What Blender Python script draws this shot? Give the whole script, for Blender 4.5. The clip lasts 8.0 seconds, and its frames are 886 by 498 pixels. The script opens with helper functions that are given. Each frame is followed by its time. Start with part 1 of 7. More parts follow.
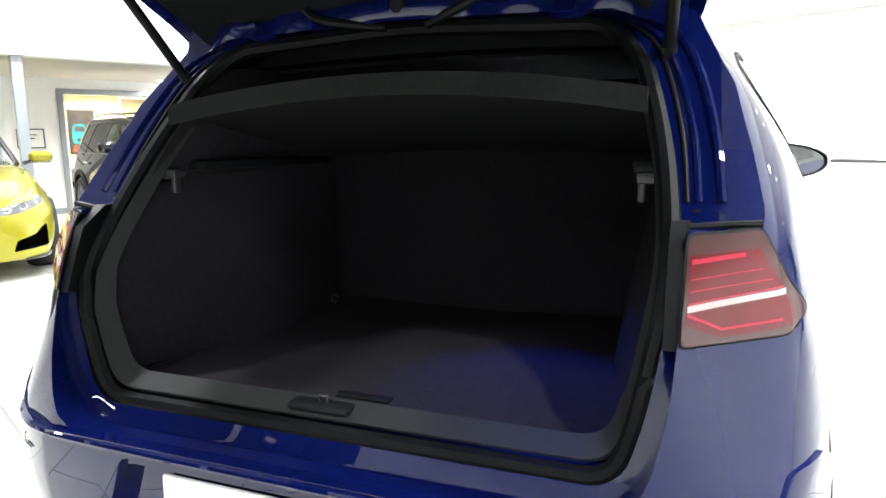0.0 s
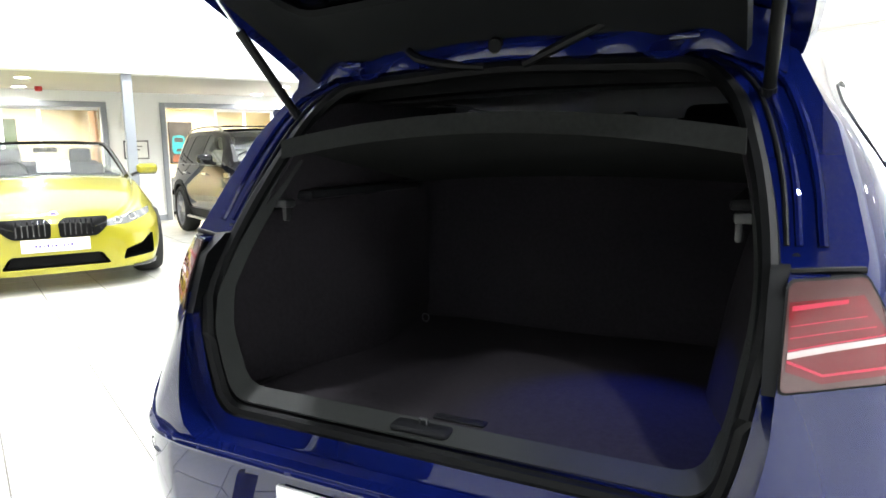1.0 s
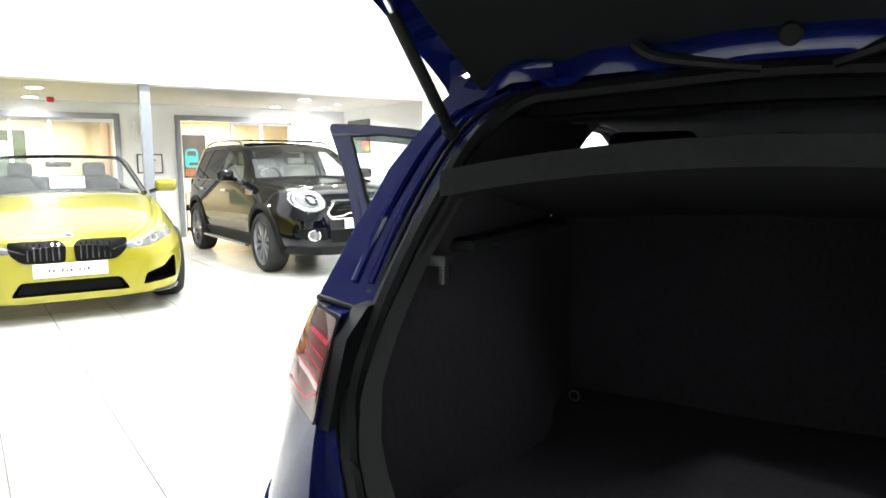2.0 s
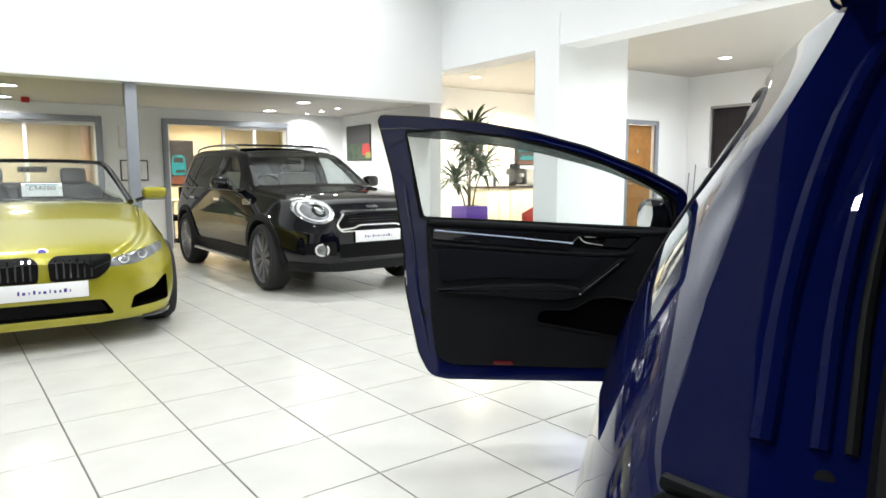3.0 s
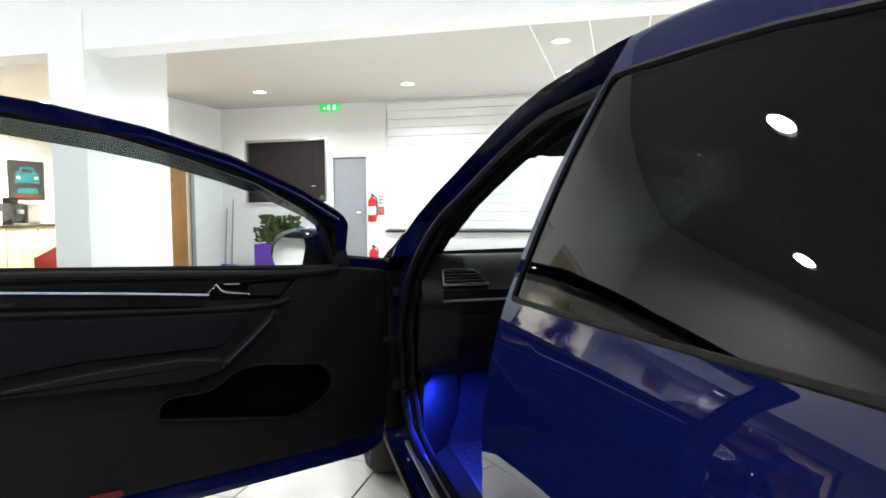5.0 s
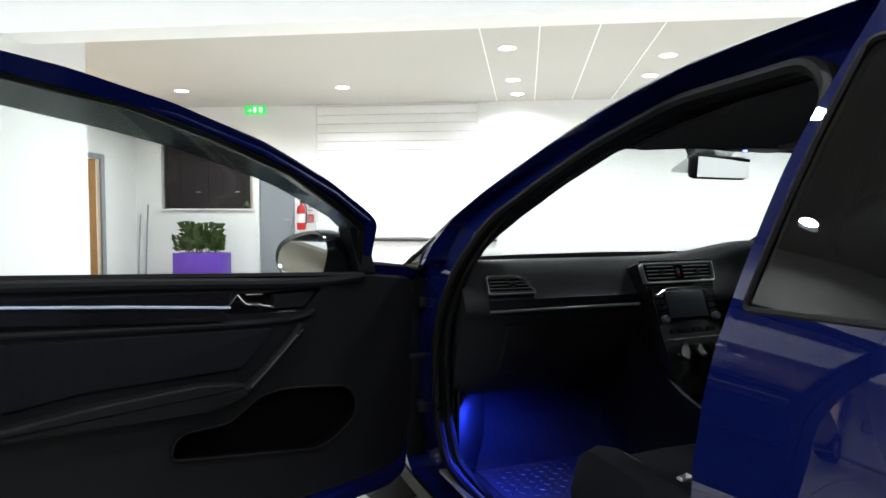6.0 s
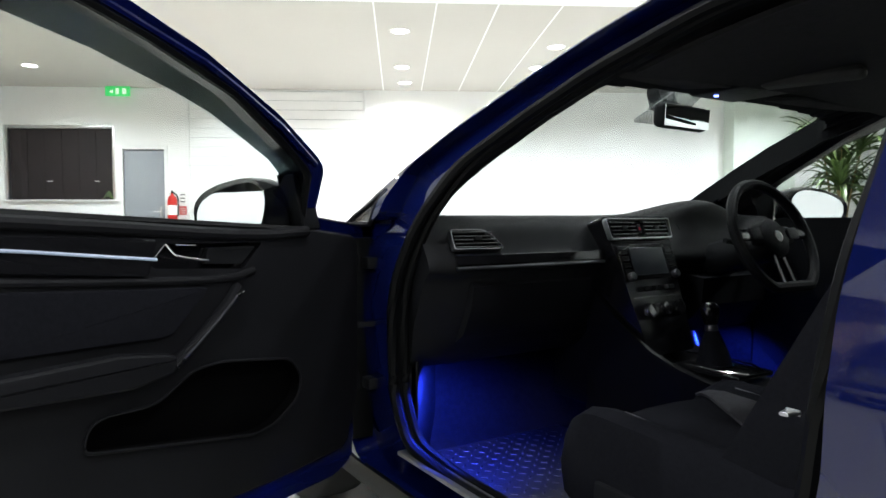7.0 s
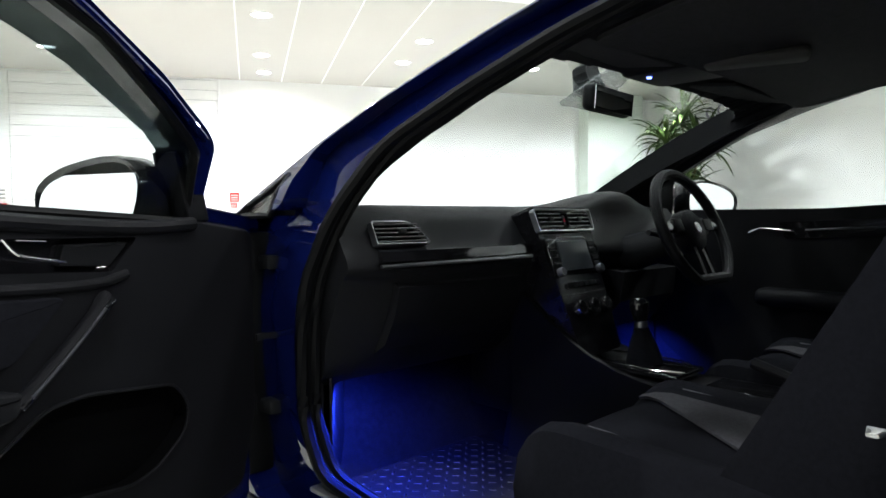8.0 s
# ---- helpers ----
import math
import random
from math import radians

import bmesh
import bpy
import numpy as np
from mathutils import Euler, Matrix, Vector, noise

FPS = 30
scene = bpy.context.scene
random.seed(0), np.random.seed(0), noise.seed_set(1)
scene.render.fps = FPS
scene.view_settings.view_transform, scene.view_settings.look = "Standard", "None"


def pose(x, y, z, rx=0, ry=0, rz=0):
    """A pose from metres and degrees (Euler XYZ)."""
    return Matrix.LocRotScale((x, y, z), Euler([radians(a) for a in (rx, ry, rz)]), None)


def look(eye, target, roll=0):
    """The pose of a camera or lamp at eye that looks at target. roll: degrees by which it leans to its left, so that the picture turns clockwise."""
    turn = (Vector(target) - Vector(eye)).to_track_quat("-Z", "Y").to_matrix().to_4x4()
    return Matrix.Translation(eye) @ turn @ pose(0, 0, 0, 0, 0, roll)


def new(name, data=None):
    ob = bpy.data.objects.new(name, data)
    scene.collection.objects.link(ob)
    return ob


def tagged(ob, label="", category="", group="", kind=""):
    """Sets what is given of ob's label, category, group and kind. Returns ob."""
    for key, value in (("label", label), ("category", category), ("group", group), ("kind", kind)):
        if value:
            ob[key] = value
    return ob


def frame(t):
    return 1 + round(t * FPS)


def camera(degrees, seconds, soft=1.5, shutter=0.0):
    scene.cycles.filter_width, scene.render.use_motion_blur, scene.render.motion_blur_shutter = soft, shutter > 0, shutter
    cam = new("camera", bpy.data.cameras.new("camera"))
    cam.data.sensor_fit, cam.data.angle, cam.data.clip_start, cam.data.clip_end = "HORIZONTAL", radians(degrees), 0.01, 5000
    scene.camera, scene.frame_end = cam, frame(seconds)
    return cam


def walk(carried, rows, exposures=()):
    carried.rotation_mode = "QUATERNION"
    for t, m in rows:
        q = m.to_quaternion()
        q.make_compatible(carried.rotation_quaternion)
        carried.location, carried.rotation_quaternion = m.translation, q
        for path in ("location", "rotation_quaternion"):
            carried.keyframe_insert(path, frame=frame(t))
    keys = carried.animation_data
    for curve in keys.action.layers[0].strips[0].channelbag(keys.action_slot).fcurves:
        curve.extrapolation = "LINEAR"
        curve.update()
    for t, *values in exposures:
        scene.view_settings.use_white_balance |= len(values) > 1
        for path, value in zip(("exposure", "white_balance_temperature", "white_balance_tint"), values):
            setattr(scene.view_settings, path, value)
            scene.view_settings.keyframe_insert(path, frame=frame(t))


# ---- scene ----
cam = camera(67.3, 8.0, soft=1.6)
PATH = [
    (0, (0.63, -0.878, 1.122), (-0.096, 0.958, 0.805), -0.7),
    (0.5, (0.732, -0.962, 1.152), (-0.144, 0.811, 0.854), -0.7),
    (1, (0.617, -0.945, 1.185), (-0.319, 0.797, 0.889), -0.9),
    (1.5, (0.398, -0.849, 1.221), (-0.55, 0.89, 0.944), -0.5),
    (2, (0.029, -0.679, 1.225), (-0.914, 1.066, 0.971), -0.4),
    (2.2, (-0.118, -0.585, 1.233), (-1.066, 1.157, 0.975), -0.3),
    (3.3, (-0.794, -0.1, 1.192), (-1.622, 1.709, 0.986), -0.1),
    (3.5, (-0.866, -0.029, 1.213), (-1.616, 1.814, 1.015), -0.0),
    (4, (-1.027, 0.172, 1.223), (-1.458, 2.117, 1.047), 0.1),
    (4.5, (-1.116, 0.316, 1.17), (-0.949, 2.304, 1.026), -0.2),
    (4.7, (-1.138, 0.378, 1.158), (-0.824, 2.349, 1.024), -0.4),
    (5.8, (-1.462, 0.781, 1.134), (-0.803, 2.667, 1.038), -0.0),
    (6, (-1.52, 0.826, 1.123), (-0.807, 2.692, 1.031), 0.0),
    (6.2, (-1.57, 0.88, 1.103), (-0.809, 2.728, 1.011), -0.0),
    (6.5, (-1.63, 0.983, 1.051), (-0.801, 2.801, 0.959), 0.0),
    (7, (-1.637, 1.13, 0.983), (-0.584, 2.828, 0.892), -0.1),
    (7.5, (-1.692, 1.275, 0.969), (-0.46, 2.848, 0.875), -0.1),
    (8, (-1.618, 1.424, 0.962), (-0.227, 2.858, 0.867), -0.3),
]
EXPOSURES = [(0.0, 1.38), (2.2, 1.2), (3.3, -0.25), (4.0, -0.15), (4.5, 0.05), (6.0, 0.05), (8.0, 0.42)]
walk(cam, [(t, look(eye, target, roll)) for t, eye, target, roll in PATH], EXPOSURES)

# ---- light ----
ROOM_TURN = radians(-28.0)
CU, SU = math.cos(ROOM_TURN), math.sin(ROOM_TURN)


def room(u, v, z=0.0):
    """From the showroom's own axes (u along the far wall, v towards it) to the world."""
    return Vector((u * CU - v * SU, u * SU + v * CU, z))


ROOM = Matrix.Rotation(ROOM_TURN, 4, "Z")

world = bpy.data.worlds.new("evening")
world.use_nodes = True
world.node_tree.nodes["Background"].inputs[0].default_value = (0.6, 0.7, 1.0, 1)
world.node_tree.nodes["Background"].inputs[1].default_value = 0.02
scene.world = world

# ---- materials ----
def material(name, base, rough=0.5, metal=0.0, coat=0.0, noise_amt=0.0, noise_scale=8.0, bump=0.0, bump_scale=200.0, spec=0.5,
             emit=None, emit_strength=0.0, transmission=0.0, ior=1.45, rough_var=0.0, alt=None):
    m = bpy.data.materials.new(name)
    m.use_nodes = True
    nt = m.node_tree
    b = nt.nodes["Principled BSDF"]
    b.inputs["Base Color"].default_value = (*base, 1)
    b.inputs["Roughness"].default_value = rough
    b.inputs["Metallic"].default_value = metal
    b.inputs["Coat Weight"].default_value = coat
    b.inputs["Coat Roughness"].default_value = 0.015
    b.inputs["Specular IOR Level"].default_value = spec
    b.inputs["Transmission Weight"].default_value = transmission
    b.inputs["IOR"].default_value = ior
    if emit:
        b.inputs["Emission Color"].default_value = (*emit, 1)
        b.inputs["Emission Strength"].default_value = emit_strength
    if noise_amt or bump or rough_var:
        tc = nt.nodes.new("ShaderNodeTexCoord")
    if noise_amt:
        n1 = nt.nodes.new("ShaderNodeTexNoise")
        n1.inputs["Scale"].default_value = noise_scale
        n1.inputs["Detail"].default_value = 6
        nt.links.new(tc.outputs["Object"], n1.inputs["Vector"])
        mix = nt.nodes.new("ShaderNodeMix")
        mix.data_type = "RGBA"
        other = alt or tuple(c * (1 - noise_amt) for c in base)
        mix.inputs["A"].default_value = (*base, 1)
        mix.inputs["B"].default_value = (*other, 1)
        ramp = nt.nodes.new("ShaderNodeMapRange")
        ramp.inputs["From Min"].default_value, ramp.inputs["From Max"].default_value = 0.35, 0.7
        nt.links.new(n1.outputs["Fac"], ramp.inputs["Value"])
        nt.links.new(ramp.outputs["Result"], mix.inputs["Factor"])
        nt.links.new(mix.outputs["Result"], b.inputs["Base Color"])
    if rough_var:
        n3 = nt.nodes.new("ShaderNodeTexNoise")
        n3.inputs["Scale"].default_value = noise_scale * 2.3
        n3.inputs["Detail"].default_value = 5
        nt.links.new(tc.outputs["Object"], n3.inputs["Vector"])
        r = nt.nodes.new("ShaderNodeMapRange")
        r.inputs["To Min"].default_value, r.inputs["To Max"].default_value = max(0.01, rough - rough_var), rough + rough_var
        nt.links.new(n3.outputs["Fac"], r.inputs["Value"])
        nt.links.new(r.outputs["Result"], b.inputs["Roughness"])
    if bump:
        n2 = nt.nodes.new("ShaderNodeTexNoise")
        n2.inputs["Scale"].default_value = bump_scale
        n2.inputs["Detail"].default_value = 3
        nt.links.new(tc.outputs["Object"], n2.inputs["Vector"])
        bp = nt.nodes.new("ShaderNodeBump")
        bp.inputs["Strength"].default_value = bump
        bp.inputs["Distance"].default_value = 0.002
        nt.links.new(n2.outputs["Fac"], bp.inputs["Height"])
        nt.links.new(bp.outputs["Normal"], b.inputs["Normal"])
    return m


def thin_glass(name, tint):
    """A pane: tinted straight-through light with a mirror reflection that grows at grazing angles, alike from both sides."""
    m = bpy.data.materials.new(name)
    m.use_nodes = True
    nt = m.node_tree
    nt.nodes.clear()
    out = nt.nodes.new("ShaderNodeOutputMaterial")
    tr = nt.nodes.new("ShaderNodeBsdfTransparent")
    tr.inputs["Color"].default_value = (*tint, 1)
    gl = nt.nodes.new("ShaderNodeBsdfGlossy")
    gl.inputs["Roughness"].default_value = 0.0
    lw = nt.nodes.new("ShaderNodeLayerWeight")
    lw.inputs["Blend"].default_value = 0.5
    power = nt.nodes.new("ShaderNodeMath")
    power.operation, power.inputs[1].default_value = "POWER", 5.0
    gain = nt.nodes.new("ShaderNodeMath")
    gain.operation, gain.inputs[1].default_value, gain.inputs[2].default_value = "MULTIPLY_ADD", 0.95, 0.045
    mx = nt.nodes.new("ShaderNodeMixShader")
    nt.links.new(lw.outputs["Facing"], power.inputs[0])
    nt.links.new(power.outputs[0], gain.inputs[0])
    nt.links.new(gain.outputs[0], mx.inputs[0])
    nt.links.new(tr.outputs[0], mx.inputs[1])
    nt.links.new(gl.outputs[0], mx.inputs[2])
    nt.links.new(mx.outputs[0], out.inputs[0])
    return m


BLUE = material("deep_blue_pearl_paint", (0.0015, 0.0036, 0.037), rough=0.5, coat=1.0, spec=0.0)
BLUE.node_tree.nodes["Principled BSDF"].inputs["Coat IOR"].default_value = 1.48
YELLOW = material("yellow_pearl_paint", (0.275, 0.25, 0.007), rough=0.35, metal=0.3, coat=1.0)
BLACK_PAINT = material("black_paint", (0.002, 0.0022, 0.004), rough=0.4, coat=1.0, spec=0.0)
GLOSS_BLACK = material("gloss_black", (0.006, 0.006, 0.007), rough=0.08, coat=0.6)
PLASTIC = material("grained_black_plastic", (0.008, 0.0084, 0.0095), rough=0.5, bump=0.25, bump_scale=900, noise_amt=0.2, spec=0.09)
SOFT = material("soft_touch_trim", (0.0068, 0.007, 0.0083), rough=0.5, bump=0.3, bump_scale=1100, noise_amt=0.15, spec=0.1)
RUBBER = material("rubber_seal", (0.0025, 0.0027, 0.003), rough=0.5, spec=0.12)
CARPET = material("black_carpet", (0.014, 0.014, 0.0165), rough=0.95, bump=0.8, bump_scale=1500, noise_amt=0.4, noise_scale=60, spec=0.06)
FELT = material("grey_felt", (0.0185, 0.0165, 0.0195), rough=0.95, bump=0.6, bump_scale=1500, noise_amt=0.3, noise_scale=90, spec=0.08)
SEAT_CLOTH = material("dark_seat_cloth", (0.0085, 0.0088, 0.0115), rough=0.9, bump=0.7, bump_scale=1300, noise_amt=0.3, noise_scale=120, spec=0.04)
SEAT_GREY = material("grey_seat_cloth", (0.045, 0.045, 0.05), rough=0.9, bump=0.7, bump_scale=1300, noise_amt=0.3, noise_scale=120, spec=0.12)
CHROME = material("chrome", (0.8, 0.8, 0.8), rough=0.1, metal=1.0)
SATIN = material("satin_metal", (0.55, 0.56, 0.58), rough=0.28, metal=1.0)
TYRE = material("tyre_rubber", (0.02, 0.02, 0.02), rough=0.8, bump=0.4, bump_scale=150, spec=0.3)
RIM_DARK = material("dark_grey_alloy", (0.3, 0.3, 0.32), rough=0.3, metal=0.9)
RIM = material("grey_alloy", (0.5, 0.5, 0.52), rough=0.3, metal=0.9)
LENS_RED = material("red_lamp_lens", (0.075, 0.004, 0.006), rough=0.1, coat=0.4, spec=0.3)
LENS_DARK = material("smoked_lamp_lens", (0.045, 0.02, 0.02), rough=0.1, coat=0.5, spec=0.3)
LENS_BAR = material("pale_lamp_bar", (0.3, 0.22, 0.215), rough=0.2, coat=1.0)
LENS_LIT = material("red_light_guide", (0.24, 0.01, 0.028), rough=0.2, emit=(1, 0.02, 0.06), emit_strength=0.03)
GLASS = thin_glass("clear_glass", (0.875, 0.9, 0.895))
TINT = thin_glass("privacy_glass", (0.09, 0.095, 0.1))
MIRROR = material("mirror_glass", (0.93, 0.94, 0.95), rough=0.01, metal=1.0)
WALL = material("white_wall_paint", (0.79, 0.8, 0.8), rough=0.6, noise_amt=0.04, noise_scale=0.7)
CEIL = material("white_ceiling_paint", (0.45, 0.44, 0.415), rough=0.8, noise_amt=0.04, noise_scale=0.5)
GREY_PAINT = material("grey_woodwork_paint", (0.27, 0.29, 0.32), rough=0.4, noise_amt=0.06)
GROUT = material("tile_grout", (0.13, 0.12, 0.105), rough=0.9, noise_amt=0.3, noise_scale=5)
TILE = material("cream_floor_tile", (0.5, 0.495, 0.45), rough=0.23, noise_amt=0.1, noise_scale=3.0, rough_var=0.06, spec=0.5)
WOOD = material("orange_oak_veneer", (0.42, 0.2, 0.06), rough=0.4, noise_amt=0.25, noise_scale=6)
PLATE = material("white_show_plate", (0.78, 0.78, 0.78), rough=0.35)
INK = material("purple_ink", (0.05, 0.02, 0.2), rough=0.5)
PURPLE = material("purple_planter", (0.12, 0.045, 0.42), rough=0.45, noise_amt=0.08)
LEAF = material("plant_leaf", (0.018, 0.045, 0.008), rough=0.45, noise_amt=0.5, noise_scale=9, alt=(0.055, 0.085, 0.014))

# ---- building helpers ----
from mathutils.bvhtree import BVHTree
from mathutils.interpolate import poly_3d_calc


def empty(name, m=None, label="", category="", group="", kind=""):
    ob = new(name)
    ob.empty_display_size = 0.1
    if m is not None:
        ob.matrix_world = m
    return tagged(ob, label, category, group, kind)


def finish(me, smooth=35.0):
    for p in me.polygons:
        p.use_smooth = True
    me.set_sharp_from_angle(angle=radians(smooth))
    return me


def part(name, geometry, mat=None, parent=None, label="", m=None, smooth=35.0, hull=None):
    """Links a bmesh or a mesh as one object, under a thing or a part."""
    if isinstance(geometry, bpy.types.Mesh):
        me = geometry
        me.name = name
    else:
        me = bpy.data.meshes.new(name)
        bmesh.ops.recalc_face_normals(geometry, faces=geometry.faces[:])
        geometry.to_mesh(me)
        geometry.free()
    if mat is not None:
        me.materials.clear()
        for one in mat if isinstance(mat, (list, tuple)) else [mat]:
            me.materials.append(one)
    finish(me, smooth)
    if hull is not None:
        hull.shade(me)
    ob = new(name, me)
    if parent is not None:
        ob.parent = parent
    if m is not None:
        ob.matrix_local = m
    if label:
        ob["label"] = label
    return ob


def add_box(bm, x0, x1, y0, y1, z0, z1, bevel=0.0, seg=2):
    made = bmesh.ops.create_cube(bm, size=1.0)["verts"]
    for v in made:
        v.co = Vector((x0 + (v.co.x + 0.5) * (x1 - x0), y0 + (v.co.y + 0.5) * (y1 - y0), z0 + (v.co.z + 0.5) * (z1 - z0)))
    if bevel:
        edges = list({e for v in made for e in v.link_edges})
        bmesh.ops.bevel(bm, geom=edges, offset=bevel, segments=seg, affect="EDGES", profile=0.5)
    return bm


def box(x0, x1, y0, y1, z0, z1, bevel=0.0, seg=2):
    return add_box(bmesh.new(), x0, x1, y0, y1, z0, z1, bevel, seg)


def round_poly(points, radius, seg=4):
    """A polygon's corners rounded; radius is one number or one for each corner."""
    out, n = [], len(points)
    for i in range(n):
        r = radius[i] if isinstance(radius, (list, tuple)) else radius
        p, a, b = Vector(points[i]), Vector(points[i - 1]), Vector(points[(i + 1) % n])
        u, w = (a - p), (b - p)
        k = min(r, u.length * 0.45, w.length * 0.45)
        if k < 1e-4:
            out.append(p)
            continue
        q0, q1 = p + u.normalized() * k, p + w.normalized() * k
        for j in range(seg + 1):
            t = j / seg
            out.append((1 - t) ** 2 * q0 + 2 * t * (1 - t) * p + t * t * q1)
    return [(v.x, v.y) for v in out]


def smooth_line(points, rounds=2, closed=False):
    """Corner cutting, for any dimension."""
    pts = [Vector(p) for p in points]
    for _ in range(rounds):
        out = [] if closed else [pts[0]]
        for i in range(len(pts) if closed else len(pts) - 1):
            a, b = pts[i], pts[(i + 1) % len(pts)]
            out += [a.lerp(b, 0.25), a.lerp(b, 0.75)]
        if not closed:
            out.append(pts[-1])
        pts = out
    return pts


def prism(poly, axis, lo, hi):
    """A polygon pushed along an axis. For x the polygon is (y, z), for y (x, z), for z (x, y)."""
    bm = bmesh.new()
    def at(p, k):
        return {"x": (k, p[0], p[1]), "y": (p[0], k, p[1]), "z": (p[0], p[1], k)}[axis]
    a = [bm.verts.new(at(p, lo)) for p in poly]
    b = [bm.verts.new(at(p, hi)) for p in poly]
    bm.faces.new(a), bm.faces.new(b[::-1])
    for i in range(len(poly)):
        j = (i + 1) % len(poly)
        bm.faces.new((a[j], a[i], b[i], b[j]))
    bmesh.ops.recalc_face_normals(bm, faces=bm.faces[:])
    return bm


def mirrored(poly):
    return [(-a, b) for a, b in poly]


def to_mesh(bm, mat):
    me = bpy.data.meshes.new("raw")
    bmesh.ops.recalc_face_normals(bm, faces=bm.faces[:])
    bm.to_mesh(me)
    bm.free()
    me.materials.append(mat)
    return me


def combine(me, cutter, op="DIFFERENCE", mat=None):
    """Boolean of a mesh with a bmesh or mesh; new faces take the cutter's material."""
    if not isinstance(cutter, bpy.types.Mesh):
        cutter = to_mesh(cutter, mat or me.materials[0])
    a, b = new("raw_a", me), new("raw_b", cutter)
    mod = a.modifiers.new("cut", "BOOLEAN")
    mod.operation, mod.object, mod.solver, mod.material_mode = op, b, "EXACT", "TRANSFER"
    bpy.context.view_layer.update()
    out = bpy.data.meshes.new_from_object(a.evaluated_get(bpy.context.evaluated_depsgraph_get()))
    bpy.data.objects.remove(a), bpy.data.objects.remove(b)
    return out


def tube(points, radius, closed=False, seg=8, flat=1.0, up=(0, 0, 1)):
    """A round or flattened bar along a line; radius may be a list."""
    pts = [Vector(p) for p in points]
    bm, rings, n = bmesh.new(), [], len(pts)
    for i, p in enumerate(pts):
        a = pts[i - 1] if (i or closed) else p
        b = pts[(i + 1) % n] if (i < n - 1 or closed) else p
        d = (b - a).normalized()
        side = d.cross(Vector(up))
        side = side.normalized() if side.length > 1e-4 else d.orthogonal().normalized()
        top = side.cross(d)
        r = radius[i] if isinstance(radius, (list, tuple)) else radius
        rings.append([bm.verts.new(p + side * (r * math.cos(k * 2 * math.pi / seg)) + top * (r * flat * math.sin(k * 2 * math.pi / seg))) for k in range(seg)])
    for i in range(n if closed else n - 1):
        q, s = rings[i], rings[(i + 1) % n]
        for k in range(seg):
            bm.faces.new((q[k], q[(k + 1) % seg], s[(k + 1) % seg], s[k]))
    if not closed:
        bm.faces.new(rings[0]), bm.faces.new(rings[-1][::-1])
    return bm


def lathe(profile, seg=32, axis="z"):
    """Turns (radius, height) pairs round an axis."""
    bm, rings = bmesh.new(), []
    for r, h in profile:
        ring = []
        for k in range(seg):
            a = 2 * math.pi * k / seg
            c, s = r * math.cos(a), r * math.sin(a)
            ring.append(bm.verts.new({"z": (c, s, h), "x": (h, c, s), "y": (c, h, s)}[axis]))
        rings.append(ring)
    for q, w in zip(rings, rings[1:]):
        for k in range(seg):
            bm.faces.new((q[k], q[(k + 1) % seg], w[(k + 1) % seg], w[k]))
    if profile[0] == profile[-1]:
        pass
    else:
        if profile[0][0] > 1e-5:
            bm.faces.new(rings[0])
        if profile[-1][0] > 1e-5:
            bm.faces.new(rings[-1])
    bmesh.ops.remove_doubles(bm, verts=bm.verts[:], dist=1e-5)
    return bm


def grid_sheet(fn, nu, nv):
    """A sheet of fn(u, v) over the unit square."""
    bm = bmesh.new()
    vs = [[bm.verts.new(fn(i / nu, j / nv)) for j in range(nv + 1)] for i in range(nu + 1)]
    for i in range(nu):
        for j in range(nv):
            bm.faces.new((vs[i][j], vs[i + 1][j], vs[i + 1][j + 1], vs[i][j + 1]))
    return bm


def thicken(bm, t):
    """Gives a sheet a thickness."""
    bmesh.ops.recalc_face_normals(bm, faces=bm.faces[:])
    bmesh.ops.solidify(bm, geom=bm.faces[:], thickness=t)
    return bm


def join(*bms):
    out = bmesh.new()
    for b in bms:
        me = bpy.data.meshes.new("tmp")
        b.to_mesh(me)
        b.free()
        out.from_mesh(me)
        bpy.data.meshes.remove(me)
    return out


def moved(bm, m):
    bmesh.ops.transform(bm, matrix=m, verts=bm.verts[:])
    return bm


def curve_of(table):
    """A smooth monotone curve through (position, value) pairs."""
    xs, ys = np.array(table, float).T
    h, dl = np.diff(xs), np.diff(ys) / np.diff(xs)
    m = np.zeros(len(xs))
    m[0], m[-1] = dl[0], dl[-1]
    for i in range(1, len(xs) - 1):
        if dl[i - 1] * dl[i] > 0:
            w1, w2 = 2 * h[i] + h[i - 1], h[i] + 2 * h[i - 1]
            m[i] = (w1 + w2) / (w1 / dl[i - 1] + w2 / dl[i])

    def value(x):
        x = min(max(x, xs[0]), xs[-1])
        i = min(max(int(np.searchsorted(xs, x)) - 1, 0), len(h) - 1)
        t = (x - xs[i]) / h[i]
        return ((1 + 2 * t) * (1 - t) ** 2 * ys[i] + t * (1 - t) ** 2 * h[i] * m[i] + t * t * (3 - 2 * t) * ys[i + 1] + t * t * (t - 1) * h[i] * m[i + 1])
    return value


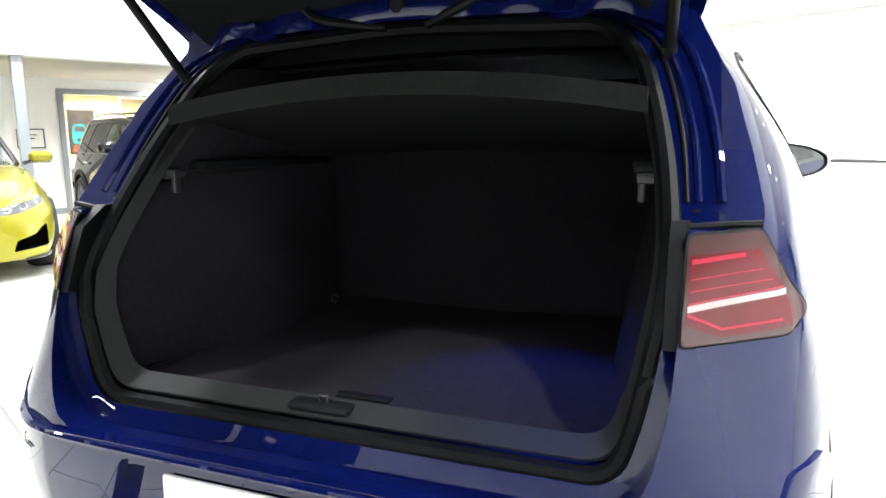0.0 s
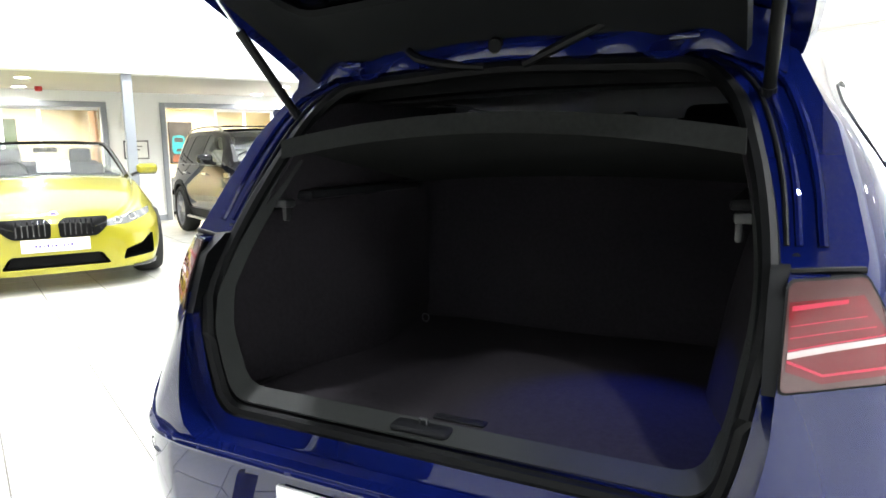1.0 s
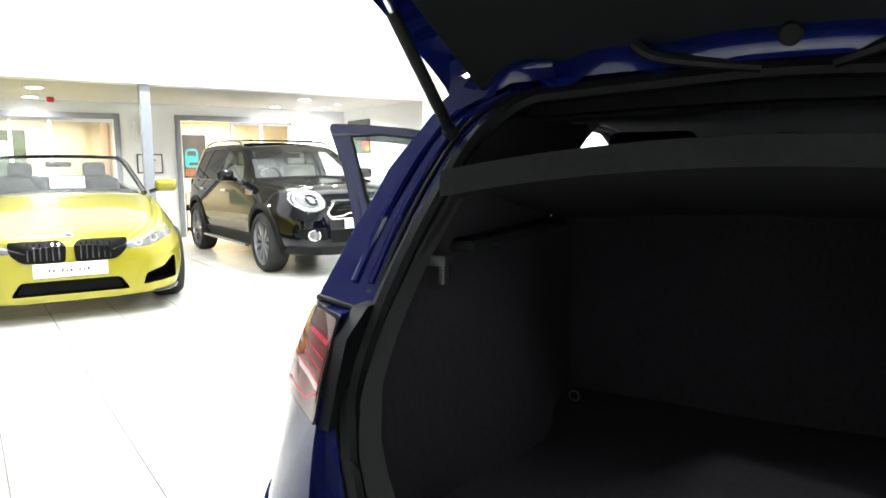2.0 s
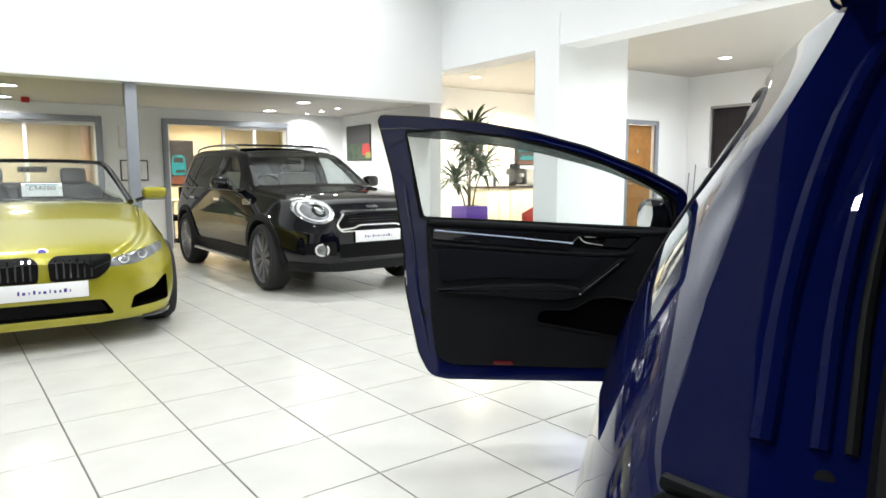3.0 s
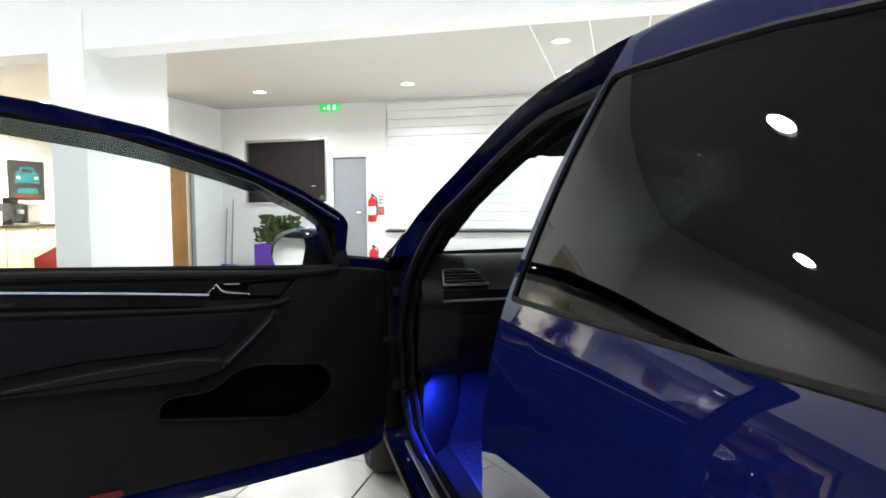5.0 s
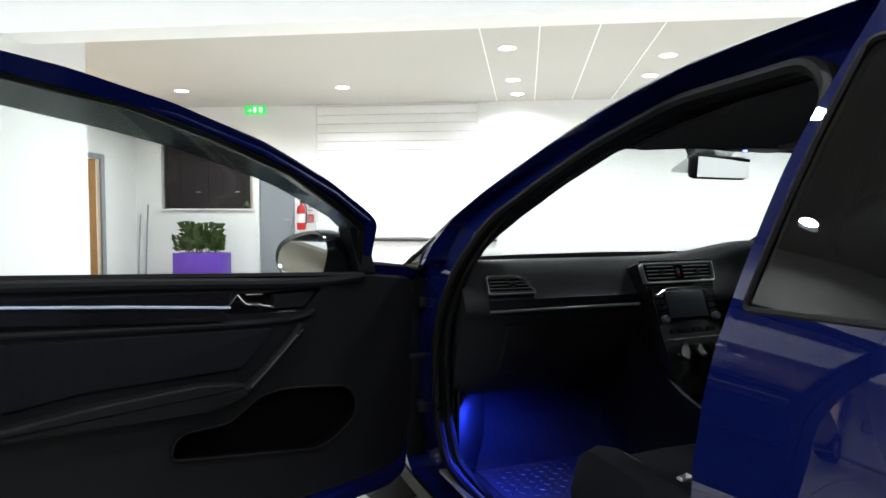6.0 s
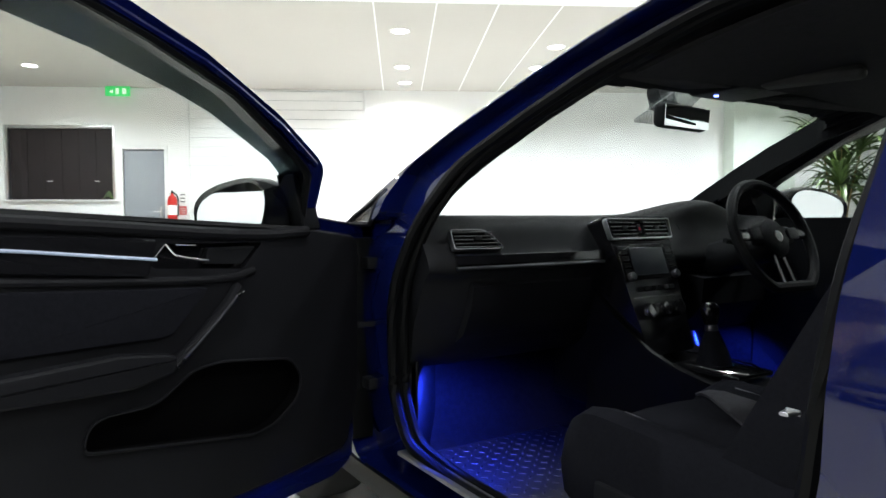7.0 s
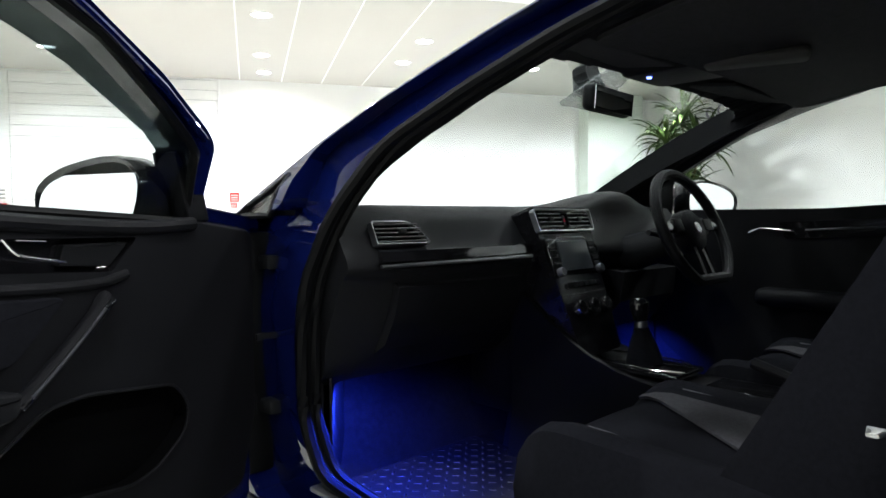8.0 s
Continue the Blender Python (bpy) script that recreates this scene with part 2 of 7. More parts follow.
class Hull:
    """A car's outer form: curves along the car (y, from the tail) that give each cross-section."""

    def __init__(self, length, tables, stations):
        self.length, self.stations, self.tree = length, stations, None
        self.c = {k: curve_of(t) for k, t in tables.items()}

    def half(self, y, off=0.0, floor=None):
        g = {k: f(y) for k, f in self.c.items()}
        zb = g["zb"] - off if floor is None else floor
        for k in ("ws", "wl", "wm", "wb", "wr"):
            g[k] = max(g[k] + off, 0.05)
        g["zr"] += off * 0.6
        g["zc"] += off
        keys = [(0, zb), (g["ws"] * 0.55, zb), (g["ws"] - 0.03, zb), (g["ws"], zb + 0.05), (g["wl"], (zb + g["zm"]) / 2), (g["wm"], g["zm"] - 0.015),
                (g["wm"] - 0.004, g["zm"] + 0.012), ((g["wm"] + g["wb"]) / 2 + 0.004, (g["zm"] + g["zt"]) / 2), (g["wb"], g["zt"]), (g["wb"] * 0.5 + g["wr"] * 0.5 + 0.012, (g["zt"] + g["zr"]) / 2),
                (g["wr"] + 0.012, g["zr"] - 0.035), (g["wr"] - 0.015, g["zr"] + 0.012), (g["wr"] - 0.09, g["zr"] + 0.35 * (g["zc"] - g["zr"]) + 0.004), (g["wr"] * 0.5, g["zr"] + 0.85 * (g["zc"] - g["zr"])), (0, g["zc"])]
        pts = [(p.x, p.y) for p in smooth_line([(a, b, 0) for a, b in keys], 2)]
        return pts

    def solid(self, off=0.0, y0=None, y1=None, floor=None):
        lo, hi = (self.stations[0] - off) if y0 is None else y0, (self.stations[-1] + off) if y1 is None else y1
        ys = [lo] + [y for y in self.stations if lo + 0.012 < y < hi - 0.012] + [hi]
        bm, rings = bmesh.new(), []
        for y in ys:
            h = self.half(min(max(y, self.stations[0]), self.stations[-1]), off, floor)
            ring = [bm.verts.new((x, y, z)) for x, z in h] + [bm.verts.new((-x, y, z)) for x, z in h[-2:0:-1]]
            rings.append(ring)
        for q, w in zip(rings, rings[1:]):
            for k in range(len(q)):
                bm.faces.new((q[k], q[(k + 1) % len(q)], w[(k + 1) % len(q)], w[k]))
        bm.faces.new(rings[0]), bm.faces.new(rings[-1])
        bmesh.ops.remove_doubles(bm, verts=bm.verts[:], dist=1e-5)
        bmesh.ops.recalc_face_normals(bm, faces=bm.faces[:])
        return bm

    def patch(self, cutter, out=0.004, depth=0.012, mat=None, y0=None, y1=None):
        """A conforming piece of the skin inside a cutter."""
        me = to_mesh(self.solid(out, y0, y1), mat or PLASTIC)
        me = combine(me, cutter, "INTERSECT")
        in0 = y0 + depth if y0 is not None and y0 <= 0.0 else y0
        in1 = y1 - depth if y1 is not None and y1 >= self.length else y1
        return combine(me, self.solid(out - depth, in0, in1), "DIFFERENCE")

    def shade(self, me, near=0.035):
        """Gives the skin's faces the shading of the unbroken form, whatever was cut into it."""
        if self.tree is None:
            coarse, fine = self.stations, []
            for a, b in zip(coarse, coarse[1:]):
                n = max(1, math.ceil((b - a) / 0.03))
                fine += [a + (b - a) * k / n for k in range(n)]
            self.stations = fine + [coarse[-1]]
            bm = self.solid()
            self.stations = coarse
            bm.normal_update()
            bm.verts.ensure_lookup_table(), bm.faces.ensure_lookup_table()
            self.tree, self.fine = BVHTree.FromBMesh(bm), bm
        known, out = {}, []
        corner = [tuple(c.vector) for c in me.corner_normals]
        for p in me.polygons:
            for li in p.loop_indices:
                vi = me.loops[li].vertex_index
                if vi not in known:
                    spot, flat, fi, gap = self.tree.find_nearest(me.vertices[vi].co, near)
                    if spot is None or abs(flat.y) > 0.999:
                        known[vi] = None
                    else:
                        vs = self.fine.faces[fi].verts
                        ws = poly_3d_calc([v.co for v in vs], spot)
                        known[vi] = sum((v.normal * w for v, w in zip(vs, ws)), Vector()).normalized()
                k = known[vi]
                out.append(tuple(k) if k is not None and k.dot(p.normal) > 0.80 else corner[li])
        me.normals_split_custom_set(out)

    def surface_x(self, y, z):
        """The half-width of the skin at a height on the side."""
        pts = [p for p in self.half(y)]
        best = 0.0
        for (xa, za), (xb, zb) in zip(pts, pts[1:]):
            if (za - z) * (zb - z) <= 0 and abs(zb - za) > 1e-6:
                best = max(best, xa + (xb - xa) * (z - za) / (zb - za))
        return best


def text_bars(text, size, mat, parent, m, name="lettering"):
    """Words as a flat mesh in the built-in font."""
    cu = bpy.data.curves.new("words", "FONT")
    cu.body, cu.size, cu.align_x, cu.align_y, cu.extrude = text, size, "CENTER", "CENTER", 0.0006
    ob = new("words", cu)
    bpy.context.view_layer.update()
    me = bpy.data.meshes.new_from_object(ob.evaluated_get(bpy.context.evaluated_depsgraph_get()))
    bpy.data.objects.remove(ob)
    return part(name, me, mat, parent, m=m)

# ---- the showroom ----
def slab(name, u0, u1, v0, v1, z0, z1, mat, holes=(), axis=None, label="", category=""):
    """A wall, beam or ceiling in room axes; holes are (a0, a1, z0, z1) along a wall's length."""
    me = to_mesh(box(u0, u1, v0, v1, z0, z1), mat)
    for a0, a1, h0, h1 in holes:
        cutter = box(u0 - 1, u1 + 1, a0, a1, h0, h1) if axis == "v" else box(a0, a1, v0 - 1, v1 + 1, h0, h1)
        me = combine(me, cutter)
    ob = part(name, me, None, m=ROOM)
    return tagged(ob, label, category, kind="structure")


HALL_TOP, LOW, MEZZ, BEAM = 4.75, 3.05, 2.22, 2.68
OFFICE = material("warm_office_paint", (0.7, 0.6, 0.42), rough=0.7, noise_amt=0.06, noise_scale=1.0)
# hall ceiling is out of view; grey chosen to darken reflections in the cars
UNSEEN_GREY = material("grey_unseen_ceiling", (0.3, 0.3, 0.3), rough=0.7, noise_amt=0.1, noise_scale=1.5)
# gloss black for unseen south panes that darken the paint's reflections
DARK_REFLECT = material("dark_reflection_gloss", (0.006, 0.007, 0.01), rough=0.05, noise_amt=0.3, noise_scale=0.4)
slab("wall_west", -11.95, -11.75, -9.0, 5.15, -0.05, HALL_TOP, WALL, holes=[(-1.4, 1.05, -0.1, 1.98), (2.08, 4.06, -0.1, 1.99)], axis="v", label="white painted wall with two wide office openings", category="wall")
slab("bulkhead_west", -8.85, -8.6, -9.0, 5.2, MEZZ, HALL_TOP, WALL, label="white upper wall over the recessed side bay", category="wall")
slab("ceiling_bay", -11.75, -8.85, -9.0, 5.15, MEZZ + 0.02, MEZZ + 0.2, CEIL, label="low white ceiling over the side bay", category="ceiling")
slab("wall_bay_end", -11.95, -8.85, 5.15, 5.35, -0.05, LOW, WALL, label="white end wall of the side bay", category="wall")
slab("bulkhead_north", -8.85, 6.2, 5.2, 5.55, BEAM, HALL_TOP, WALL, label="white beam wall across the hall", category="wall")
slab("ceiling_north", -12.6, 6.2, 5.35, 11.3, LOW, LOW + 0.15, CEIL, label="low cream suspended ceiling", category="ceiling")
slab("ceiling_hall", -8.6, 6.2, -9.0, 5.2, HALL_TOP, HALL_TOP + 0.15, UNSEEN_GREY, label="high unseen hall ceiling, greyed to darken reflections", category="ceiling")
slab("wall_north", -8.6, 6.2, 11.1, 11.3, -0.05, LOW, WALL, holes=[(-8.12, -6.44, 1.29, 2.46), (-6.32, -5.67, -0.1, 2.09)], label="white painted far wall with a dark window and grey door", category="wall")
slab("wall_door_return", -8.8, -8.6, 9.1, 11.3, -0.05, LOW, WALL, holes=[(9.32, 10.13, -0.1, 2.1)], axis="v", label="white return wall with an oak door", category="wall")
slab("wall_alcove_west", -12.6, -12.4, 5.35, 11.1, -0.05, LOW, WALL, label="cream lit wall behind the coffee counter", category="wall")
slab("wall_alcove_north", -12.4, -8.8, 11.1, 11.3, -0.05, LOW, WALL, label="plain white wall", category="wall")
slab("wall_east", 6.0, 6.2, -9.0, 11.1, -0.05, HALL_TOP, WALL, label="plain white side wall", category="wall")
# south end is out of view; dark panes added to shape reflections
slab("wall_south", -11.75, 6.0, -9.2, -9.0, -0.05, HALL_TOP, WALL, holes=[(-11.2 + k * 1.9, -9.4 + k * 1.9, 0.1, 4.2) for k in range(6)], label="white south wall around unseen dark panes", category="wall")
for k in range(6):
    slab("reflection_pane", -11.2 + k * 1.9, -9.4 + k * 1.9, -9.12, -9.1, 0.1, 4.2, DARK_REFLECT, label="tall unseen dark pane added to darken reflections", category="window")
slab("column_main", -6.62, -6.21, 5.19, 6.4, 0, LOW, WALL, label="white painted wall pier under the beam", category="column")
PALE_GREEN = material("pale_green_wall_paint", (0.62, 0.68, 0.62), rough=0.6, noise_amt=0.04, noise_scale=0.7)
slab("column_corner", 3.45, 4.5, 10.75, 11.1, 0, LOW, PALE_GREEN, label="pale painted pier in the far corner", category="column")
slab("office_wall", -14.7, -14.5, -9.0, 5.15, -0.05, 2.6, OFFICE, label="warm beige office back wall", category="wall")
slab("office_partition", -14.5, -11.95, 1.45, 1.6, -0.05, 2.45, OFFICE, label="beige partition between two offices", category="wall")
slab("office_end_wall", -14.5, -11.95, 5.0, 5.15, -0.05, 2.45, OFFICE, label="beige office end wall", category="wall")
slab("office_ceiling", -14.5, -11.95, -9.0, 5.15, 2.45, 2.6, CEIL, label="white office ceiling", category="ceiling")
slab("bay_skirting", -11.75, -11.735, 1.05, 2.08, 0, 0.1, GREY_PAINT, label="grey painted skirting", category="skirting")
slab("north_skirting", -8.6, -6.34, 11.085, 11.1, 0, 0.1, GREY_PAINT, label="grey painted skirting", category="skirting")

floor = tagged(part("floor", box(-14.7, 6.0, -9.0, 11.1, -0.06, -0.004), GROUT, m=ROOM), "cream tiled showroom floor with dark joints", "floor", kind="structure")


def fixed(name, bm, mat, label="", category="", kind="", m=None):
    return tagged(part(name, bm, mat, None, m=ROOM if m is None else m), label, category, kind=kind)


# steel post under the bay's edge
post = fixed("steel_post", box(-8.76, -8.64, 0.94, 1.06, 0, MEZZ, 0.004), GREY_PAINT, "grey painted square steel post", "post")
part("base_plate", box(-8.8, -8.6, 0.9, 1.1, 0, 0.012, 0.003), GREY_PAINT, post)


# office openings: grey frames, glazing bars, panes
def opening(name, v0, v1, top, bars, label):
    th = empty(name, ROOM, label, "window frame", kind="structure")
    f = 0.09
    part("jamb", box(-11.80, -11.72, v0 - f, v0, 0, top + f, 0.004), GREY_PAINT, th)
    part("jamb", box(-11.80, -11.72, v1, v1 + f, 0, top + f, 0.004), GREY_PAINT, th)
    part("head", box(-11.80, -11.722, v0, v1, top, top + f, 0.004), GREY_PAINT, th)
    for b in bars:
        part("glazing_bar", box(-11.87, -11.82, b - 0.025, b + 0.025, 0, top, 0.003), WALL, th)
    edges = list(bars) + [v1]
    for a, b in zip(edges, edges[1:]):
        part("pane", box(-11.85, -11.842, a + 0.025, b - 0.025, 0.05, top), GLASS, th)
        part("pane_rail", box(-11.87, -11.82, a + 0.025, b - 0.025, top - 0.05, top, 0.003), WALL, th)
    part("inner_frame", box(-11.87, -11.80, v0, v0 + 0.03, 0, top, 0.002), WALL, th)
    return th


opening("window_1", -1.4, 1.05, 1.98, (-1.4, -0.9, -0.38, 0.15), "grey-framed glazed office opening")
opening("window_2", 2.08, 4.06, 1.99, (2.98, 3.51), "grey-framed glazed office opening with open doorway")
door_office = fixed("office_door", box(-12.85, -12.0, 0.98, 1.02, 0, 1.96, 0.004), WOOD, "oak office door standing open", "door")
part("door_handle", tube([(-12.75, 0.97, 1.0), (-12.75, 0.92, 1.0), (-12.63, 0.92, 1.0)], 0.01), CHROME, door_office)


def picture(name, m, w, h, frame_mat, board, blobs, label, category="picture", thick=0.025):
    """A framed or bare board; its picture is a few plain shapes laid on it."""
    pic = part(name, box(-w / 2, w / 2, -thick, 0, -h / 2, h / 2, 0.003), frame_mat, None, m=m)
    tagged(pic, label, category)
    part("board", box(-w / 2 + 0.02, w / 2 - 0.02, -thick - 0.003, -thick, -h / 2 + 0.02, h / 2 - 0.02), board, pic)
    for k, (bx, bz, bw, bh, mat) in enumerate(blobs):
        pts = round_poly([(bx - bw / 2, bz - bh / 2), (bx + bw / 2, bz - bh / 2), (bx + bw * 0.42, bz + bh / 2), (bx - bw * 0.42, bz + bh / 2)], min(bw, bh) * 0.3)
        part("shape", prism(pts, "y", -thick - 0.006 - 0.0008 * k, -thick - 0.002), mat, pic)
    return pic


TEAL = material("teal_print", (0.012, 0.2, 0.25), rough=0.4, noise_amt=0.4, noise_scale=9)
DARK_PRINT = material("dark_print", (0.03, 0.028, 0.03), rough=0.4, noise_amt=0.4, noise_scale=5)
BROWN_PRINT = material("brown_print", (0.16, 0.05, 0.03), rough=0.5, noise_amt=0.4, noise_scale=6)
GREEN_PRINT = material("green_print", (0.06, 0.09, 0.05), rough=0.5, noise_amt=0.6, noise_scale=7)
PAPER = material("white_paper", (0.8, 0.8, 0.78), rough=0.6, noise_amt=0.1, noise_scale=14)
RED = material("red_paint", (0.5, 0.02, 0.015), rough=0.35, noise_amt=0.1)
RED_FABRIC = material("red_fabric", (0.55, 0.05, 0.03), rough=0.9, bump=0.5, bump_scale=700, noise_amt=0.2, noise_scale=30)
GREEN_SIGN = material("exit_sign_green", (0.05, 0.6, 0.15), rough=0.4, emit=(0.05, 0.75, 0.18), emit_strength=0.5)
SIGN_WHITE = material("exit_sign_white", (0.8, 0.9, 0.8), rough=0.4, emit=(0.7, 1.0, 0.75), emit_strength=0.6)
STEEL = material("brushed_steel", (0.5, 0.5, 0.5), rough=0.3, metal=1.0, noise_amt=0.1)
BLIND = material("dark_blind", (0.012, 0.007, 0.008), rough=0.7, noise_amt=0.3)
CREAM_UNIT = material("cream_cupboard_laminate", (0.72, 0.66, 0.5), rough=0.35, noise_amt=0.05)
WORKTOP = material("dark_worktop", (0.05, 0.035, 0.03), rough=0.3, noise_amt=0.3)

FACE_E = Matrix.Rotation(radians(90), 4, "Z")
picture("wall_notice", ROOM @ pose(-11.75, 1.56, 1.26) @ FACE_E, 0.40, 0.32, DARK_PRINT, PAPER, [(0, 0, 0.12, 0.02, DARK_PRINT), (0, 0.06, 0.2, 0.015, DARK_PRINT)], "small black-framed white notice on the wall")
ctrl = fixed("control_box", box(-11.75, -11.70, 1.36, 1.47, 1.60, 1.93, 0.01), PLATE, "white wall-mounted control box", "control box")
part("lid", box(-11.70, -11.694, 1.375, 1.455, 1.62, 1.78, 0.004), PLATE, ctrl)
alarm = fixed("alarm_sounder", moved(lathe([(0, 0), (0.05, 0), (0.055, -0.03), (0.045, -0.07), (0, -0.075)], 20), pose(-11.2, 0.15, MEZZ + 0.02)), RED, "red round fire alarm sounder on the ceiling", "alarm")
picture("car_poster", ROOM @ pose(-14.5, 2.93, 1.42) @ FACE_E, 0.5, 0.9, DARK_PRINT, DARK_PRINT, [(-0.05, -0.04, 0.3, 0.4, TEAL), (0, -0.34, 0.42, 0.16, BROWN_PRINT), (-0.05, 0.06, 0.2, 0.1, DARK_PRINT), (-0.02, -0.16, 0.2, 0.06, DARK_PRINT)], "tall dark poster with a teal shape", "poster")
desk = empty("office_desk", ROOM, "pale office desk with dark chair behind the glass", "desk")
part("desk_top", box(-13.6, -12.8, 2.3, 3.8, 0.71, 0.74, 0.006), CREAM_UNIT, desk)
for a, b in ((-13.55, 2.35), (-12.85, 2.35), (-13.55, 3.75), (-12.85, 3.75)):
    part("leg", box(a - 0.025, a + 0.025, b - 0.025, b + 0.025, 0, 0.71, 0.004), GREY_PAINT, desk)
chair = empty("office_chair", ROOM @ pose(-12.4, 2.35, 0, 0, 0, 30), "black office chair on castors", "chair")
part("seat", box(-0.24, 0.24, -0.24, 0.24, 0.42, 0.5, 0.035, 3), SEAT_CLOTH, chair)
part("backrest", box(-0.22, 0.22, 0.2, 0.27, 0.55, 0.98, 0.03, 3), SEAT_CLOTH, chair)
part("column", tube([(0, 0, 0.09), (0, 0, 0.42)], 0.03), PLASTIC, chair)
for k in range(5):
    a = k * 2 * math.pi / 5
    part("foot", tube([(0, 0, 0.09), (0.26 * math.cos(a), 0.26 * math.sin(a), 0.05)], 0.018), PLASTIC, chair)
    part("castor", moved(lathe([(0, -0.015), (0.025, -0.015), (0.025, 0.015), (0, 0.015)], 12, "x"), pose(0.26 * math.cos(a), 0.26 * math.sin(a), 0.025)), PLASTIC, chair)
picture("office_picture", ROOM @ pose(-14.5, -0.9, 1.45) @ FACE_E, 1.6, 0.9, DARK_PRINT, GREEN_PRINT, [(0.2, 0.1, 0.8, 0.3, PAPER)], "wide dark landscape picture", "picture")
picture("bay_poster", ROOM @ pose(-11.1, 5.15, 1.74), 0.88, 0.62, GREEN_PRINT, GREEN_PRINT, [(0, 0.14, 0.9, 0.3, DARK_PRINT), (0.3, -0.12, 0.3, 0.2, RED), (0.38, -0.22, 0.2, 0.1, YELLOW)], "dark unframed poster on the white end wall", "poster")

# coffee counter in the lit alcove
for k in range(3):
    v = 8.6 + k * 0.68
    unit = empty("base_unit", ROOM @ pose(-12.1, v + 0.34, 0), "cream laminate kitchen base unit", "cabinet", "base units of the coffee counter")
    part("body", box(-0.29, 0.29, -0.335, 0.335, 0.1, 0.87, 0.003), CREAM_UNIT, unit)
    part("plinth", box(-0.25, 0.24, -0.335, 0.335, 0, 0.1), DARK_PRINT, unit)
    for s in (-1, 1):
        leaf = part("door", box(0.292, 0.31, *sorted((s * 0.004, s * 0.328)), 0.12, 0.86, 0.004), CREAM_UNIT, unit)
        part("handle", tube([(0.312, s * 0.05, 0.62), (0.33, s * 0.05, 0.62), (0.33, s * 0.05, 0.78), (0.312, s * 0.05, 0.78)], 0.006), STEEL, leaf)
fixed("worktop", box(-12.4, -11.76, 8.55, 10.7, 0.875, 0.915, 0.006), WORKTOP, "dark laminate worktop on the base units", "worktop")
cof = empty("coffee_machine", ROOM @ pose(-12.1, 9.9, 0.915), "black and steel coffee machine on the worktop", "coffee machine")
part("body", box(-0.22, 0.1, -0.3, -0.02, 0, 0.4, 0.02), GLOSS_BLACK, cof)
part("front", box(-0.2, 0.16, 0.0, 0.28, 0, 0.38, 0.02), STEEL, cof)
part("spout", box(0.1, 0.2, -0.2, -0.12, 0.2, 0.28, 0.008), STEEL, cof)
part("drip_tray", box(0.1, 0.24, -0.28, -0.04, 0, 0.03, 0.004), STEEL, cof)
part("hopper", box(-0.15, 0.02, -0.26, -0.06, 0.4, 0.5, 0.02), PLASTIC, cof)
fixed("cup_stack", moved(lathe([(0.035, 0), (0.042, 0.24), (0.036, 0.25), (0, 0.25)], 18), pose(-12.05, 9.4, 0.915)), PAPER, "stack of white paper cups", "cups")
fixed("bottle", moved(lathe([(0.035, 0), (0.035, 0.17), (0.012, 0.22), (0.012, 0.26), (0, 0.26)], 16), pose(-12.0, 9.0, 0.915)), DARK_PRINT, "small dark bottle on the worktop", "bottle")
picture("blue_car_poster", ROOM @ pose(-12.4, 10.32, 1.76) @ FACE_E, 0.8, 0.75, DARK_PRINT, DARK_PRINT, [(0, 0.05, 0.6, 0.26, TEAL), (0, 0.2, 0.36, 0.12, TEAL), (0, 0.18, 0.28, 0.06, DARK_PRINT), (0, -0.08, 0.56, 0.06, DARK_PRINT), (-0.2, 0.05, 0.09, 0.05, PAPER), (0.2, 0.05, 0.09, 0.05, PAPER), (0, -0.2, 0.5, 0.1, TEAL), (0, -0.3, 0.66, 0.08, BROWN_PRINT)], "poster with a teal shape on dark ground", "poster")
picture("framed_certificate", ROOM @ pose(-12.4, 9.72, 1.97) @ FACE_E, 0.36, 0.28, WOOD, PAPER, [(0, 0, 0.16, 0.02, DARK_PRINT)], "small oak-framed certificate on the wall")
picture("framed_certificate", ROOM @ pose(-12.4, 9.3, 1.66) @ FACE_E, 0.36, 0.34, WOOD, PAPER, [(0, 0, 0.16, 0.02, DARK_PRINT)], "small oak-framed certificate on the wall")
picture("framed_certificate", ROOM @ pose(-12.4, 8.82, 1.98) @ FACE_E, 0.42, 0.3, DARK_PRINT, PAPER, [(0, 0.05, 0.24, 0.03, DARK_PRINT), (0, -0.03, 0.2, 0.02, BROWN_PRINT)], "small dark-framed certificate on the wall")
picture("framed_certificate", ROOM @ pose(-12.4, 8.86, 1.52) @ FACE_E, 0.3, 0.36, WOOD, PAPER, [(0, 0.06, 0.18, 0.03, BROWN_PRINT), (0, -0.06, 0.16, 0.02, DARK_PRINT)], "small oak-framed certificate on the wall")
tub = empty("red_armchair", ROOM @ pose(-8.15, 6.6, 0, 0, 0, -60), "red fabric tub armchair behind the column", "armchair")
part("seat", box(-0.3, 0.3, -0.3, 0.3, 0.2, 0.44, 0.06, 3), RED_FABRIC, tub)


def tub_back(u, v):
    a = math.pi * (0.0 + u)
    r = 0.36 + 0.03 * v
    return (r * math.cos(a), r * math.sin(a) - 0.05, 0.15 + (0.45 + 0.2 * math.sin(math.pi * u)) * v)


part("tub_back", thicken(grid_sheet(tub_back, 24, 6), 0.07), RED_FABRIC, tub)
for a in (45, 135, 225, 315):
    part("foot", tube([(0.26 * math.cos(radians(a)), 0.26 * math.sin(radians(a)), 0), (0.24 * math.cos(radians(a)), 0.24 * math.sin(radians(a)), 0.2)], 0.018), STEEL, tub)

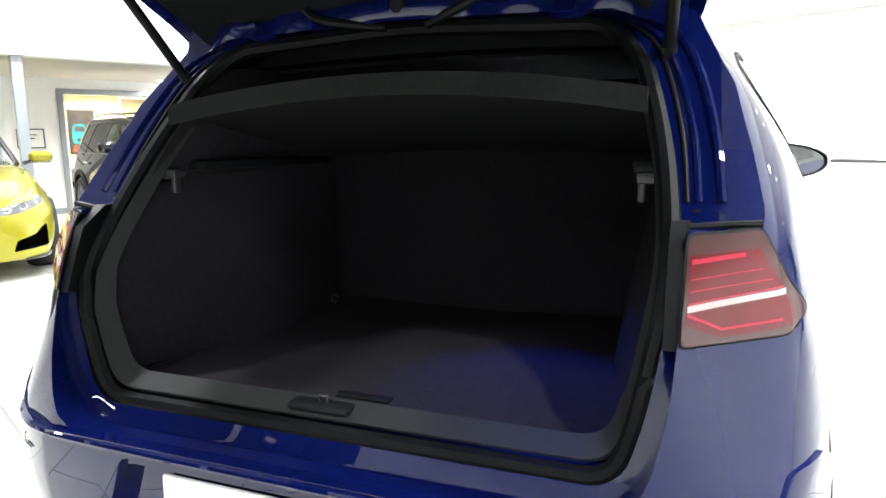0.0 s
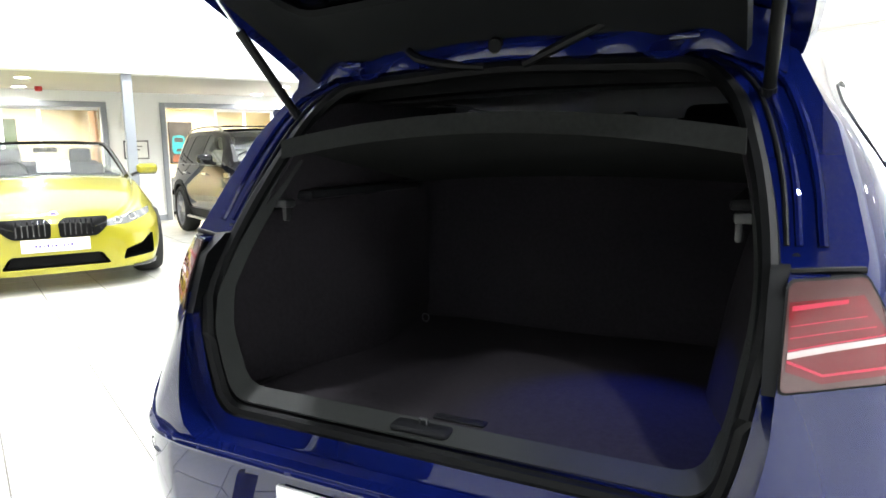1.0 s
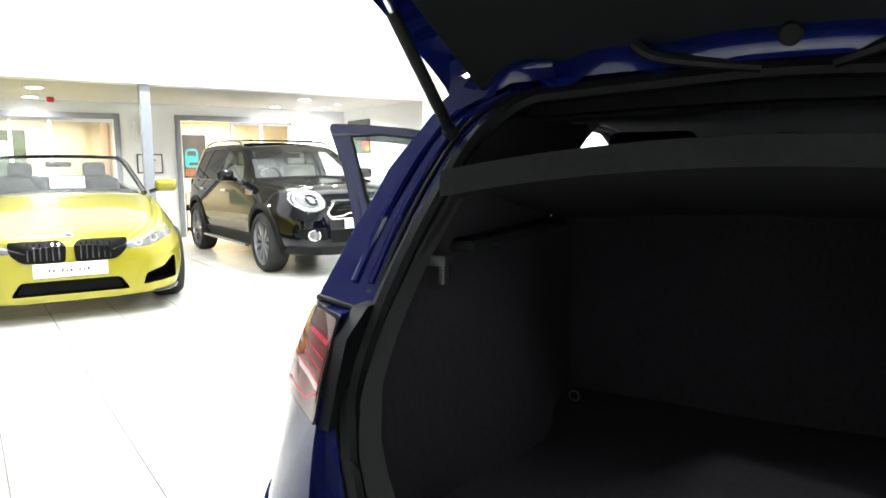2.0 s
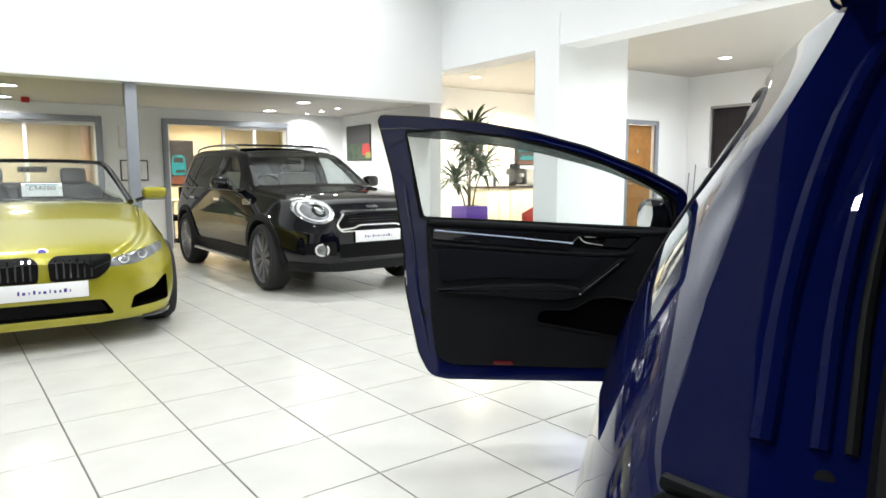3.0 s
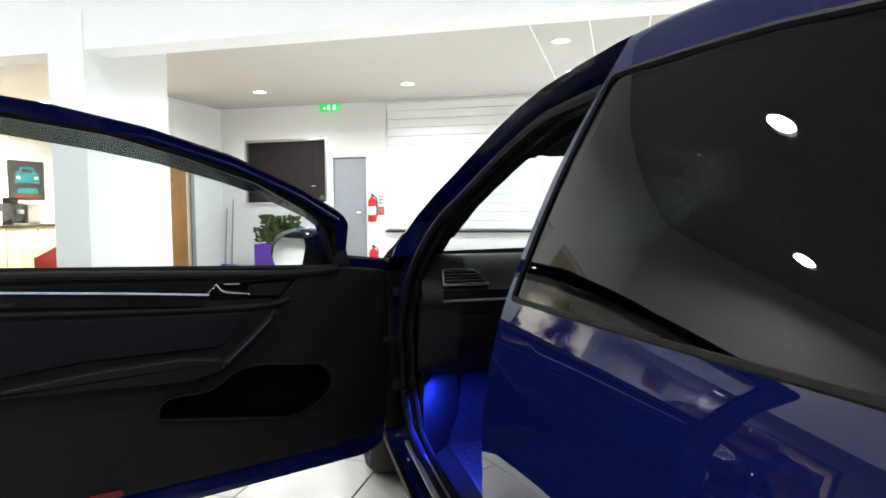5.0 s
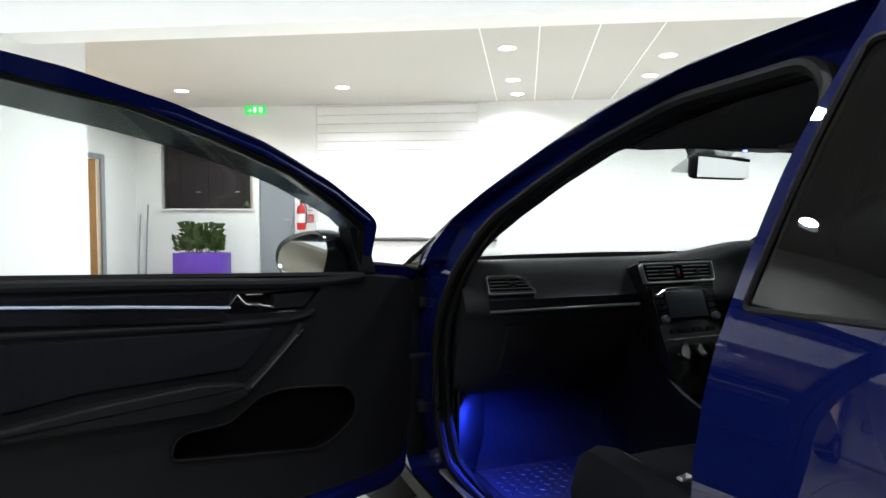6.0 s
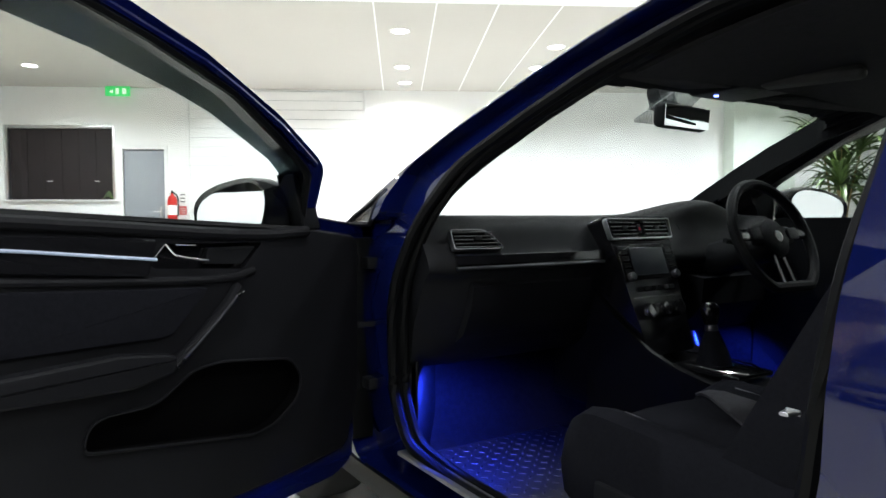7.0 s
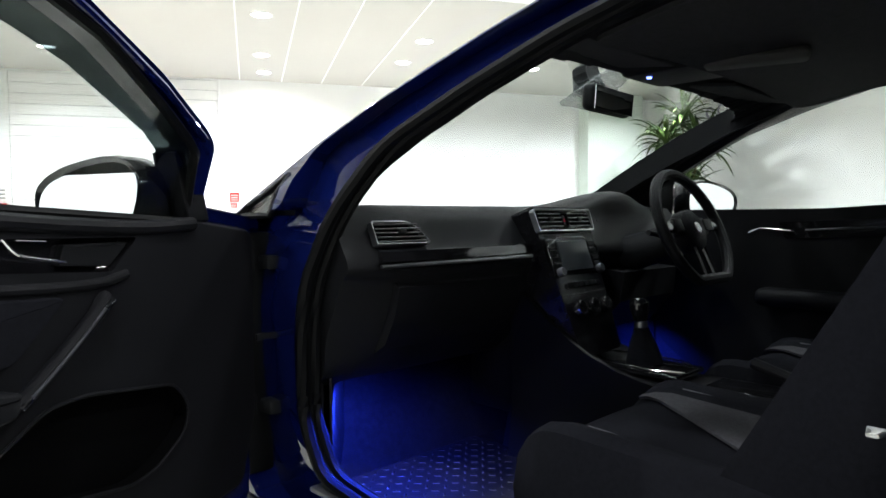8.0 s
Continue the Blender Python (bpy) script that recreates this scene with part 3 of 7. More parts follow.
# oak door, grey door, blind window
oak = fixed("door_1", box(-8.72, -8.68, 9.34, 10.11, 0.005, 2.08, 0.003), WOOD, "plain oak veneer door", "door", "structure")
part("door_number", moved(lathe([(0, 0), (0.03, 0), (0.03, 0.004), (0, 0.004)], 16, "x"), pose(-8.68, 9.72, 1.6)), STEEL, oak)
part("lever", tube([(-8.68, 9.42, 1.0), (-8.63, 9.42, 1.0), (-8.63, 9.54, 1.0)], 0.009), STEEL, oak)
for a, b in ((9.24, 9.335), (10.115, 10.21)):
    fixed("trim", box(-8.62, -8.585, a, b, 0, 2.17, 0.003), GREY_PAINT, "grey painted door architrave", "trim", "structure")
fixed("trim", box(-8.62, -8.586, 9.335, 10.115, 2.085, 2.17, 0.003), GREY_PAINT, "grey painted door architrave", "trim", "structure")
gdoor = fixed("door_2", box(-6.31, -5.68, 11.12, 11.16, 0.005, 2.07, 0.003), GREY_PAINT, "plain grey painted door with lever handle", "door", "structure")
part("lever", join(tube([(-5.75, 11.12, 1.1), (-5.75, 11.07, 1.1), (-5.86, 11.07, 1.1)], 0.01), box(-5.77, -5.73, 11.112, 11.12, 1.02, 1.18, 0.003)), STEEL, gdoor)
for a, b in ((-6.37, -6.315), (-5.675, -5.62)):
    fixed("trim", box(a, b, 11.08, 11.12, 0, 2.15, 0.003), WALL, "white painted door architrave", "trim", "structure")
fixed("trim", box(-6.315, -5.675, 11.081, 11.12, 2.085, 2.15, 0.003), WALL, "white painted door architrave", "trim", "structure")
blind = empty("window_3", ROOM, "square window closed by dark blinds", "window", kind="structure")
for a, b, c, d in ((-8.12, -8.07, 1.29, 2.46), (-6.49, -6.44, 1.29, 2.46)):
    part("window_frame", box(a, b, 11.12, 11.18, c, d, 0.003), STEEL, blind)
part("window_frame", box(-8.07, -6.49, 11.12, 11.18, 2.41, 2.46, 0.003), STEEL, blind)
part("window_sill", box(-8.16, -6.4, 11.05, 11.2, 1.27, 1.292, 0.004), WALL, blind)
for k in range(6):
    part("blind_panel", box(-8.06 + k * 0.262, -8.06 + k * 0.262 + 0.258, 11.17 + 0.004 * (k % 2), 11.176 + 0.004 * (k % 2), 1.3, 2.41), BLIND, blind)
for k in (0, 1):
    part("blind_clip", box(-7.5 + k * 0.72, -7.42 + k * 0.72, 11.155, 11.168, 1.58, 1.592), PLATE, blind)

# slatted display wall
slat = empty("slat_wall", ROOM, "white slatted display panel on the wall", "display panel")
for k in range(15):
    z0 = 0.80 + k * 0.148
    part("slat", box(-5.27, -2.54, 11.078, 11.097, z0, z0 + 0.141, 0.002, 1), WALL, slat)
part("edge_trim", box(-5.31, -5.275, 11.06, 11.098, 0.78, 3.03, 0.003), WALL, slat)
part("edge_trim", box(-2.535, -2.5, 11.06, 11.098, 0.78, 3.03, 0.003), WALL, slat)
part("backing", box(-5.27, -2.54, 11.0975, 11.0995, 0.8, 3.02), GREY_PAINT, slat)
part("lower_rail", box(-5.3, -2.2, 11.03, 11.1, 0.735, 0.775, 0.004), DARK_PRINT, slat, "dark rail along the foot")

# exit sign, extinguishers, notices, cleaning poles
sign = empty("exit_sign", ROOM, "green lit running-figure exit sign", "exit sign")
part("sign_body", box(-6.52, -6.15, 11.0, 11.03, 2.9, 3.05, 0.004), GREEN_SIGN, sign)
part("pictogram", box(-6.36, -6.31, 10.996, 11.0, 2.93, 3.02, 0.003), SIGN_WHITE, sign)
part("arrow", prism([(-6.46, 2.96), (-6.40, 2.94), (-6.40, 3.0)], "y", 10.996, 11.0), SIGN_WHITE, sign)
part("door_mark", box(-6.26, -6.2, 10.996, 11.0, 2.93, 3.02, 0.003), SIGN_WHITE, sign)


def extinguisher(u, v, z, label):
    th = empty("fire_extinguisher", ROOM @ pose(u, v, z), label, "fire extinguisher", "extinguishers by the grey door")
    part("cylinder", lathe([(0.0, 0), (0.06, 0.0), (0.075, 0.015), (0.075, 0.34), (0.06, 0.4), (0.025, 0.43), (0.02, 0.46), (0, 0.46)], 24), RED, th)
    part("valve", join(lathe([(0.018, 0.45), (0.018, 0.49), (0, 0.49)], 12), tube([(0, 0, 0.48), (0.03, -0.09, 0.5)], 0.01)), PLASTIC, th)
    part("hose", tube(smooth_line([(0.02, 0, 0.47), (0.09, 0, 0.42), (0.09, 0, 0.2), (0.085, 0, 0.1)], 2), 0.011), RUBBER, th)
    part("label_band", lathe([(0.0755, 0.12), (0.0765, 0.12), (0.0765, 0.27), (0.0755, 0.27)], 24), PAPER, th)
    part("wall_bracket", box(-0.03, 0.03, 0.07, 0.11, 0.25, 0.36, 0.003), STEEL, th)


extinguisher(-5.53, 10.99, 0.93, "red fire extinguisher hung on the wall")
extinguisher(-5.52, 10.99, 0.02, "red fire extinguisher standing by the wall")
for (u, z, w, h, mat) in ((-5.4, 1.32, 0.11, 0.22, PAPER), (-5.4, 1.12, 0.11, 0.14, RED), (-2.32, 1.44, 0.12, 0.18, PAPER), (-2.32, 1.28, 0.14, 0.14, RED), (-2.33, 1.16, 0.1, 0.08, RED)):
    note = fixed("safety_notice", box(u - w / 2, u + w / 2, 11.095, 11.1, z - h / 2, z + h / 2), mat, "small safety notice fixed to the wall", "notice")
    for k in range(3):
        part("print_bar", box(u - w * 0.35, u + w * 0.35, 11.0935, 11.095, z - h * 0.3 + k * h * 0.25, z - h * 0.3 + k * h * 0.25 + h * 0.07), DARK_PRINT if mat is PAPER else PAPER, note)
for u, h, tint in ((-8.38, 1.36, GREY_PAINT), (-8.52, 1.2, PURPLE)):
    broom = fixed("broom", tube([(u, 11.0, 0.12), (u + 0.02, 11.07, h)], 0.012), GREY_PAINT, "long-handled broom leaning on the wall", "broom")
    part("broom_head", box(u - 0.12, u + 0.12, 10.96, 11.02, 0.0, 0.14, 0.02), tint, broom)

# ceiling battens and recessed lights
for u in (-2.21, -1.6, -1.0, -0.37):
    fixed("trim", box(u - 0.007, u + 0.007, 5.6, 11.08, LOW - 0.006, LOW - 0.001), WALL, "thin white ceiling batten", "trim", "structure")
LAMP_FACE = material("lamp_diffuser", (0.9, 0.88, 0.82), rough=0.4, emit=(1.0, 0.98, 0.95), emit_strength=18)


def downlight(u, v, z, watts, r=0.09, colour=(0.97, 0.975, 0.97)):
    th = empty("downlight", ROOM @ pose(u, v, z), "round white recessed ceiling light, lit, some added unseen", "ceiling light", "recessed ceiling lights")
    part("ring", lathe([(r, -0.004), (r + 0.02, -0.006), (r + 0.024, 0.0), (r, 0.0), (r, -0.004)], 28), WALL, th)
    part("diffuser", lathe([(0, -0.003), (r, -0.003), (r, 0.0), (0, 0.0)], 28), LAMP_FACE, th)
    if watts:
        data = bpy.data.lights.new("downlight_beam", "AREA")
        data.shape, data.size, data.energy, data.color, data.spread = "DISK", r * 2, watts, colour, radians(150)
        ob = new("downlight_beam", data)
        ob.matrix_world = ROOM @ pose(u, v, z - 0.012)


# the two at u -10.9 are unseen, added to brighten the alcove
for u, v, w in ((-1.95, 6.57, 60), (-1.95, 7.68, 0), (-1.92, 9.43, 80), (-1.87, 10.48, 40), (-0.09, 6.46, 0), (-0.07, 8.25, 60), (-0.08, 9.37, 60), (1.78, 9.3, 95), (1.8, 7.4, 80), (-4.45, 6.63, 110), (-4.42, 9.65, 80), (-6.91, 9.62, 80), (3.8, 9.3, 130), (-10.9, 9.4, 290), (-10.9, 7.6, 230)):
    downlight(u, v, LOW, w * 0.85, colour=(1.0, 0.9, 0.72) if u < -10 else (0.94, 0.97, 1.0))
# hall lights, in rows high above the cars
for iu in range(5):
    for iv in range(4):
        # extra power added to some lights to brighten the east wall and pier
        wall_boost = 1.9 if iu == 4 and iv > 1 else 1.35 if iu == 0 and iv == 3 else 1.0
        downlight(-7.4 + iu * 2.75, -7.0 + iv * 3.3, HALL_TOP, (26, 40, 68, 76)[iv] * wall_boost, 0.13, (0.94, 0.975, 1.0))
for u, v, w in ((-9.8, 3.55, 28), (-11.3, 3.6, 18), (-9.9, -0.1, 28), (-11.3, -0.1, 18)):
    downlight(u, v, MEZZ + 0.02, w)
for u, v in ((-11.5, 4.35), (-10.9, 4.35), (-10.3, 4.35)):
    downlight(u, v, MEZZ + 0.02, 12, 0.04)
for v in (-0.3, 3.2):
    downlight(-13.3, v, 2.45, 100, 0.12, (1.0, 0.9, 0.72))


# plants
def strap_leaf(verts, faces, base, angle, length, lift, droop, width):
    """A long arching leaf: a folded ribbon that tapers to its tip."""
    n, k0 = 8, len(verts)
    out = Vector((math.cos(angle), math.sin(angle), 0))
    side = Vector((-out.y, out.x, 0))
    for i in range(n + 1):
        t = i / n
        mid = base + out * (length * (0.82 * t - 0.12 * t * t)) + Vector((0, 0, length * (lift * t - droop * t * t)))
        w = width * math.sin(math.pi * min(0.98, 0.12 + 0.86 * t)) ** 0.8
        verts += [(mid + side * w + Vector((0, 0, w * 0.45)))[:], mid[:], (mid - side * w + Vector((0, 0, w * 0.45)))[:]]
        if i:
            q = k0 + 3 * i
            faces += [(q - 3, q - 2, q + 1, q), (q - 2, q - 1, q + 2, q + 1)]


def palm(u, v, pot_w, pot_h, tufts, seed, label, leaf_len, leaf_wide, count):
    """Canes of several heights, each ending in a tuft of arching leaves."""
    random.seed(seed)
    th = empty("potted_palm", ROOM @ pose(u, v, 0), label, "plant")
    planter(th, pot_w, pot_w, pot_h)
    for cx, cy, top in tufts:
        head = Vector((cx, cy, top))
        cane = smooth_line([(cx * 0.25, cy * 0.25, pot_h - 0.06), (cx * 0.5, cy * 0.5, pot_h + (top - pot_h) * 0.5), head], 1)
        part("cane", tube(cane, 0.013, seg=7), BARK, th)
        verts, faces = [], []
        for k in range(count):
            grow = k / count
            root = head + Vector((0, 0, 0.16 * (grow - 0.5)))
            strap_leaf(verts, faces, root, 2.4 * k + random.uniform(-0.4, 0.4), leaf_len * random.uniform(0.7, 1.12), 0.25 + 0.95 * grow + random.uniform(-0.1, 0.1), random.uniform(0.35, 0.8), leaf_wide * random.uniform(0.8, 1.2))
        me = bpy.data.meshes.new("leaf_tuft")
        me.from_pydata(verts, [], faces)
        part("leaf_tuft", me, LEAF, th)
    return th


BARK = material("palm_cane", (0.16, 0.12, 0.05), rough=0.7, noise_amt=0.4, noise_scale=20)
SOIL = material("potting_soil", (0.03, 0.02, 0.015), rough=1.0, bump=1.0, bump_scale=90)


def planter(th, w, d, h):
    me = to_mesh(box(-w / 2, w / 2, -d / 2, d / 2, 0, h, 0.012), PURPLE)
    me = combine(me, box(-w / 2 + 0.02, w / 2 - 0.02, -d / 2 + 0.02, d / 2 - 0.02, 0.05, h + 0.1))
    part("planter", me, None, th, "square purple planter")
    part("soil", box(-w / 2 + 0.02, w / 2 - 0.02, -d / 2 + 0.02, d / 2 - 0.02, h - 0.08, h - 0.04), SOIL, th)


palm(-9.32, 6.25, 0.44, 0.66, [(0.02, 0.03, 1.85), (-0.24, 0.12, 1.62), (0.22, -0.15, 1.52), (0.06, 0.2, 1.22), (-0.15, -0.18, 1.05)], 3, "bushy palm in a purple planter", 0.6, 0.03, 44)
palm(4.4, 9.5, 0.46, 0.66, [(0.05, 0.05, 2.45), (-0.22, 0.1, 2.1), (0.25, -0.1, 2.0), (0.1, 0.2, 1.7), (-0.12, -0.18, 1.45), (0.3, 0.25, 1.3)], 7, "tall palm in a purple planter by the pier", 0.8, 0.036, 38)
zz = empty("potted_shrub", ROOM @ pose(-7.1, 10.55, 0), "low leafy plant in a long purple planter", "plant")
planter(zz, 0.84, 0.4, 0.55)
random.seed(11)
bms = []
for k in range(26):
    x, y = random.uniform(-0.36, 0.36), random.uniform(-0.12, 0.12)
    top = Vector((x + random.uniform(-0.16, 0.16), y + random.uniform(-0.12, 0.12), 0.55 + random.uniform(0.2, 0.48)))
    base = Vector((x, y, 0.5))
    bms.append(tube([base, top], [0.008, 0.004], seg=5))
    bm = bmesh.new()
    for j in range(3, 11):
        p = base.lerp(top, j / 10)
        for s in (-1, 1):
            o = Vector((s * random.uniform(0.6, 1), random.uniform(-0.6, 0.6), random.uniform(0.1, 0.7))).normalized() * 0.12
            w = o.cross(Vector((random.uniform(-1, 1), 1, 0.3))).normalized() * 0.034
            bm.faces.new([bm.verts.new(p), bm.verts.new(p + o * 0.5 + w), bm.verts.new(p + o), bm.verts.new(p + o * 0.5 - w)])
    bms.append(bm)
part("leaves", join(*bms), LEAF, zz)
fixed("sill_plant", grid_sheet(lambda u, v: (-6.62 + 0.16 * u, 11.04 + 0.05 * v, 1.3 + 0.1 * math.sin(math.pi * u) * (0.4 + v)), 4, 3), LEAF, "small green plant on the window sill", "plant")

# wall lettering seen across the cabin: plain bars for the dealer's name
# the purple letters' colour is paled to lavender-grey to give the glare
LETTER_GLARE = material("glare_paled_letter", (0.3, 0.28, 0.36), rough=0.5, noise_amt=0.05)
for k, r in enumerate((0.11, 0.14, 0.14, 0.12)):
    ring = lathe([(r, -0.012), (r - 0.045, -0.012), (r - 0.045, 0.0), (r, 0.0), (r, -0.012)], 28, "x")
    fixed("wall_lettering", moved(ring, pose(5.998, 10.9 - k * 0.34, 2.84)), LETTER_GLARE, "raised ring-shaped wall lettering, purple paled for glare", "lettering")
# ---- the blue hatchback ----
G_ST = [0.0, 0.015, 0.04, 0.07, 0.1, 0.14, 0.19, 0.25, 0.32, 0.4, 0.5, 0.62, 0.76, 0.9, 1.05, 1.2, 1.35, 1.5, 1.65, 1.8, 1.95, 2.1, 2.25, 2.4, 2.55, 2.7, 2.85, 3.0, 3.1, 3.2, 3.35, 3.5, 3.65, 3.8, 3.95, 4.05, 4.15, 4.22, 4.26]
HATCH_HULL = Hull(4.26, {
    "zb": [(0, 0.3), (0.3, 0.24), (0.6, 0.2), (3.6, 0.2), (4.26, 0.24)],
    "ws": [(0, 0.52), (0.04, 0.66), (0.1, 0.745), (0.2, 0.8), (0.5, 0.84), (1.5, 0.85), (3.2, 0.85), (3.8, 0.82), (4.1, 0.7), (4.26, 0.5)],
    "wl": [(0, 0.56), (0.04, 0.69), (0.1, 0.765), (0.2, 0.815), (0.5, 0.87), (1.5, 0.885), (3.2, 0.885), (3.8, 0.85), (4.1, 0.74), (4.26, 0.54)],
    "zm": [(0, 0.56), (0.15, 0.62), (0.3, 0.7), (0.8, 0.79), (1.5, 0.8), (2.8, 0.77), (3.6, 0.74), (4.26, 0.55)],
    "wm": [(0, 0.56), (0.04, 0.68), (0.1, 0.755), (0.2, 0.805), (0.36, 0.84), (0.8, 0.89), (1.5, 0.897), (3.0, 0.897), (3.6, 0.87), (4.0, 0.76), (4.26, 0.5)],
    "zt": [(0, 0.66), (0.1, 0.83), (0.3, 0.97), (0.7, 1.02), (1.4, 1.005), (2.2, 0.98), (2.9, 0.955), (3.1, 0.925), (3.4, 0.88), (4.0, 0.77), (4.26, 0.62)],
    "wb": [(0, 0.5), (0.06, 0.6), (0.115, 0.64), (0.2, 0.735), (0.36, 0.785), (0.7, 0.83), (1.4, 0.86), (2.2, 0.868), (2.9, 0.86), (3.4, 0.8), (4.0, 0.68), (4.26, 0.45)],
    "zr": [(0, 0.68), (0.1, 0.95), (0.2, 1.1), (0.32, 1.26), (0.42, 1.345), (0.6, 1.365), (1.0, 1.395), (1.4, 1.412), (1.8, 1.395), (2.1, 1.345), (2.4, 1.255), (2.7, 1.125), (2.95, 1.005), (3.1, 0.955), (3.4, 0.91), (4.0, 0.79), (4.26, 0.64)],
    "wr": [(0, 0.45), (0.1, 0.56), (0.3, 0.585), (0.6, 0.62), (1.0, 0.66), (1.4, 0.69), (2.0, 0.695), (2.3, 0.71), (2.55, 0.755), (2.7, 0.785), (2.85, 0.81), (3.0, 0.82), (3.2, 0.79), (4.0, 0.62), (4.26, 0.4)],
    "zc": [(0, 0.7), (0.1, 0.98), (0.25, 1.2), (0.4, 1.4), (0.6, 1.43), (1.2, 1.455), (1.7, 1.455), (2.1, 1.425), (2.4, 1.345), (2.7, 1.2), (2.95, 1.055), (3.08, 0.975), (3.4, 0.94), (3.9, 0.86), (4.15, 0.76), (4.26, 0.66)],
}, G_ST)

DARK_SATIN = material("dark_satin_metal", (0.09, 0.092, 0.1), rough=0.35, metal=0.9)
main_car = empty("hatchback_car", None, "deep blue three-door hatchback with tailgate and passenger door open", "car")

DOOR_OUT = round_poly([(1.43, 1.42), (1.61, 1.413), (1.82, 1.394), (2.035, 1.357), (2.26, 1.299), (2.5, 1.212), (2.665, 1.134), (2.702, 1.108), (2.722, 0.985), (2.93, 0.96), (2.945, 0.9), (2.925, 0.5), (2.86, 0.31), (2.79, 0.285), (1.7, 0.312), (1.63, 0.33), (1.584, 0.42), (1.53, 0.69), (1.52, 0.89), (1.48, 1.2)], 0.025)
DOOR_IN = round_poly([(2.50, 1.115), (2.60, 0.97), (2.67, 0.81), (2.69, 0.52), (2.64, 0.39), (2.45, 0.365), (1.75, 0.365), (1.63, 0.42), (1.575, 0.65), (1.54, 0.95), (1.515, 1.06), (1.5, 1.3), (1.56, 1.355), (1.86, 1.345), (2.11, 1.285), (2.33, 1.205)], 0.05)
QUARTER = round_poly([(1.482, 1.006), (1.43, 1.35), (1.1, 1.34), (0.8, 1.31), (0.62, 1.265), (0.575, 1.21), (0.735, 1.03), (0.80, 1.023)], [0.01, 0.02, 0.03, 0.03, 0.03, 0.03, 0.02, 0.02])
DOOR_WIN = round_poly([(1.595, 1.012), (1.53, 1.368), (1.7, 1.374), (1.945, 1.345), (2.142, 1.297), (2.347, 1.234), (2.515, 1.16), (2.615, 1.11), (2.652, 1.086), (2.685, 0.955)], 0.02)
SCREEN = round_poly([(-0.66, 3.06), (0.66, 3.06), (0.585, 2.31), (-0.585, 2.31)], 0.06)
BOOT_YZ = [(-0.5, 0.988), (0.232, 0.988), (0.26, 1.02), (0.43, 1.26), (0.52, 1.372), (0.535, 1.5), (-0.5, 1.5)]
BOOT_XZ = round_poly([(-0.53, 0.6), (0.53, 0.6), (0.565, 0.72), (0.598, 0.93), (0.575, 1.1), (0.525, 1.26), (0.45, 1.345), (0, 1.372), (-0.45, 1.345), (-0.525, 1.26), (-0.575, 1.1), (-0.598, 0.93), (-0.565, 0.72)], 0.11, 6)
SHELL_IN = to_mesh(HATCH_HULL.solid(-0.1, 0.16, 3.04, floor=0.26), FELT)
SHELL_IN = combine(SHELL_IN, prism([(-0.53, 0.1), (0.53, 0.1), (0.53, 0.5), (0.62, 0.72), (1.2, 0.8), (1.2, 3.2), (-1.2, 3.2), (-1.2, 0.8), (-0.62, 0.72), (-0.53, 0.5)], "z", 0.1, 1.6), "INTERSECT")

LEAN_IN = [(-0.80, 0.1), (-0.80, 1.0), (-0.60, 1.44), (0.2, 1.44), (0.2, 0.1)]
TRI = [(2.925, 0.968), (2.765, 0.968), (2.762, 1.06)]

body = to_mesh(HATCH_HULL.solid(), BLUE)
body = combine(body, SHELL_IN)
RECESS = [(0.61, 1.01), (0.603, 0.84), (0.598, 0.75), (0.572, 0.63), (0.50, 0.563)]
recess = to_mesh(prism(round_poly(RECESS + mirrored(RECESS[::-1]), [0, 0, 0.03, 0.06, 0.06] + [0.06, 0.06, 0.03, 0, 0], 5), "y", -0.5, 0.5), BLUE)
recess = combine(recess, prism([(-0.6, 0.5), (0.05, 0.5), (0.07, 0.57), (0.088, 0.61), (0.1, 0.83), (0.231, 0.985), (0.231, 1.2), (-0.6, 1.2)], "x", -1, 1), "INTERSECT")
body = combine(body, recess)
body = combine(body, prism(BOOT_YZ, "x", -1.2, 1.2))
body = combine(body, prism(BOOT_XZ, "y", -0.2, 0.6), mat=RUBBER)
rebate = HATCH_HULL.patch(prism(DOOR_OUT, "x", -1.2, -0.5), 0.03, 0.095, BLUE, y0=1.3, y1=3.2)
rebate = combine(rebate, prism([(a + (0.0 if a > 0 else 0.012), b) for a, b in LEAN_IN], "y", 1.2, 3.3))
body = combine(body, rebate)
body = combine(body, prism(DOOR_IN, "x", -1.2, -0.4), mat=RUBBER)
body = combine(body, prism(QUARTER, "x", -1.2, -0.5), mat=PLASTIC)
body = combine(body, prism(QUARTER, "x", 0.5, 1.2), mat=PLASTIC)
body = combine(body, prism(DOOR_WIN, "x", 0.5, 1.2), mat=PLASTIC)
body = combine(body, prism(SCREEN, "z", 0.9, 1.7), mat=PLASTIC)
for half, rise in ((0.585, -0.004), (0.565, 0.004), (0.54, 0.011), (0.5, 0.018), (0.45, 0.024), (0.38, 0.029), (0.28, 0.033)):
    body = combine(body, prism([(2.13, 1.0), (2.13, 1.325 + rise), (2.33, 1.278 + rise), (2.5, 1.2), (2.5, 1.0)], "x", -half, half), mat=CARPET)
for lo, hi in ((-1.2, -0.6), (0.6, 1.2)):
    body = combine(body, prism(TRI, "x", lo, hi))
for wy in (0.755, 3.385):
    for lo, hi in ((-1.0, -0.62), (0.62, 1.0)):
        body = combine(body, moved(lathe([(0.35, lo), (0.35, hi)], 40, "x"), pose(0, wy, 0.32)), mat=PLASTIC)
body = combine(body, prism(round_poly([(-0.37, 0.53), (0.37, 0.53), (0.43, 0.37), (-0.43, 0.37)], 0.02), "y", -0.1, 0.025))
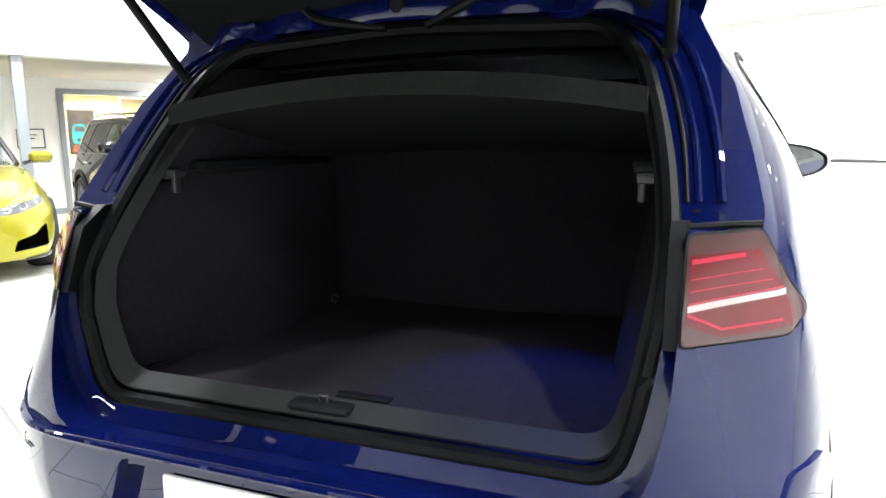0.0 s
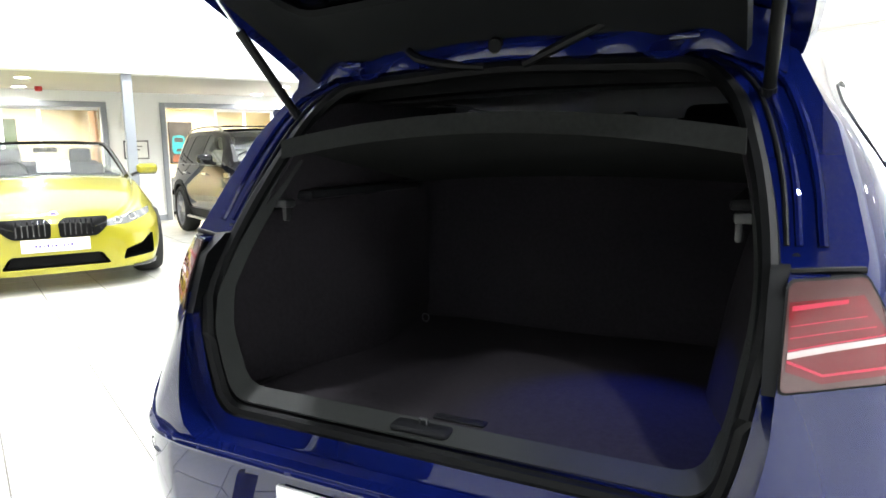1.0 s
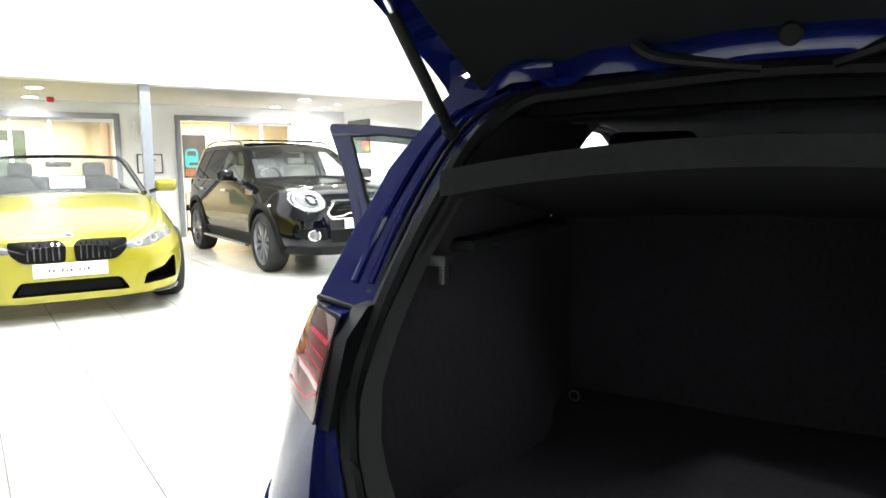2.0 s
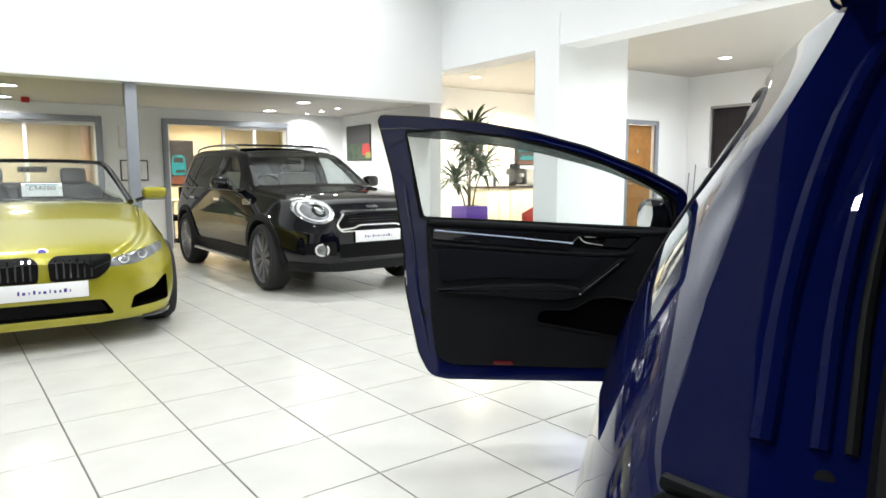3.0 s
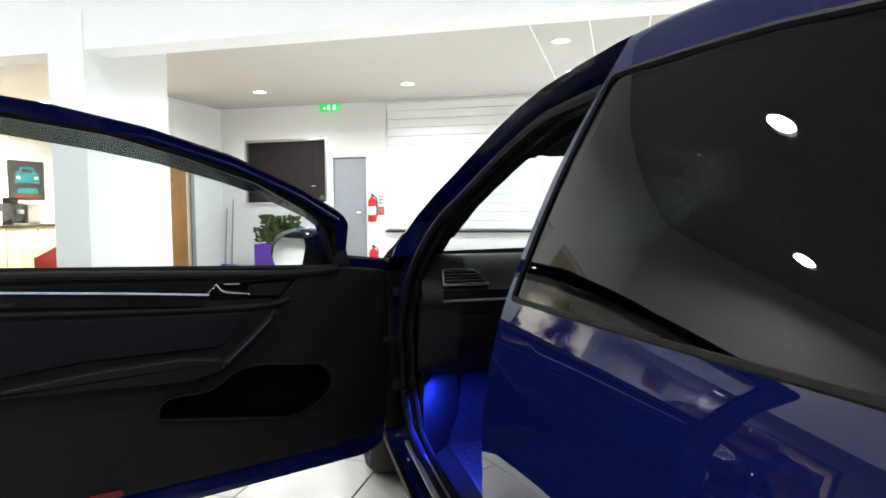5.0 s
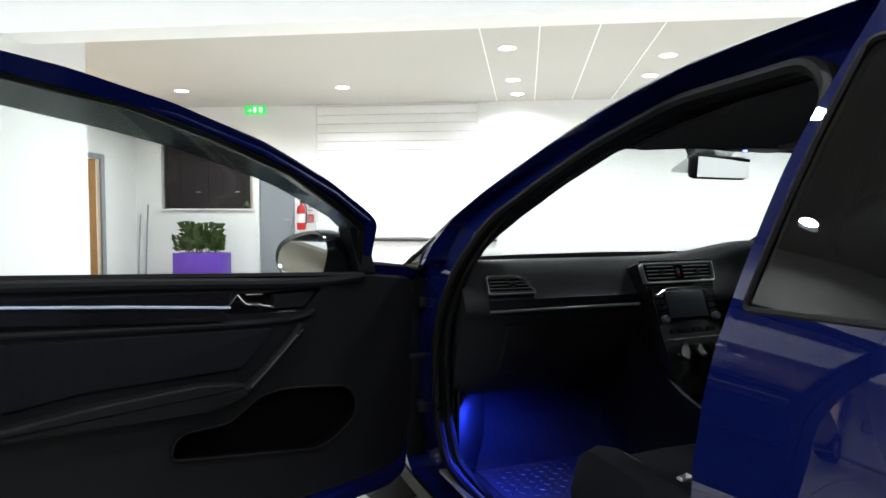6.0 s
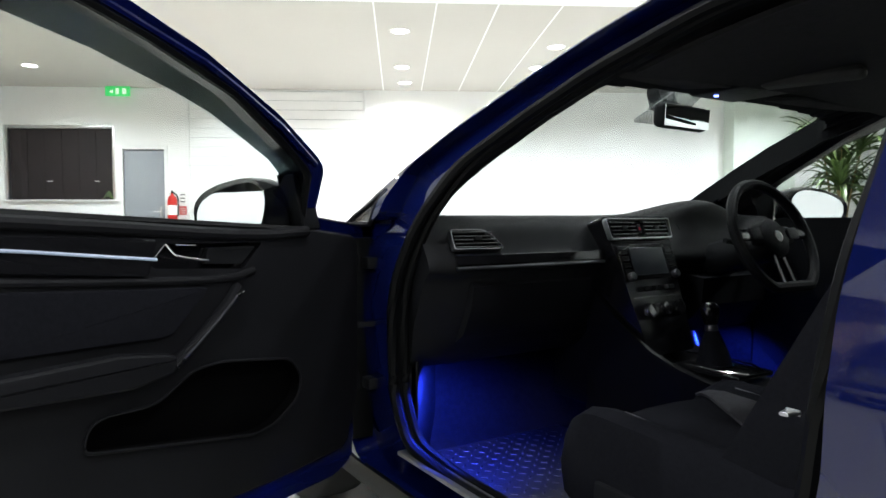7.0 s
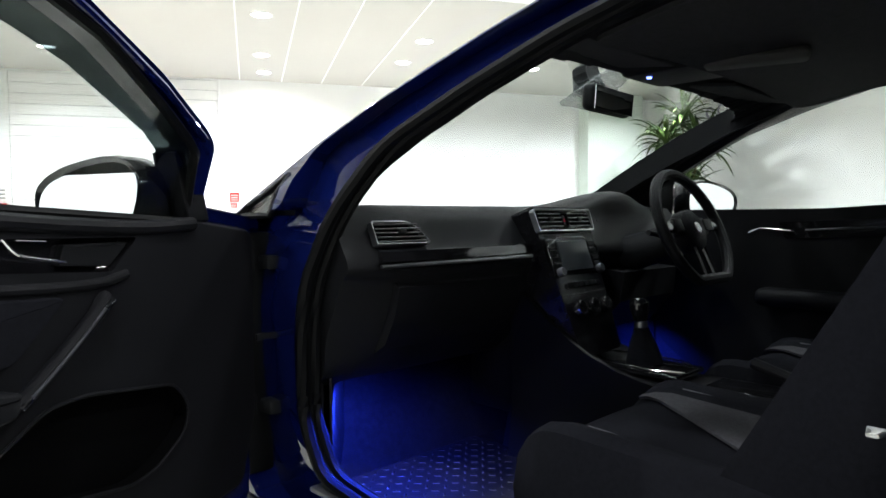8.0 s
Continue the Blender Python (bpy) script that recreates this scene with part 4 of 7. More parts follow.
part("body", body, None, main_car, hull=HATCH_HULL)


def side_line(points, out=0.0, sx=-1):
    """Side-view (y, z) points laid on the skin."""
    return [(sx * (HATCH_HULL.surface_x(y, z) + out), y, z) for y, z in points]


def dense(points, step=0.05, closed=False):
    pts, out = [Vector(p) for p in points], []
    for i in range(len(pts) if closed else len(pts) - 1):
        a, b = pts[i], pts[(i + 1) % len(pts)]
        n = max(1, int((b - a).length / step))
        out += [a.lerp(b, k / n) for k in range(n)]
    return out if closed else out + [pts[-1]]


# glass
part("windscreen", HATCH_HULL.patch(prism(round_poly([(-0.68, 3.08), (0.68, 3.08), (0.605, 2.29), (-0.605, 2.29)], 0.06), "z", 0.95, 1.7), -0.004, 0.006, y0=2.2, y1=3.2), GLASS, main_car, hull=HATCH_HULL)
for sx in (-1, 1):
    lo, hi = (-1.2, -0.5) if sx < 0 else (0.5, 1.2)
    part("quarter_window", HATCH_HULL.patch(prism(QUARTER, "x", lo, hi), -0.003, 0.006, y0=0.4, y1=1.6), TINT, main_car, "dark privacy glass", hull=HATCH_HULL)
    part("corner_window", HATCH_HULL.patch(prism(TRI, "x", lo, hi), -0.006, 0.006, y0=2.4, y1=3.0), GLASS, main_car, "small three-cornered pane")
    rim = dense([(*q, 0) for q in QUARTER], 0.06, True)
    part("window_seal", tube(side_line([(q.x, q.y) for q in rim], -0.003, sx), 0.0055, True, 6), RUBBER, main_car, "black rubber window surround")
    rim = dense([(*q, 0) for q in TRI], 0.04, True)
    part("corner_window_seal", tube(side_line([(q.x, q.y) for q in rim], -0.004, sx), 0.008, True, 6), RUBBER, main_car)
part("door_window", HATCH_HULL.patch(prism(DOOR_WIN, "x", 0.5, 1.2), -0.003, 0.006, y0=1.4, y1=2.8), GLASS, main_car)
# passenger door opening: seals, jamb details
loop = dense([(*q, 0) for q in DOOR_IN], 0.04, True)
part("door_seal", tube([(-HATCH_HULL.surface_x(q.x, q.y) + 0.06, q.x, q.y) for q in loop], 0.014, True, 8), RUBBER, main_car, "black rubber door seal")
part("inner_door_seal", tube([(-HATCH_HULL.surface_x(q.x, q.y) + 0.095, q.x, q.y) for q in loop], 0.012, True, 8), RUBBER, main_car)
SILL = material("satin_sill_metal", (0.2, 0.2, 0.21), rough=0.4, metal=0.7, noise_amt=0.2, noise_scale=30)
part("side_skirt", HATCH_HULL.patch(prism([(1.12, 0.2), (3.02, 0.2), (3.02, 0.305), (2.86, 0.295), (1.7, 0.305), (1.12, 0.3)], "x", -1.2, -0.5), 0.004, 0.012, y0=1.0, y1=3.1), RUBBER, main_car, "black lower side skirt")
part("sill_plate", box(-0.832, -0.786, 1.72, 2.66, 0.362, 0.374, 0.004), SILL, main_car, "satin metal sill plate")
part("door_striker", join(tube([(-0.835, 1.588, 0.742), (-0.855, 1.592, 0.742), (-0.855, 1.6, 0.742), (-0.835, 1.604, 0.742)], 0.0025), box(-0.838, -0.834, 1.586, 1.606, 0.738, 0.746, 0.002)), SATIN, main_car, "chrome door striker")
for hz in (0.52, 0.86):
    part("hinge", join(box(-0.845, -0.81, 2.80, 2.85, hz - 0.016, hz + 0.016, 0.005), moved(lathe([(0.008, -0.024), (0.008, 0.024)], 12), pose(-0.855, 2.86, hz))), PLASTIC, main_car)
# black block added to give the deep shade between door and pillar
part("jamb_shade_block", box(-0.868, -0.80, 2.862, 2.905, 0.35, 0.93, 0.008), RUBBER, main_car, "black block standing in for shade in the door jamb")
part("check_strap", box(-0.88, -0.80, 2.79, 2.80, 0.685, 0.70, 0.002), PLASTIC, main_car)

# wheels
def wheel(parent, x, y, r, width, sx, rim_mat, spokes=5, name="wheel", half=0.018):
    hub = part(name, lathe([(r * 0.77, -width / 2), (r * 0.9, -width / 2), (r * 0.985, -width * 0.36), (r, -width * 0.2), (r, width * 0.2), (r * 0.985, width * 0.36), (r * 0.9, width / 2), (r * 0.77, width / 2), (r * 0.75, 0), (r * 0.77, -width / 2)], 48, "x"), TYRE, parent, "black tyre on alloy rim", m=pose(x, y, r))
    o = sx * width * 0.42
    rim = [lathe([(r * 0.74, o), (r * 0.775, o), (r * 0.785, o * 0.9), (r * 0.76, o * 0.4), (r * 0.70, -o * 0.5), (r * 0.72, o * 0.8), (r * 0.74, o)], 48, "x")]
    for k in range(spokes):
        for d in (-0.16, 0.16):
            a = 2 * math.pi * k / spokes
            sp = box(o * 0.72 - 0.012, o * 0.72 + 0.012, -half, half, r * 0.12, r * 0.76, half * 0.35, 1)
            rim.append(moved(sp, Matrix.Rotation(a + d * 0.55, 4, "X")))
    rim.append(lathe([(0, o * 0.85), (r * 0.1, o * 0.85), (r * 0.17, o * 0.75), (r * 0.18, o * 0.2)], 24, "x"))
    part("rim", join(*rim), rim_mat, hub, "alloy rim")
    part("brake_disc", lathe([(0, -sx * 0.01), (r * 0.5, -sx * 0.01), (r * 0.5, sx * 0.012), (0, sx * 0.012)], 32, "x"), PLASTIC, hub)
    return hub


for wx in (-0.775, 0.775):
    for wy in (0.755, 3.385):
        wheel(main_car, wx, wy, 0.318, 0.22, -1 if wx < 0 else 1, RIM)

# rear bumper details, plate
BUMPER = round_poly([(-0.1, 0.352), (0.41, 0.352), (0.41, 0.50), (0.33, 0.6), (0.22, 0.652), (0.13, 0.648), (0.085, 0.6), (0.05, 0.574), (-0.1, 0.570)], 0.015)
bump = HATCH_HULL.patch(prism(BUMPER, "x", -1.2, 1.2), 0.007, 0.03, BLUE, y0=-0.012, y1=0.6)
bump = combine(bump, prism(round_poly([(-0.37, 0.545), (0.37, 0.545), (0.43, 0.37), (-0.43, 0.37)], 0.02), "y", -0.2, 0.025))
part("rear_bumper", bump, None, main_car, hull=HATCH_HULL)
lip = [(0.615, 0.008), (0.672, 0.033), (0.718, 0.063), (0.75, 0.098)]
part("bumper_lip", tube(smooth_line([(-x, y - 0.004, 0.564 + 0.06 * max(0, y)) for x, y in lip[::-1]] + [(-0.5, -0.01, 0.561), (0.5, -0.01, 0.561)] + [(x, y - 0.004, 0.564 + 0.06 * max(0, y)) for x, y in lip], 2), 0.01, seg=10), BLUE, main_car)
for sx in (-1, 1):
    for k, (inset, r, mat) in enumerate(((0.0, 0.009, BLUE), (0.034, 0.007, BLUE), (0.052, 0.005, RUBBER))):
        line = [(0.655 - inset, 0.262, 1.02), (0.645 - inset, 0.33, 1.12), (0.615 - inset, 0.41, 1.235), (0.575 - inset, 0.475, 1.318), (0.5 - inset, 0.51, 1.358)]
        part("drain_channel", tube(smooth_line([(sx * x, y, z) for x, y, z in line], 2), r, seg=8), mat, main_car)
plate = part("number_plate", box(-0.29, 0.23, 0.006, 0.016, 0.405, 0.516, 0.004), PLATE, main_car, "white show plate with purple lettering")
for k, (bx, bw, bh) in enumerate([(-0.17, 0.012, 0.05), (-0.145, 0.012, 0.05), (-0.115, 0.03, 0.034), (-0.075, 0.018, 0.034), (-0.045, 0.026, 0.034), (-0.01, 0.028, 0.034), (0.024, 0.028, 0.04), (0.062, 0.034, 0.05), (0.1, 0.03, 0.034), (0.136, 0.03, 0.034), (0.17, 0.026, 0.04)]):
    part("mark", box(bx - bw / 2 - 0.01, bx + bw / 2 - 0.01, 0.0035, 0.007, 0.44, 0.44 + bh, 0.001, 1), INK, plate)
for x0, x1 in ((-1.2, -0.01), (0.01, 1.2)):
    part("bumper_groove", HATCH_HULL.patch(prism([(0.03, 0.497), (0.25, 0.5), (0.25, 0.503), (0.03, 0.5)], "x", x0, x1), 0.013, 0.004, y0=0.02, y1=0.3), RUBBER, main_car)
part("bumper_valance", HATCH_HULL.patch(prism([(-0.1, 0.2), (0.3, 0.2), (0.3, 0.36), (-0.1, 0.36)], "x", -1.2, 1.2), 0.003, 0.01, y0=-0.003, y1=0.34), GLOSS_BLACK, main_car)

# tail lamps, each in lit and smoked bands
LAMP = [(0.607, 0.832), (0.756, 0.838), (0.785, 0.866), (0.752, 0.912), (0.714, 0.986), (0.611, 0.982)]
LAMP_PARTS = [
    ("lens_band", [(0.613, 0.862), (0.66, 0.842), (0.76, 0.85), (0.762, 0.872), (0.748, 0.894), (0.613, 0.878)], 0.0012, "red"),
    ("lens_band", [(0.614, 0.889), (0.745, 0.905), (0.71, 0.962), (0.613, 0.955)], 0.0012, "red"),
    ("light_guide", [(0.617, 0.943), (0.69, 0.951), (0.69, 0.957), (0.617, 0.950)], 0.002, "lit"),
    ("light_guide", [(0.617, 0.922), (0.715, 0.932), (0.715, 0.9335), (0.617, 0.9235)], 0.002, "lit"),
    ("light_guide", [(0.616, 0.906), (0.728, 0.917), (0.728, 0.9185), (0.616, 0.9075)], 0.002, "lit"),
    ("light_guide", [(0.615, 0.889), (0.744, 0.905), (0.744, 0.907), (0.615, 0.891)], 0.002, "lit"),
    ("pale_bar", [(0.614, 0.879), (0.748, 0.895), (0.748, 0.9035), (0.614, 0.888)], 0.003, "pale"),
    ("light_guide", [(0.614, 0.874), (0.66, 0.8515), (0.745, 0.858), (0.745, 0.8615), (0.661, 0.855), (0.614, 0.878)], 0.002, "lit"),
]
LENS_MATS = {"red": LENS_RED, "lit": LENS_LIT, "pale": LENS_BAR}
for sx in (-1, 1):
    def across(points, sx=sx):
        return [(sx * a, b) for a, b in points][::sx]
    rim = [(0.693 + 1.045 * (a - 0.693), 0.907 + 1.05 * (b - 0.907)) for a, b in LAMP]
    part("lamp_gasket", HATCH_HULL.patch(prism(across(round_poly(rim, 0.014)), "y", 0.0, 0.42), 0.002, 0.02, y0=0.02, y1=0.5), RUBBER, main_car, "thin black gasket round the rear lamp", hull=HATCH_HULL)
    lens = HATCH_HULL.patch(prism(across(round_poly(LAMP, 0.012)), "y", 0.0, 0.42), 0.006, 0.05, y0=0.02, y1=0.5)
    lamp = part("tail_lamp", lens, LENS_DARK, main_car, "smoked red rear lamp with pale bar", hull=HATCH_HULL)
    for name, poly, grow, kind in LAMP_PARTS:
        piece = HATCH_HULL.patch(prism(across(poly), "y", 0.0, 0.42), 0.006 + grow, 0.012, y0=0.02, y1=0.5)
        if len(piece.polygons):
            part(name, piece, LENS_MATS[kind], lamp, hull=HATCH_HULL)
    part("lamp_bracket", prism([(0.084, 0.825), (0.112, 0.90), (0.136, 0.955), (0.196, 0.996), (0.235, 0.996), (0.16, 0.825)], "x", *sorted((sx * 0.583, sx * 0.611))), RUBBER, main_car, "black plastic lamp bracket")
    part("lamp_seal", tube([(sx * 0.607, 0.196, 0.989), (sx * 0.66, 0.21, 0.993), (sx * 0.712, 0.232, 0.994)], 0.006, seg=8), RUBBER, main_car)
    part("screw", moved(lathe([(0, -0.004), (0.006, -0.004), (0.008, 0), (0.008, 0.012), (0, 0.012)], 14, "y"), pose(sx * 0.618, 0.252, 1.005, -35)), RUBBER, main_car)

# boot: seal, sill, lining, latch, shelf, back of the rear bench
def hatch_y(z):
    return 0.115 if z < 0.827 else 0.115 + (z - 0.827) * 0.741


loop = dense([(*q, 0) for q in BOOT_XZ], 0.04, True)
part("boot_seal", tube([(q.x * 0.985, hatch_y(q.y) - 0.004, q.y) for q in loop], 0.017, True, 8), RUBBER, main_car, "thick black rubber boot seal")
TRIM_GREY = material("grey_grained_trim", (0.0045, 0.005, 0.0053), spec=0.11, rough=0.55, bump=0.3, bump_scale=900, noise_amt=0.15)
strip = [Vector((0.972 * q.x, hatch_y(q.y), 0.985 + (q.y - 0.985) * 0.95)) for q in loop]
ring = sorted((p for p in strip if p.z < 1.19), key=lambda p: math.atan2(p.x, 1.05 - p.z))


def boot_trim(u, v):
    k = u * (len(ring) - 1)
    i = min(int(k), len(ring) - 2)
    p = ring[i].lerp(ring[i + 1], k - i)
    return (p.x * (1.0 - 0.022 * v), p.y + 0.004 + 0.045 * v, p.z + (0.022 * v if p.z < 0.7 else 0.012 * v * max(0.0, 1 - (p.z - 0.7) * 5)))


BRACKET = material("pale_grey_bracket", (0.016, 0.017, 0.018), rough=0.45, noise_amt=0.15, noise_scale=40)
BOOT_GREY = material("mid_grey_boot_trim", (0.017, 0.0185, 0.018), spec=0.2, rough=0.5, bump=0.3, bump_scale=900, noise_amt=0.15)
part("boot_trim", thicken(grid_sheet(boot_trim, 60, 2), 0.006), BOOT_GREY, main_car, "grey plastic boot edge trim")
latch = part("latch_cover", box(-0.085, 0.045, 0.118, 0.168, 0.63, 0.644, 0.006), PLASTIC, main_car, "black latch recess")
part("latch_pin", tube([(-0.026, 0.143, 0.642), (-0.026, 0.143, 0.656), (-0.01, 0.143, 0.656), (-0.01, 0.143, 0.642)], 0.003), DARK_SATIN, latch)
part("boot_floor", box(-0.56, 0.56, 0.2, 1.06, 0.585, 0.615, 0.008), FELT, main_car, "black carpeted boot floor")
part("floor_flap_handle", box(-0.05, 0.07, 0.235, 0.262, 0.6155, 0.621, 0.003), PLASTIC, main_car)
for sx in (-1, 1):
    def lining(u, v, sx=sx):
        z = 0.6 + 0.46 * v
        lo_y = hatch_y(z) + 0.06
        y = lo_y + (1.05 - lo_y) * u
        bulge = 0.075 * math.exp(-((y - 0.66) / 0.2) ** 2) * (1 - v) ** 0.6
        return (sx * (0.545 + 0.06 * v * (1 - u) - bulge - 0.02 * u), y, z)
    part("boot_lining", thicken(grid_sheet(lining, 18, 10), 0.012), FELT, main_car, "dark felt side lining")
    part("shelf_support", box(*sorted((sx * 0.5, sx * 0.56)), 0.42, 0.98, 1.06, 1.085, 0.01), PLASTIC, main_car, "black plastic shelf support")
    part("shelf_bracket", join(box(*sorted((sx * 0.515, sx * 0.56)), 0.335, 0.375, 1.045, 1.066, 0.006), box(*sorted((sx * 0.518, sx * 0.532)), 0.338, 0.36, 1.012, 1.05, 0.005)), BRACKET, main_car, "grey plastic bracket of the shelf")

    def pillar(u, v, sx=sx):
        y = 0.30 + 0.17 * v + 0.62 * u
        return (sx * (0.565 - 0.075 * v), y, 1.05 + 0.27 * v)
    part("pillar_lining", thicken(grid_sheet(pillar, 8, 6), 0.01), FELT, main_car, "dark felt pillar lining")
    part("lashing_eye", moved(tube([(0.013 * math.cos(a), 0, 0.013 * math.sin(a)) for a in np.linspace(0, 6.1, 14)], 0.0022), pose(sx * 0.46, 0.93, 0.632)), DARK_SATIN, main_car)


def shelf(u, v):
    x = -0.53 + 1.06 * u
    arch = 1 - (x / 0.53) ** 2
    return (x, 0.36 + 0.03 * arch + 0.68 * v, 1.205 + 0.05 * arch - 0.115 * v - 0.03 * v * arch)


def shelf_lip(u, v):
    x = -0.53 + 1.06 * u
    arch = 1 - (x / 0.53) ** 2
    return (x, 0.352 + 0.03 * arch, 1.213 + 0.05 * arch - 0.045 * v)


SHELF = material("charcoal_shelf_felt", (0.012, 0.0128, 0.0125), spec=0.1, rough=0.9, bump=0.6, bump_scale=1500, noise_amt=0.25, noise_scale=90)
part("parcel_shelf", join(thicken(grid_sheet(shelf, 24, 6), 0.012), thicken(grid_sheet(shelf_lip, 24, 2), 0.008)), SHELF, main_car, "charcoal felt-covered shelf")


def bench(u, v):
    x = -0.6 + 1.2 * u
    return (x, 1.02 + 0.2 * v - 0.012 * math.cos(x * 9), 0.6 + 0.58 * v)


part("rear_seat_back", thicken(grid_sheet(bench, 24, 10), -0.1), FELT, main_car, "black carpeted back of the rear seats")
part("ski_hatch", moved(box(-0.12, 0.12, -0.012, 0.0, 0, 0.28, 0.008), pose(-0.08, 1.085, 0.68, -19)), PLASTIC, main_car, "black load-through flap")
part("flap_edge", moved(box(-0.1, 0.1, -0.016, -0.012, 0.262, 0.266, 0.001), pose(-0.08, 1.085, 0.68, -19)), SATIN, main_car)
for hx in (-0.36, 0.0, 0.36):
    part("rear_headrest", box(hx - 0.12, hx + 0.12, 1.22, 1.31, 1.16, 1.27, 0.035, 3), SEAT_CLOTH, main_car)


def rear_cushion(u, v):
    return (-0.6 + 1.2 * u, 1.22 + 0.46 * v, 0.6 - 0.03 * v + 0.015 * math.sin(math.pi * v))


part("rear_seat_cushion", thicken(grid_sheet(rear_cushion, 12, 8), -0.16), SEAT_CLOTH, main_car)

# tailgate, standing open
TG = [(0.545, 1.405), (0.52, 1.452), (0.315, 1.556), (0.02, 1.70), (-0.12, 1.735), (-0.45, 1.70), (-0.47, 1.66)]
tg_line = smooth_line([(0, a, b) for a, b in TG], 2)


def gate(u, v, drop=0.0, half=0.60, flare=0.06):
    k = v * (len(tg_line) - 1)
    i = min(int(k), len(tg_line) - 2)
    p = tg_line[i].lerp(tg_line[i + 1], k - i)
    w = half + flare * min(1, v * 1.6)
    x = -w + 2 * w * u
    edge = max(0, abs(x) / w - 0.8) / 0.2
    return (x, p.y, p.z + 0.02 - drop - 0.06 * edge * edge * (1 - drop * 4) - 0.02 * (x / w) ** 2)


tailgate = part("tailgate", thicken(grid_sheet(lambda u, v: gate(u, v), 30, 26), -0.03), BLUE, main_car, "blue tailgate standing open")
me = to_mesh(thicken(grid_sheet(lambda u, v: gate(u, 0.2 + 0.74 * v, 0.05, 0.505, 0.045), 24, 20), 0.014), PLASTIC)
me = combine(me, prism(round_poly([(-0.5, 0.02), (0.5, 0.02), (0.44, 0.33), (-0.44, 0.33)], 0.06), "z", 1.2, 2.0))
part("inner_trim", me, TRIM_GREY, tailgate, "grey plastic inner trim")
part("rear_window", thicken(grid_sheet(lambda u, v: gate(0.08 + 0.84 * u, 0.2 + 0.36 * v, 0.045, 0.6, 0.05), 12, 8), 0.004), TINT, tailgate, "dark tinted rear glass")


def header(u, v):
    x = -0.585 + 1.17 * u
    prof = [(0.472, 1.374), (0.48, 1.398), (0.489, 1.424), (0.494, 1.452), (0.492, 1.478)]
    k = v * 4
    i = min(int(k), 3)
    y, z = (prof[i][j] + (prof[i + 1][j] - prof[i][j]) * (k - i) for j in (0, 1))
    fade = math.sin(math.pi * min(1.0, v * 1.25)) if v < 0.8 else 0.0
    push = 0.03 * math.exp(-(x / 0.15) ** 4) + 0.016 * math.exp(-((abs(x) - 0.27) / 0.05) ** 2) + 0.02 * math.exp(-((abs(x) - 0.45) / 0.04) ** 2)
    dent = 0.02 * math.exp(-((abs(x) - 0.36) / 0.03) ** 2)
    return (x, y + (dent - push) * fade * (1.0 - v), z - 0.05 * max(0, abs(x) - 0.45) / 0.13 + 0.006 * math.cos(x * 5))


part("inner_frame", thicken(grid_sheet(header, 120, 14), -0.02), BLUE, tailgate, "pressed blue inner frame")
part("grommet", lathe([(0, -0.008), (0.014, -0.008), (0.019, -0.002), (0.019, 0.01), (0, 0.01)], 20, "y"), RUBBER, tailgate, m=pose(0, 0.466, 1.412))
part("cable_sleeve", tube(smooth_line([(0.06, 0.49, 1.372), (0.12, 0.468, 1.388), (0.2, 0.462, 1.42), (0.26, 0.47, 1.445)], 2), 0.011), RUBBER, tailgate, "ribbed black cable sleeve")
part("cable_sleeve", tube(smooth_line([(-0.04, 0.49, 1.372), (-0.12, 0.468, 1.38), (-0.2, 0.466, 1.395), (-0.23, 0.472, 1.42)], 2), 0.010), RUBBER, tailgate)
for hx in (-0.4, 0.4):
    part("gate_hinge", join(box(hx - 0.03, hx + 0.03, 0.47, 0.56, 1.392, 1.405, 0.004), tube([(hx - 0.035, 0.55, 1.41), (hx + 0.035, 0.55, 1.41)], 0.01)), BLUE, tailgate)
part("gate_seal_line", tube([gate(u, 0.0, 0.02) for u in np.linspace(0.02, 0.98, 20)], 0.006, seg=6), RUBBER, tailgate)
for sx in (-1, 1):
    a, b = Vector((sx * 0.556, 0.446, 1.275)), Vector((sx * 0.588, 0.165, 1.59))
    strut = part("gas_strut", tube([a, a.lerp(b, 0.62)], 0.0115, seg=12), RUBBER, main_car, "black gas strut")
    part("piston_rod", tube([a.lerp(b, 0.6), b], 0.005, seg=10), SATIN, strut)
    part("strut_socket", tube([a - (b - a) * 0.05, a + (b - a) * 0.05], 0.014, seg=10), PLASTIC, strut)

# ---- the open passenger door, modelled shut and swung on its hinge ----
DOOR_BEAD = [(1.66, 0.362), (1.625, 0.42), (1.575, 0.69), (1.56, 0.89), (1.52, 1.2), (1.475, 1.385), (1.61, 1.392), (1.82, 1.372), (2.035, 1.335), (2.26, 1.276), (2.5, 1.188), (2.65, 1.116)]
REVEAL = material("dark_glossy_window_reveal", (0.008, 0.011, 0.012), rough=0.16, noise_amt=0.2, spec=0.4)
SMOKE = thin_glass("smoked_acrylic", (0.2, 0.23, 0.235))
SWING = Matrix.Translation((-0.86, 2.92, 0)) @ Matrix.Rotation(radians(-62), 4, "Z") @ Matrix.Translation((0.86, -2.92, 0))
skin = HATCH_HULL.patch(prism(DOOR_OUT, "x", -1.2, -0.5), 0.0, 0.052, BLUE, y0=1.3, y1=3.1)
skin = combine(skin, prism(DOOR_WIN, "x", -1.2, -0.5), mat=REVEAL)
skin = combine(skin, prism(LEAN_IN, "y", 1.2, 3.3))
passenger_door = part("passenger_door", skin, None, main_car, "blue door standing open with black trim", m=SWING, hull=HATCH_HULL)
part("window", HATCH_HULL.patch(prism(DOOR_WIN, "x", -1.2, -0.5), -0.03, 0.005, y0=1.4, y1=2.8), GLASS, passenger_door)
